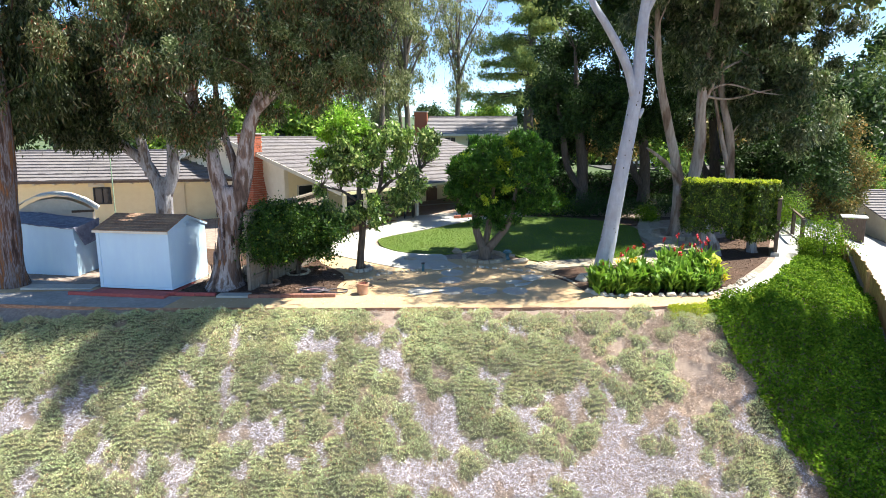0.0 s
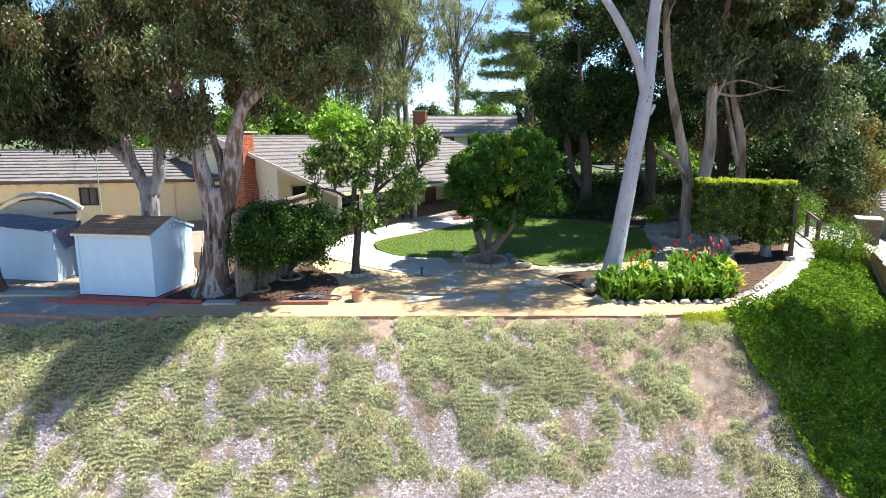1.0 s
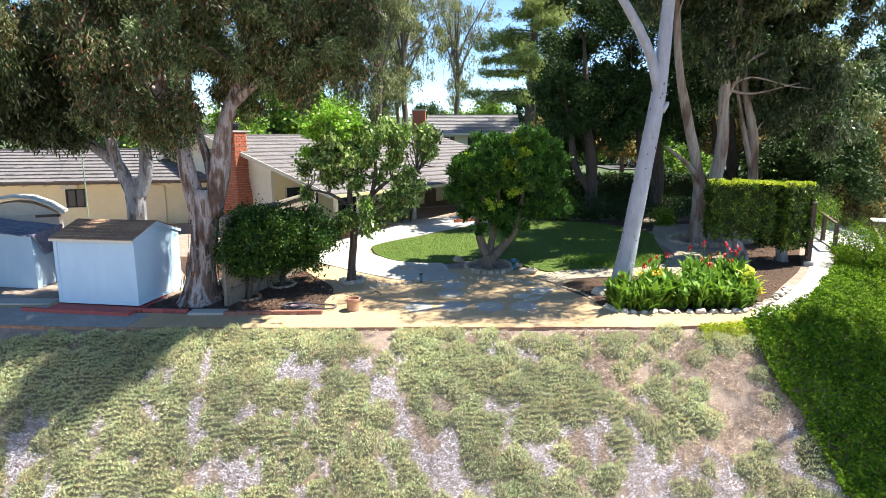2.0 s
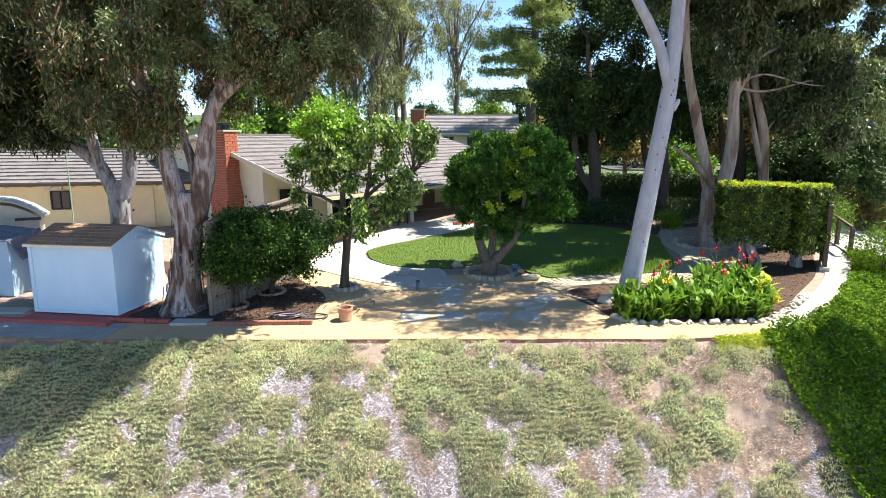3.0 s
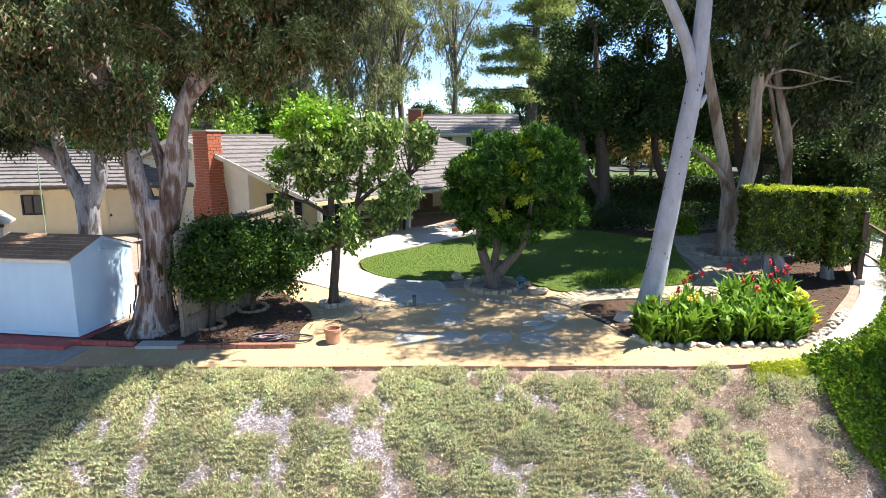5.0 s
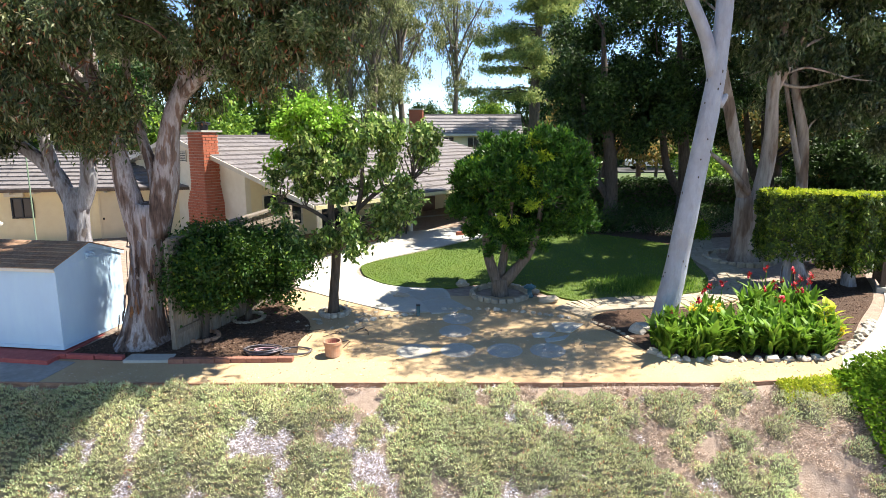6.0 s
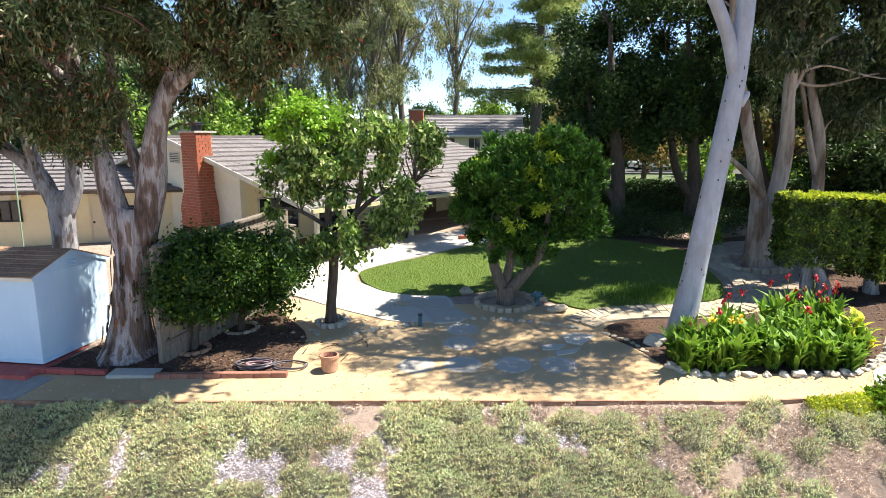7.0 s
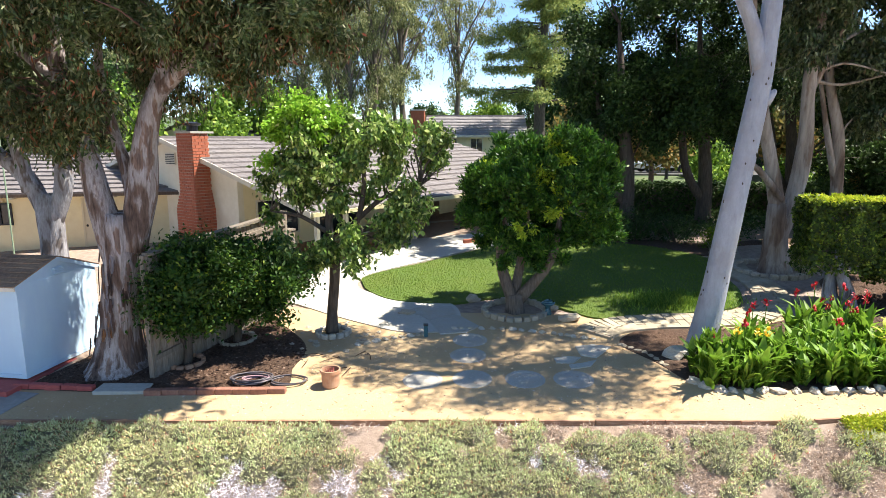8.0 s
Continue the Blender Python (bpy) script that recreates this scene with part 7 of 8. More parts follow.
def car(x, y, z, turn, paint, label):
    c = thing("car", x, y, z, turn, label, "car")
    prof = [(-2.2, 0.35), (-2.25, 0.75), (-2.05, 0.95), (-1.55, 1.02), (-1.05, 1.42), (0.55, 1.46), (1.15, 1.05), (1.95, 0.92), (2.2, 0.72), (2.22, 0.38)]
    bm = solid(bmesh.new(), [(px, -0.86, pz) for px, pz in prof], [(px, 0.86, pz) for px, pz in prof])
    bmesh.ops.recalc_face_normals(bm, faces=bm.faces)
    for v in bm.verts:
        if v.co.z > 1.2:
            v.co.y *= 0.8
    bmesh.ops.bevel(bm, geom=bm.edges[:], offset=0.05, segments=2, affect="EDGES")
    body = part("body", bm, paint, c, smooth=False)
    glass_prof = [(-1.38, 1.05), (-1.02, 1.36), (0.5, 1.40), (0.98, 1.08)]
    for s in (-1, 1):
        bm = solid(bmesh.new(), [(px, s * (0.80 if pz < 1.2 else 0.69), pz) for px, pz in glass_prof], [(px, s * (0.865 if pz < 1.2 else 0.735), pz) for px, pz in glass_prof])
        bmesh.ops.recalc_face_normals(bm, faces=bm.faces)
        part("side_window", bm, M["glass"], body)
    bm = solid(bmesh.new(), [(0.60, -0.66, 1.43), (0.60, 0.66, 1.43), (1.16, 0.72, 1.07), (1.16, -0.72, 1.07)], [(0.63, -0.66, 1.455), (0.63, 0.66, 1.455), (1.19, 0.72, 1.095), (1.19, -0.72, 1.095)])
    bmesh.ops.recalc_face_normals(bm, faces=bm.faces)
    part("windscreen", bm, M["glass"], body)
    for wx in (-1.4, 1.35):
        for s in (-1, 1):
            bm = bmesh.new()
            lathe(bm, [(0.18, -0.1), (0.33, -0.1), (0.34, 0.0), (0.33, 0.1), (0.18, 0.1)], 18)
            bmesh.ops.transform(bm, matrix=pose(wx, s * 0.80, 0.34, 90, 0, 0), verts=bm.verts)
            w = part("wheel", bm, M["rubber"], c)
            bm = bmesh.new()
            lathe(bm, [(0.19, -0.07), (0.19, 0.07)], 14)
            bmesh.ops.transform(bm, matrix=pose(wx, s * 0.83, 0.34, 90, 0, 0), verts=bm.verts)
            part("rim", bm, M["steel"], w)
    return c


gzf = lambda x, y: float(ground_z(x, y)[0])
for x, y, turn, paint, label in ((17.6, 58.0, 8, M["carwhite"], "white car parked on the street"), (22.6, 58.2, 8, M["carsilver"], "silver car parked on the street"), (28.0, 57.6, 6, M["carblue"], "blue car parked on the street"),
                                 (39.0, 55.0, 20, M["carwhite"], "white car parked on the far street"), (21.0, 32.5, -80, M["carblue"], "blue car parked in the next driveway")):
    car(x, y, gzf(x, y) + (0.13 if y > 56 else 0.02), turn, paint, label)
bin_box = thing("storage_box", 16.6, 25.6, gzf(16.6, 25.6), -28, "brown wooden storage box with a white lid", "box")
part("body", box(bmesh.new(), -0.40, 0.40, -0.35, 0.35, 0.0, 1.0, 0.01), M["darkwood"], bin_box)
part("lid", box(bmesh.new(), -0.46, 0.46, -0.42, 0.42, 1.005, 1.06, 0.015), M["whitetarp"], bin_box)
seat = thing("garden_chair", 15.3, 20.6, gzf(15.3, 20.6), 30, "teal plastic garden chair beside the fence", "chair")
part("seat", box(bmesh.new(), -0.25, 0.25, -0.25, 0.25, 0.40, 0.45, 0.01), M["tealplastic"], seat)
part("backrest", box(bmesh.new(), -0.25, 0.25, 0.22, 0.27, 0.45, 0.95, 0.015), M["tealplastic"], seat)
for sx in (-0.21, 0.21):
    for sy in (-0.21, 0.21):
        part("leg", a_box(sx - 0.025, sx + 0.025, sy - 0.025, sy + 0.025, 0, 0.40), M["tealplastic"], seat)
bm = bmesh.new()
bmesh.ops.create_grid(bm, x_segments=12, y_segments=30, size=0.5)
for v in bm.verts:
    v.co.x, v.co.y = 16.3 + 7.4 * v.co.x + 4.2 * v.co.y, 23.5 + 21.0 * v.co.y
    v.co.z = gzf(v.co.x, v.co.y) + 0.05
top = bmesh.ops.extrude_face_region(bm, geom=bm.faces[:])
for v in [g for g in top["geom"] if isinstance(g, bmesh.types.BMVert)]:
    v.co.z += 0.03
bmesh.ops.recalc_face_normals(bm, faces=bm.faces)
tagged(part("driveway", bm, M["oldconcrete"]), "shaded grey concrete yard beyond the fence", "driveway", kind="structure")

# ---- small things in the yard ----
pot = thing("flower_pot", -2.68, 16.60, gz(-2.68, 16.6), 0, "terracotta cylinder pot with dry stems", "pot")
bm = bmesh.new()
lathe(bm, [(0.135, 0.01), (0.148, 0.03), (0.155, 0.25), (0.172, 0.26), (0.172, 0.315), (0.150, 0.318), (0.145, 0.23)], 26)
part("body", bm, M["terracotta"], pot, smooth=False)
part("soil", lathe(bmesh.new(), [(0.143, 0.20), (0.143, 0.245), (0.05, 0.255)], 18), M["mulch"], pot)
for k in range(4):
    part("dry_stem", tube(bmesh.new(), [(0.03 * k - 0.05, 0.02, 0.24), (0.04 * k - 0.08, 0.03 * k - 0.03, 0.33)], [0.012, 0.006], 6), M["redwood"], pot)
hose = thing("garden_hose", -4.0, 16.75, gz(-4.0, 16.75) + 0.02, 0, "loosely coiled garden hose on the mulch", "hose")
for nm, mm, c, r, turns, ph in (("coil", M["hose"], (-0.10, 0.05), 0.27, 4, 0.0), ("coil", M["pinkhose"], (-0.02, 0.02), 0.17, 3, 1.0), ("coil", M["hose"], (0.55, 0.02), 0.25, 2, 2.0)):
    pts = []
    for k in range(turns * 14):
        a = ph + 2 * math.pi * k / 14
        rr_ = r * (1 + 0.10 * math.sin(1.7 * a) + 0.03 * math.sin(5 * a))
        pts.append((c[0] + rr_ * math.cos(a) * 1.25, c[1] + rr_ * 0.8 * math.sin(a), 0.02 + 0.02 * (k / 14)))
    part(nm, tube(bmesh.new(), pts, [0.013] * len(pts), 7), mm, hose, smooth=True)
stub = thing("path_light", -1.1, 18.78, gz(-1.1, 18.78), 0, "short blue-grey bollard light at the walk edge", "light")
part("post", box(bmesh.new(), -0.04, 0.04, -0.04, 0.04, -0.02, 0.24, 0.006), M["teal"], stub)
part("cap", box(bmesh.new(), -0.05, 0.05, -0.05, 0.05, 0.24, 0.27, 0.006), M["darkmetal"], stub)
bath = thing("glazed_pot", 1.62, 19.98, gz(1.62, 19.98), 0, "squat dark blue-green glazed pot under the round tree", "pot")
part("body", lathe(bmesh.new(), [(0.08, 0.0), (0.10, 0.05), (0.06, 0.12), (0.06, 0.2), (0.15, 0.25), (0.16, 0.29), (0.12, 0.30)], 20), M["teal"], bath, smooth=True)
part("lid", lathe(bmesh.new(), [(0.11, 0.295), (0.10, 0.33), (0.03, 0.35)], 16), M["teal"], bath)
ball = thing("glazed_ball", 1.72, 20.45, gz(1.72, 20.45), 0, "small blue glazed ball by the rocks", "ornament")
bm = bmesh.new()
bmesh.ops.create_icosphere(bm, subdivisions=3, radius=0.11)
bmesh.ops.transform(bm, matrix=Matrix.Translation((0, 0, 0.1)), verts=bm.verts)
part("body", bm, M["teal"], ball, smooth=True)
planter = thing("brick_planter", 0.35, 27.0, gz(0.35, 27.0), 20, "low red brick planter edge by the porch", "planter")
bm = box(bmesh.new(), -0.11, 0.11, -0.06, 0.06, -0.03, 0.14, 0.006)
first = part("brick", bm, M["brickred"], planter)
for k in range(10):
    ob = first if k == 0 else new("brick", first.data)
    ob.parent = planter
    ob.matrix_basis = pose(-0.3 + 0.225 * k, 0, GX * (0.225 * k - 0.3), 0, 0, random.uniform(-2, 2))
# wooden screen at the end of the hedge
screen = thing("garden_screen", 10.42, 20.05, gz(10.4, 20.0), 62, "dark timber screen panel with a grey capped end post", "screen")
part("post", box(bmesh.new(), -0.06, 0.06, -0.06, 0.06, 0.0, 1.86, 0.008), M["darkwood"], screen)
part("footing", box(bmesh.new(), -0.13, 0.13, -0.13, 0.13, -0.05, 0.14, 0.015), M["concrete"], screen)
for k in range(8):
    part("slat", a_box(0.07, 1.25, -0.02, 0.02, 0.12 + 0.215 * k, 0.31 + 0.215 * k), M["darkwood"], screen)
part("cap", box(bmesh.new(), -0.08, 1.30, -0.07, 0.07, 1.865, 1.91, 0.01), M["greywood"], screen)
part("post", box(bmesh.new(), 1.25, 1.35, -0.05, 0.05, -0.05, 1.86, 0.008), M["darkwood"], screen)
# stacked boards behind the fence
crate = thing("wooden_crate", -5.05, 21.9, gz(-5.05, 21.9), 60, "weathered slatted crate behind the fence", "crate")
for k in range(4):
    part("slat", a_box(-0.5, 0.5, -0.3, -0.27, 0.9 + 0.16 * k, 1.03 + 0.16 * k), M["greywood"], crate)
    part("slat", a_box(-0.5, 0.5, 0.27, 0.3, 0.9 + 0.16 * k, 1.03 + 0.16 * k), M["greywood"], crate)
for sx in (-0.5, 0.45):
    for sy in (-0.26, 0.21):
        part("post", a_box(sx, sx + 0.05, sy, sy + 0.05, 0, 1.55), M["greywood"], crate)
part("top", a_box(-0.52, 0.52, -0.32, 0.32, 1.555, 1.60), M["greywood"], crate)
# porch furniture in shade
table = thing("patio_table", -2.2, 27.2, 0.72, 50, "dark metal patio table on the porch", "table")
part("tabletop", lathe(bmesh.new(), [(0.55, 0.70), (0.56, 0.72), (0.55, 0.74)], 24), M["darkmetal"], table)
for a in range(4):
    part("leg", a_box(0.35 * math.cos(a * 1.571 + 0.7) - 0.02, 0.35 * math.cos(a * 1.571 + 0.7) + 0.02, 0.35 * math.sin(a * 1.571 + 0.7) - 0.02, 0.35 * math.sin(a * 1.571 + 0.7) + 0.02, 0, 0.7), M["darkmetal"], table)


# ---- plants of the bed ----
def strap(bm, base, yaw, length, width, lean, segs=5):
    """A broad arching leaf."""
    c, s = math.cos(yaw), math.sin(yaw)
    rows = []
    for k in range(segs + 1):
        u = k / segs
        out = lean * length * u ** 1.6
        up = length * (u - 0.35 * lean * u * u)
        w = width * math.sin(math.pi * min(1.0, 0.12 + 0.88 * u) ** 0.9) * 0.5 + 0.004
        p = Vector(base) + Vector((c * out, s * out, up))
        side = Vector((-s, c, 0)) * w
        rows.append((bm.verts.new(p - side + Vector((0, 0, w * 0.35))), bm.verts.new(p), bm.verts.new(p + side + Vector((0, 0, w * 0.35)))))
    for a, b in zip(rows, rows[1:]):
        bm.faces.new((a[0], a[1], b[1], b[0]))
        bm.faces.new((a[1], a[2], b[2], b[1]))


def canna(seed, flower, label, leaf=None, height=0.85):
    r = random.Random(seed)
    c = thing("canna", 0, 0, 0, 0, label, "flower", "cannas in the bed")
    for s in range(4):
        bm = bmesh.new()
        bx, by = r.uniform(-0.14, 0.14), r.uniform(-0.14, 0.14)
        h = height * r.uniform(0.6, 1.0)
        for k in range(11):
            strap(bm, (bx, by, h * 0.055 * k), r.uniform(0, 6.28), h * r.uniform(0.38, 0.68), 0.095 * r.uniform(0.75, 1.35), r.uniform(0.15, 0.95))
        part("leaf_shoot", bm, leaf or M["canna"], c, smooth=True)
    if flower:
        part("flower_stem", tube(bmesh.new(), [(0, 0, 0), (0.02, 0, height * 0.7), (0.0, 0.02, height * 1.22)], [0.012, 0.01, 0.007], 6), M["canna"], c)
        bm = bmesh.new()
        for k in range(11):
            p = (r.uniform(-0.05, 0.05), r.uniform(-0.05, 0.05), height * 1.13 + r.uniform(-0.03, 0.11))
            strap(bm, p, r.uniform(0, 6.28), 0.075, 0.042, r.uniform(0.3, 1.0), 3)
        part("flower", bm, flower, c)
    return c


kinds = [canna(1, None, "leafy green canna without flowers"), canna(2, M["redflower"], "leafy canna with a scarlet flower head"), canna(3, None, "short leafy green canna", height=0.6), canna(4, M["yellowflower"], "canna with a yellow flower head", height=0.7), canna(5, M["redflower"], "tall thin canna with a red flower head", height=0.95)]
used = set()
rr = random.Random(9)
spots = []
for row, y in enumerate((16.40, 16.58, 16.78, 17.0, 17.24, 17.5)):
    for k in range(18):
        x = 3.75 + 0.198 * k + rr.uniform(-0.09, 0.09) + 0.1 * (row % 2)
        yy = y + rr.uniform(-0.09, 0.09)
        if x > 7.1 or (x < 4.75 and yy > 17.25) or (x > 6.8 and yy < 16.5):
            continue
        k2 = rr.choices([0, 2, 1, 3], [6, 4 if row < 2 else 1, 0.25, 0.12])[0]
        spots.append((x, yy, k2))
for k in range(13):
    spots.append((6.3 + rr.uniform(-0.5, 1.3), 17.9 + rr.uniform(-0.35, 0.5), 4))
spots += [(4.62, 17.15, 4), (5.0, 17.7, 4), (5.4, 17.95, 1), (4.0, 16.9, 1)]
for x, y, k in spots:
    m = pose(x, y, gz(x, y) + 0.02, rr.uniform(-5, 5), rr.uniform(-5, 5), rr.uniform(0, 360))
    if k not in used:
        kinds[k].matrix_basis = m
        used.add(k)
    else:
        copy_thing(kinds[k], m @ Matrix.Scale(rr.uniform(0.68, 1.0), 4))
for x, y, h in ((6.95, 16.85, 0.7), (7.15, 17.1, 0.75), (7.3, 16.95, 0.55)):
    b = thing("angels_trumpet", x, y, gz(x, y), 0, "yellow-leaved plant with hanging yellow trumpet flowers", "flower", "trumpet flowers in the bed")
    bm = bmesh.new()
    for k in range(16):
        strap(bm, (rr.uniform(-0.12, 0.12), rr.uniform(-0.12, 0.12), rr.uniform(0.1, h)), rr.uniform(0, 6.28), 0.22, 0.10, 0.9, 4)
    part("foliage", bm, M["yellowleaf"], b)
    part("stem", tube(bmesh.new(), [(0, 0, -0.05), (0.02, 0, h * 0.5), (0, 0, h)], [0.02, 0.015, 0.008], 6), M["greybark"], b)
    for k in range(4):
        fx, fy, fz = rr.uniform(-0.16, 0.16), rr.uniform(-0.16, 0.05), h * rr.uniform(0.45, 0.85)
        part("flower", lathe(bmesh.new(), [(0.055, fz - 0.17), (0.03, fz - 0.12), (0.014, fz - 0.04), (0.006, fz)], 9, fx, fy), M["yellowflower"], b, "hanging yellow trumpet")

# ---- ground cover on the bank ----
rng = np.random.RandomState(77)


def on_bank(x, y, gap=0.05):
    return y < np.interp(x, EDGE_A[:, 0], EDGE_A[:, 1]) - gap


def ivy_side(x, y):
    return x - np.interp(y, [11.0, 12.25, 12.8, 13.66, 14.07, 14.6, 15.3], [8.3, 7.6, 7.1, 6.83, 6.58, 6.4, 6.2]) + (value_noise(x, y, 1.7, 21) - 0.5) * 0.45


# worn openings in the growth, where only dead twigs lie: x, y and half widths
TWIG_GAPS = [(-10.4, 13.75, 0.5, 0.2), (-8.95, 13.8, 0.4, 0.25), (-7.45, 13.7, 0.25, 0.2), (-6.65, 13.97, 0.2, 0.16), (-8.4, 13.0, 0.22, 0.3), (-5.6, 14.3, 0.15, 0.6), (-4.8, 13.25, 0.5, 0.16), (-3.7, 14.62, 0.4, 0.26), (-4.25, 13.95, 0.35, 0.13),
             (-2.95, 14.3, 0.3, 0.28), (-1.75, 14.6, 0.28, 0.3), (-1.6, 13.85, 0.45, 0.2), (-1.2, 13.5, 0.65, 0.25), (-0.6, 13.0, 0.7, 0.3), (0.5, 12.55, 0.9, 0.35), (2.1, 13.42, 0.5, 0.18), (2.4, 12.9, 0.7, 0.28), (4.7, 12.9, 0.55, 0.25), (3.7, 12.8, 0.5, 0.3), (-7.0, 12.75, 0.7, 0.2), (-3.3, 13.2, 0.35, 0.13), (0.65, 14.75, 0.22, 0.12)]
# bare tan soil and straw
SOIL_GAPS = [(4.1, 14.6, 0.75, 0.34), (5.9, 14.15, 0.55, 0.45), (-1.9, 15.1, 0.32, 0.2), (3.35, 14.75, 0.6, 0.3), (-0.1, 15.02, 0.35, 0.10), (4.4, 15.1, 1.3, 0.16), (1.9, 15.1, 1.2, 0.10), (-2.7, 14.65, 0.2, 0.12), (5.5, 13.5, 0.4, 0.2)]


def openness(x, y, gaps):
    """1 in the middle of an opening, 0 outside all of them, with frayed edges."""
    out = np.zeros(np.shape(x))
    fray = (value_noise(x, y * 1.4, 3.2, 61) - 0.5) * 0.9 + (value_noise(x, y * 1.4, 7.5, 62) - 0.5) * 0.7
    for gx, gy, rx, ry in gaps:
        out = np.maximum(out, np.clip(1.75 - np.hypot((x - gx) / rx, (y - gy) / ry) + fray, 0, 1))
    return out


# low creeping cushions, from a hand's width to half a metre across, that merge into a carpet where nothing opens it
n = 9000
mx, my = rng.uniform(-14, 8, n), 15.40 - 4.6 * rng.rand(n) ** 1.15
cover = value_noise(mx, my * 1.5, 1.1, 32) * 0.40 + value_noise(mx, my * 1.6, 2.6, 33) * 0.60
loose = 0.165 * np.clip((mx + 2.2) / 1.6, 0, 1) + 0.05 * np.clip((13.7 - my) / 0.5, 0, 1) * np.clip((mx + 0.5) / 1.0, 0, 1)
keep = on_bank(mx, my, 0.14) & (ivy_side(mx, my) < -0.1) & (cover > 0.31 + loose) & (openness(mx, my, TWIG_GAPS) < 0.10) & (openness(mx, my, SOIL_GAPS) < 0.2)
stray = on_bank(mx, my, 0.14) & (ivy_side(mx, my) < -0.1) & (rng.rand(n) < 0.045)
keep = (keep & (rng.rand(n) < 0.75)) | stray
mx, my = mx[keep], my[keep]
mr = 0.08 + 0.17 * rng.rand(len(mx)) ** 1.7 + 0.07 * stray[keep]
mh = mr * rng.uniform(0.45, 0.80, len(mx))
# dome bodies under the shoots, so that gaps read as dark shade
ring = np.linspace(0, 2 * math.pi, 8, endpoint=False)
wobble = 1 + 0.22 * np.sin(3 * ring[None] + 9 * mx[:, None]) + 0.14 * np.sin(7 * ring[None] + 5 * my[:, None])
loops = []
for q in (0.95, 0.75, 0.42, 0.02):
    xs, ys = mx[:, None] + q * mr[:, None] * wobble * np.cos(ring), my[:, None] + q * 0.66 * mr[:, None] * wobble * np.sin(ring)
    zs = ground_z(xs.ravel(), ys.ravel()).reshape(xs.shape) + mh[:, None] * 0.62 * math.sqrt(1.0 - q * q) - 0.02
    loops.append(np.stack([xs, ys, zs], -1))
vs = np.stack(loops, 1).reshape(-1, 3).tolist()
fs = [(b0 + i, b0 + (i + 1) % 8, b0 + 8 + (i + 1) % 8, b0 + 8 + i) for m_ in range(len(mx)) for b0 in (m_ * 32, m_ * 32 + 8, m_ * 32 + 16) for i in range(8)]
me = bpy.data.meshes.new("groundcover_body")
me.from_pydata(vs, [], fs)
me.polygons.foreach_set("use_smooth", [True] * len(me.polygons))
under_growth = link_mesh("undergrowth", me, M["cushion"])
n_leaf = (mr ** 2 * math.pi * 3600 * np.clip((my - 11.4) / 1.2, 0.22, 1)).astype(int) + 12
k = np.repeat(np.arange(len(mx)), n_leaf)
rad, ang = np.sqrt(rng.rand(len(k))) * 1.10, rng.uniform(0, 2 * math.pi, len(k))
wob = 1 + 0.22 * np.sin(3 * ang + 9 * mx[k]) + 0.14 * np.sin(7 * ang + 5 * my[k])
dx, dy = rad * np.cos(ang) * wob, rad * np.sin(ang) * wob
px, py = mx[k] + dx * mr[k], my[k] + dy * mr[k] * 0.66
dome = np.sqrt(np.clip(1.15 - rad ** 2, 0.0, 1.0))
pz = ground_z(px, py) + mh[k] * dome * (1 - 0.5 * rng.rand(len(k)) ** 2) + (value_noise(px, py, 18, 34) - 0.5) * 0.04
cell = np.clip(((px + 16) / 0.06).astype(int), 0, 449) * 200 + np.clip(((py - 9) / 0.06).astype(int), 0, 199)
order = np.lexsort((-pz, cell))
first = np.concatenate([[0], np.flatnonzero(np.diff(cell[order])) + 1])
rank = np.empty(len(k), int)
rank[order] = np.arange(len(k)) - np.repeat(first, np.diff(np.append(first, len(k))))
ok = on_bank(px, py, 0.05) & (rank < 15)
px, py, pz, dx, dy = px[ok], py[ok], pz[ok], dx[ok], dy[ok]
# short shoots that point up and outwards
axis = np.stack([dx * 0.6, dy * 0.5 - 0.35, np.full(len(px), 1.0)], 1) + 0.45 * rng.normal(size=(len(px), 3))
bank_plants = tagged(link_mesh("groundcover", quads_mesh("groundcover", blades(rng, np.stack([px, py, pz], 1), axis, 0.060, 0.0155, 0.12)), M["succulent"]), "patchy grey-green succulent cushions on the bank", "ground cover", kind="stuff")
under_growth.parent = bank_plants
covered = np.zeros((460, 112))
np.add.at(covered, (np.clip(((px + 15) / 0.05).astype(int), 0, 459), np.clip(((py - 9.9) / 0.05).astype(int), 0, 111)), 1)
# dead twigs fill the gaps
n = 480000
x, y = rng.uniform(-14, 8.0, n), 15.45 - 4.7 * rng.rand(n) ** 1.15
under = covered[np.clip(((x + 15) / 0.05).astype(int), 0, 459), np.clip(((y - 9.9) / 0.05).astype(int), 0, 111)]
soil_zone = np.maximum(openness(x, y, SOIL_GAPS), np.clip((x - 5.3) / 0.8, 0, 0.8) * np.clip((y - 12.9) / 0.6, 0, 1)) + 0.6 * np.exp(-((y - 15.25) / 0.2) ** 2)
dens = value_noise(x, y * 1.6, 1.7, 35) * 0.45 + value_noise(x, y * 1.6, 5.0, 36) * 0.55
ok = on_bank(x, y, 0.1) & (under < 3) & (dens > 0.22 + 0.24 * np.minimum(soil_zone, 1)) & (ivy_side(x, y) < 0.05) & (rng.rand(n) < np.clip((y - 9.5) / 2.4, 0.25, 1))
x, y, soil_zone = x[ok], y[ok], soil_zone[ok]
tuft = 0.5 + 0.9 * value_noise(x, y, 7, 40)
p = np.stack([x, y, ground_z(x, y) + rng.uniform(0.0, 0.09, len(x)) * tuft], 1)
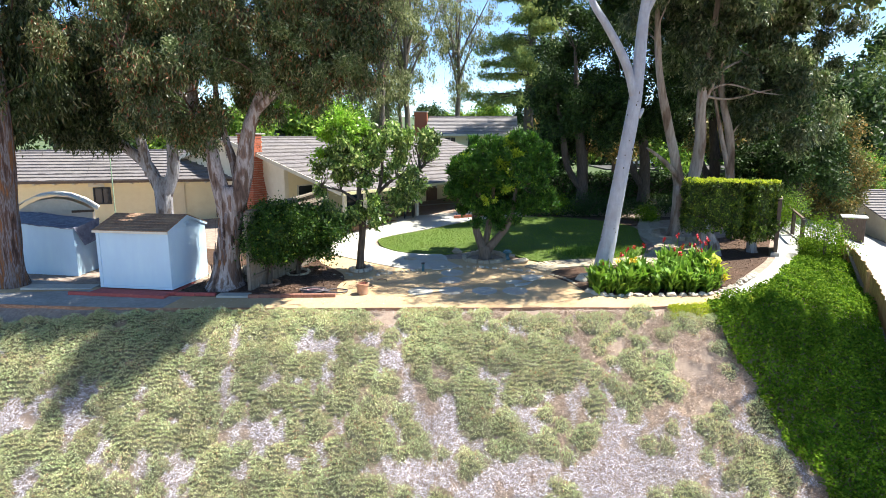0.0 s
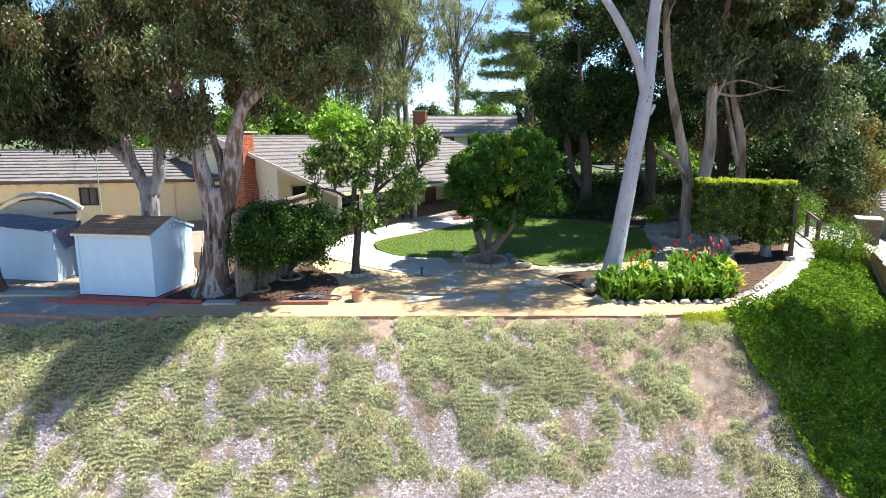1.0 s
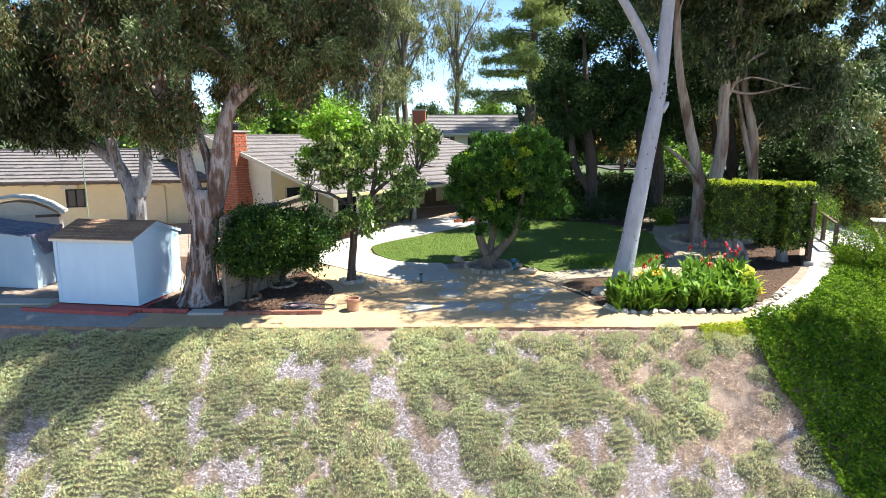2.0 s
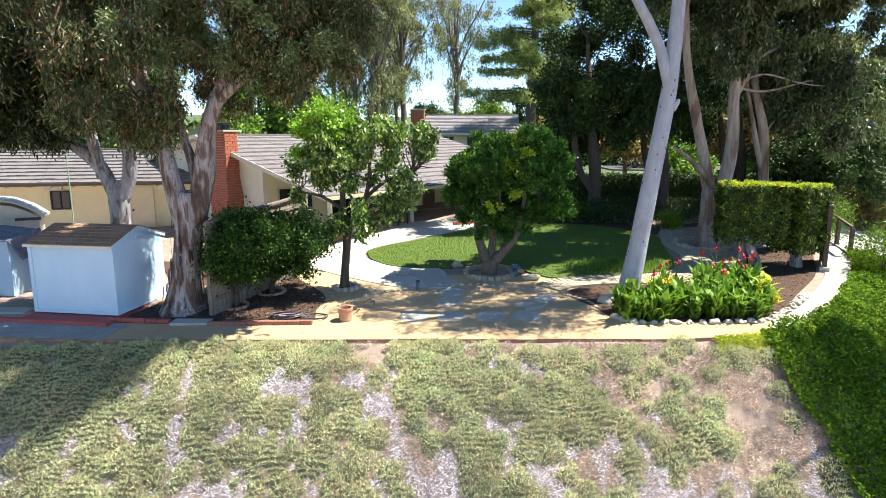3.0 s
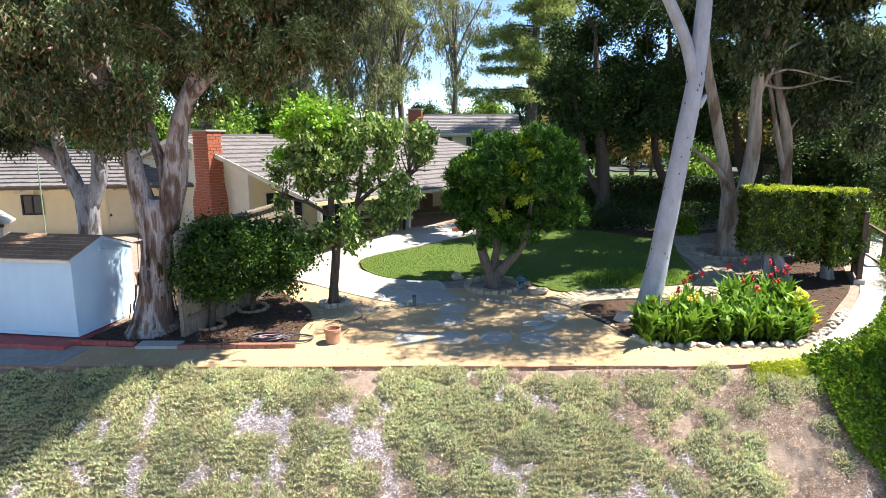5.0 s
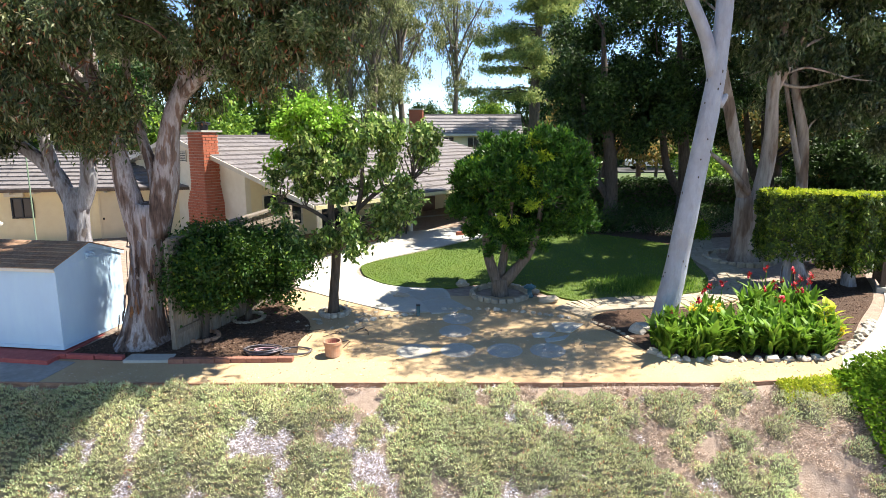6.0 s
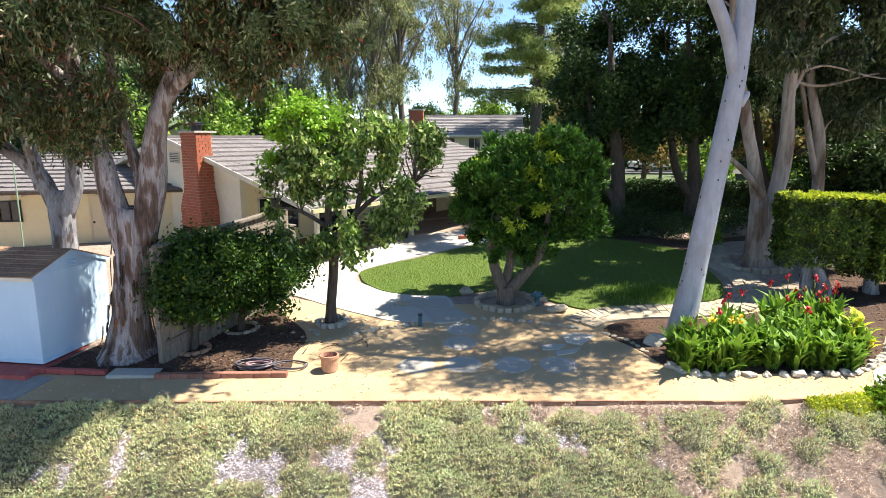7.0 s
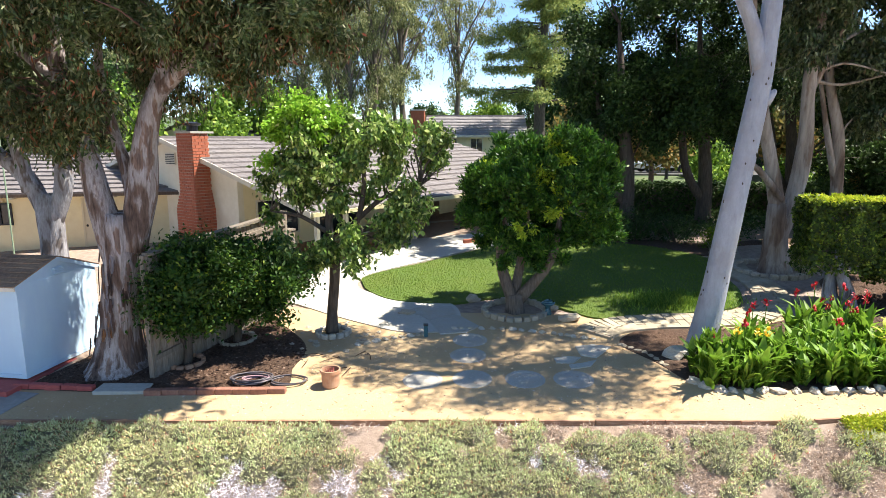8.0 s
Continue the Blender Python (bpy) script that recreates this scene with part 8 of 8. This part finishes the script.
axis = np.stack([rng.normal(size=len(x)), rng.normal(size=len(x)) - 0.25, np.abs(rng.normal(size=len(x))) * 0.6], 1)
straw = (value_noise(x, y, 0.9, 37) * 0.45 + 0.25 * value_noise(x, y, 4.0, 43) + 0.14 * np.clip((x + 1) / 5, 0, 1) * np.clip((y - 13.2) / 0.8, 0, 1) + 0.40 * soil_zone) > 0.53
for nm, sel, mm, lab in (("dry_twigs", ~straw, M["drytwig"], "dead silvery twigs matted on the bank"), ("dry_straw", straw, M["strawtwig"], "dry tan straw and litter on the bank")):
    tagged(link_mesh(nm, quads_mesh(nm, blades(rng, p[sel], axis[sel], 0.085, 0.0075, 0.25)), mm), lab, "litter", kind="stuff")
# ivy on the shaded right side
n = 190000
x, y = rng.uniform(5.8, 13.2, n), 22.0 - 12.0 * rng.rand(n) ** 0.85
ok = on_bank(x, y, 0.02) & (ivy_side(x, y) > 0) & (x < 8.75 + 5.3 * (y - 9.8) / 12.8 - 0.15)
x, y = x[ok], y[ok]
lump = 0.05 + 0.24 * value_noise(x, y, 1.6, 41) + 0.16 * value_noise(x, y, 4.5, 42)
p = np.stack([x, y, ground_z(x, y) + lump * (1 - 0.5 * rng.rand(len(x)) ** 2)], 1)
e = 0.08
normal = unit(np.stack([-(value_noise(x + e, y, 4.5, 42) - value_noise(x - e, y, 4.5, 42)) * 1.2, -(value_noise(x, y + e, 4.5, 42) - value_noise(x, y - e, 4.5, 42)) * 1.2 - 0.25, np.full(len(x), 0.8)], 1) + 0.45 * rng.normal(size=(len(x), 3)))
tagged(link_mesh("ivy", quads_mesh("ivy", flat_blades(rng, p, normal, 0.076, 0.052, 0.30, 0.5)), M["ivy"]), "dense green trailing ground cover on the shaded bank", "ground cover", kind="stuff")
n = 9000
x = rng.uniform(5.2, 8.4, n)
y = np.interp(x, EDGE_A[:, 0], EDGE_A[:, 1]) - 0.06 - np.abs(rng.normal(size=n)) * 0.16
p = np.stack([x, y, ground_z(x, y) + rng.uniform(0.02, 0.16, n)], 1)
tagged(link_mesh("sedum", quads_mesh("sedum", blades(rng, p, rng.normal(size=(n, 3)) + np.array([0, 0, 0.8]), 0.05, 0.025)), M["limeleaf"]), "strip of lime-yellow sedum along the path edge", "ground cover", kind="stuff")
# grass blades over the lawn, and a longer tuft
n = 48000
x, y = rng.uniform(-3.0, 7.2, n), rng.uniform(19.6, 26.9, n)
poly = np.array(closed_curve([(-2.85, 22.4), (-2.5, 21.6), (-1.8, 20.98), (-0.5, 20.75), (0.3, 21.05), (1.2, 21.05), (1.95, 20.3), (2.65, 19.62), (3.6, 19.72), (4.9, 19.9), (6.0, 20.25), (6.6, 21.3), (6.8, 22.6), (7.1, 24.6), (5.6, 26.2), (3.9, 26.85), (2.0, 26.75), (0.7, 26.15), (-0.95, 24.7), (-2.75, 23.2)], 8))


def inside(px, py, poly):
    hit = np.zeros(px.shape, bool)
    for (ax, ay), (bx, by) in zip(poly, np.roll(poly, -1, 0)):
        c = ((ay > py) != (by > py)) & (px < (bx - ax) * (py - ay) / (by - ay + 1e-12) + ax)
        hit ^= c
    return hit


ok = inside(x, y, poly)
x, y = x[ok], y[ok]
p = np.stack([x, y, GX * x + GY * (y - 15.4) + 0.045], 1)
tagged(link_mesh("grass", quads_mesh("grass", blades(rng, p, rng.normal(size=p.shape) * 0.5 + np.array([0, 0, 1.0]), 0.05, 0.010)), M["grass"]), "short mown grass blades", "grass", kind="stuff")
n = 5200
x, y = rng.normal(4.75, 0.55, n), rng.normal(20.6, 0.28, n)
p = np.stack([x, y, GX * x + GY * (y - 15.4) + 0.03], 1)
tagged(link_mesh("long_grass", quads_mesh("long_grass", blades(rng, p, rng.normal(size=p.shape) * 0.45 + np.array([0, 0, 1.0]), 0.16, 0.020)), M["midleaf"]), "tuft of longer sunlit grass at the lawn edge", "grass", kind="stuff")
# bark chips and fallen twigs in the beds
n = 9000
x, y = rng.uniform(-8.5, -2.3, n), rng.uniform(16.5, 20.6, n)
ok = inside(x, y, np.array([(-5.75, 16.5), (-3.6, 16.5), (-3.5, 17.3), (-3.4, 17.9), (-3.55, 18.5), (-4.45, 19.8), (-4.9, 20.9), (-6.6, 20.9), (-7.3, 18.8), (-8.0, 16.7), (-6.6, 16.55)]))
x, y = x[ok], y[ok]
p = np.stack([x, y, GX * x + GY * (y - 15.4) + 0.03], 1)
tagged(link_mesh("bark_chips", quads_mesh("bark_chips", blades(rng, p, rng.normal(size=p.shape) * np.array([1, 1, 0.2]), 0.07, 0.022)), M["chip"]), "scattered bark chips and dry leaves on the mulch", "litter", kind="stuff")
n = 5000
x, y = rng.uniform(3.2, 11.2, n), rng.uniform(16.4, 23.0, n)
ok = inside(x, y, np.array([(3.3, 18.7), (4.9, 18.85), (7.4, 19.8), (9.2, 22.3), (11.4, 22.8), (9.9, 19.7), (7.5, 16.9), (4.2, 16.4)]))
x, y = x[ok], y[ok]
p = np.stack([x, y, GX * x + GY * (y - 15.4) + 0.03], 1)
tagged(link_mesh("bark_chips", quads_mesh("bark_chips", blades(rng, p, rng.normal(size=p.shape) * np.array([1, 1, 0.2]), 0.06, 0.02)), M["chip"]), "scattered bark chips on the gum bed", "litter", kind="stuff")
n = 12000
x, y = rng.uniform(3.0, 14.0, n), rng.uniform(26.8, 33.0, n)
ok = ~inside(x, y, poly) & (y > 26.2 + 0.3 * np.abs(x - 4))
x, y = x[ok], y[ok]
p = np.stack([x, y, ground_z(x, y) + 0.03 + rng.rand(len(x)) * (0.10 + 0.35 * value_noise(x, y, 0.9, 55))], 1)
tagged(link_mesh("shade_groundcover", quads_mesh("shade_groundcover", blades(rng, p, rng.normal(size=p.shape) + np.array([0, -0.2, 0.6]), 0.13, 0.075)), M["darkleaf"]), "dark leafy ground cover in the shaded back bed", "ground cover", kind="stuff")
n = 9000
x, y = rng.uniform(-9, 7, n), rng.uniform(15.5, 19.2, n)
ok = (y > np.interp(x, EDGE_A[:, 0], EDGE_A[:, 1]) + 0.05) & ((x > -3.2) | (y < 16.3)) & ((x < 3.1) | (y < 16.1)) & (rng.rand(n) < 0.25 + 0.75 * value_noise(x, y, 1.1, 57))
x, y = x[ok], y[ok]
p = np.stack([x, y, GX * x + GY * (y - 15.4) + 0.014], 1)
tagged(link_mesh("leaf_litter", quads_mesh("leaf_litter", blades(rng, p, rng.normal(size=p.shape) * np.array([1, 1, 0.12]), 0.045, 0.014)), M["strawtwig"]), "fine dry leaf litter on the granite patio", "litter", kind="stuff")
# a few dark twigs beside the young tree, added for dappled branch shadows
rr = random.Random(3)
for k in range(12):
    a, cx_, cy_ = rr.uniform(0, 6.28), -2.95 + rr.gauss(0, 0.4), 17.6 + rr.gauss(0, 0.45)
    L = rr.uniform(0.08, 0.24)
    bm = tube(bmesh.new(), [(-L * math.cos(a), -L * math.sin(a), 0), (0.02, 0.03, 0.02), (L * math.cos(a), L * math.sin(a), 0.01)], [0.009, 0.008, 0.005], 6)
    tube(bm, [(0.02, 0.03, 0.02), (L * 0.6 * math.cos(a + 0.7), L * 0.6 * math.sin(a + 0.7), 0.03)], [0.007, 0.004], 5)
    ob = tagged(part("fallen_branch", bm, M["chip"]), "thin brown twig standing in for branch shadow on the gravel", "branch", "pruned branches under the young tree")
    ob.location = (cx_, cy_, gz(cx_, cy_) + 0.022)
# low pale stones scattered round the stone ring
for k in range(26):
    a, d = rr.uniform(0, 6.28), rr.uniform(0.45, 0.95)
    q = rr.uniform(0.035, 0.075)
    rock(-3.0 + d * math.cos(a), 18.85 + d * 0.9 * math.sin(a), q * 1.2, q, q * 0.7, rr.randrange(6), M["tanrock"], "small tan stone lying round the tree ring", "stone", "loose stones round the young tree", rr.uniform(0, 360), "loose_stone")

# timber handrail where the path leaves the yard
handrail = thing("handrail", 12.15, 21.6, 0, 0, "dark brown timber post-and-rail fence beside the path", "fence")
spots = [(12.15, 21.6), (12.55, 22.9), (13.0, 24.3), (13.5, 25.8)]
for (x0, y0), (x1, y1) in zip(spots, spots[1:]):
    a, b = Vector((x0 - 12.15, y0 - 21.6, gzf(x0, y0) + 0.92)), Vector((x1 - 12.15, y1 - 21.6, gzf(x1, y1) + 0.92))
    s = Vector((0.045, 0, 0))
    h = Vector((0, 0, 0.05))
    bm = solid(bmesh.new(), [a - s, a + s, a + s + h, a - s + h], [b - s, b + s, b + s + h, b - s + h])
    bmesh.ops.recalc_face_normals(bm, faces=bm.faces)
    part("rail", bm, M["darkwood"], handrail)
for x0, y0 in spots:
    part("post", a_box(x0 - 12.20, x0 - 12.10, y0 - 21.65, y0 - 21.55, gzf(x0, y0) - 0.1, gzf(x0, y0) + 0.915), M["darkwood"], handrail)
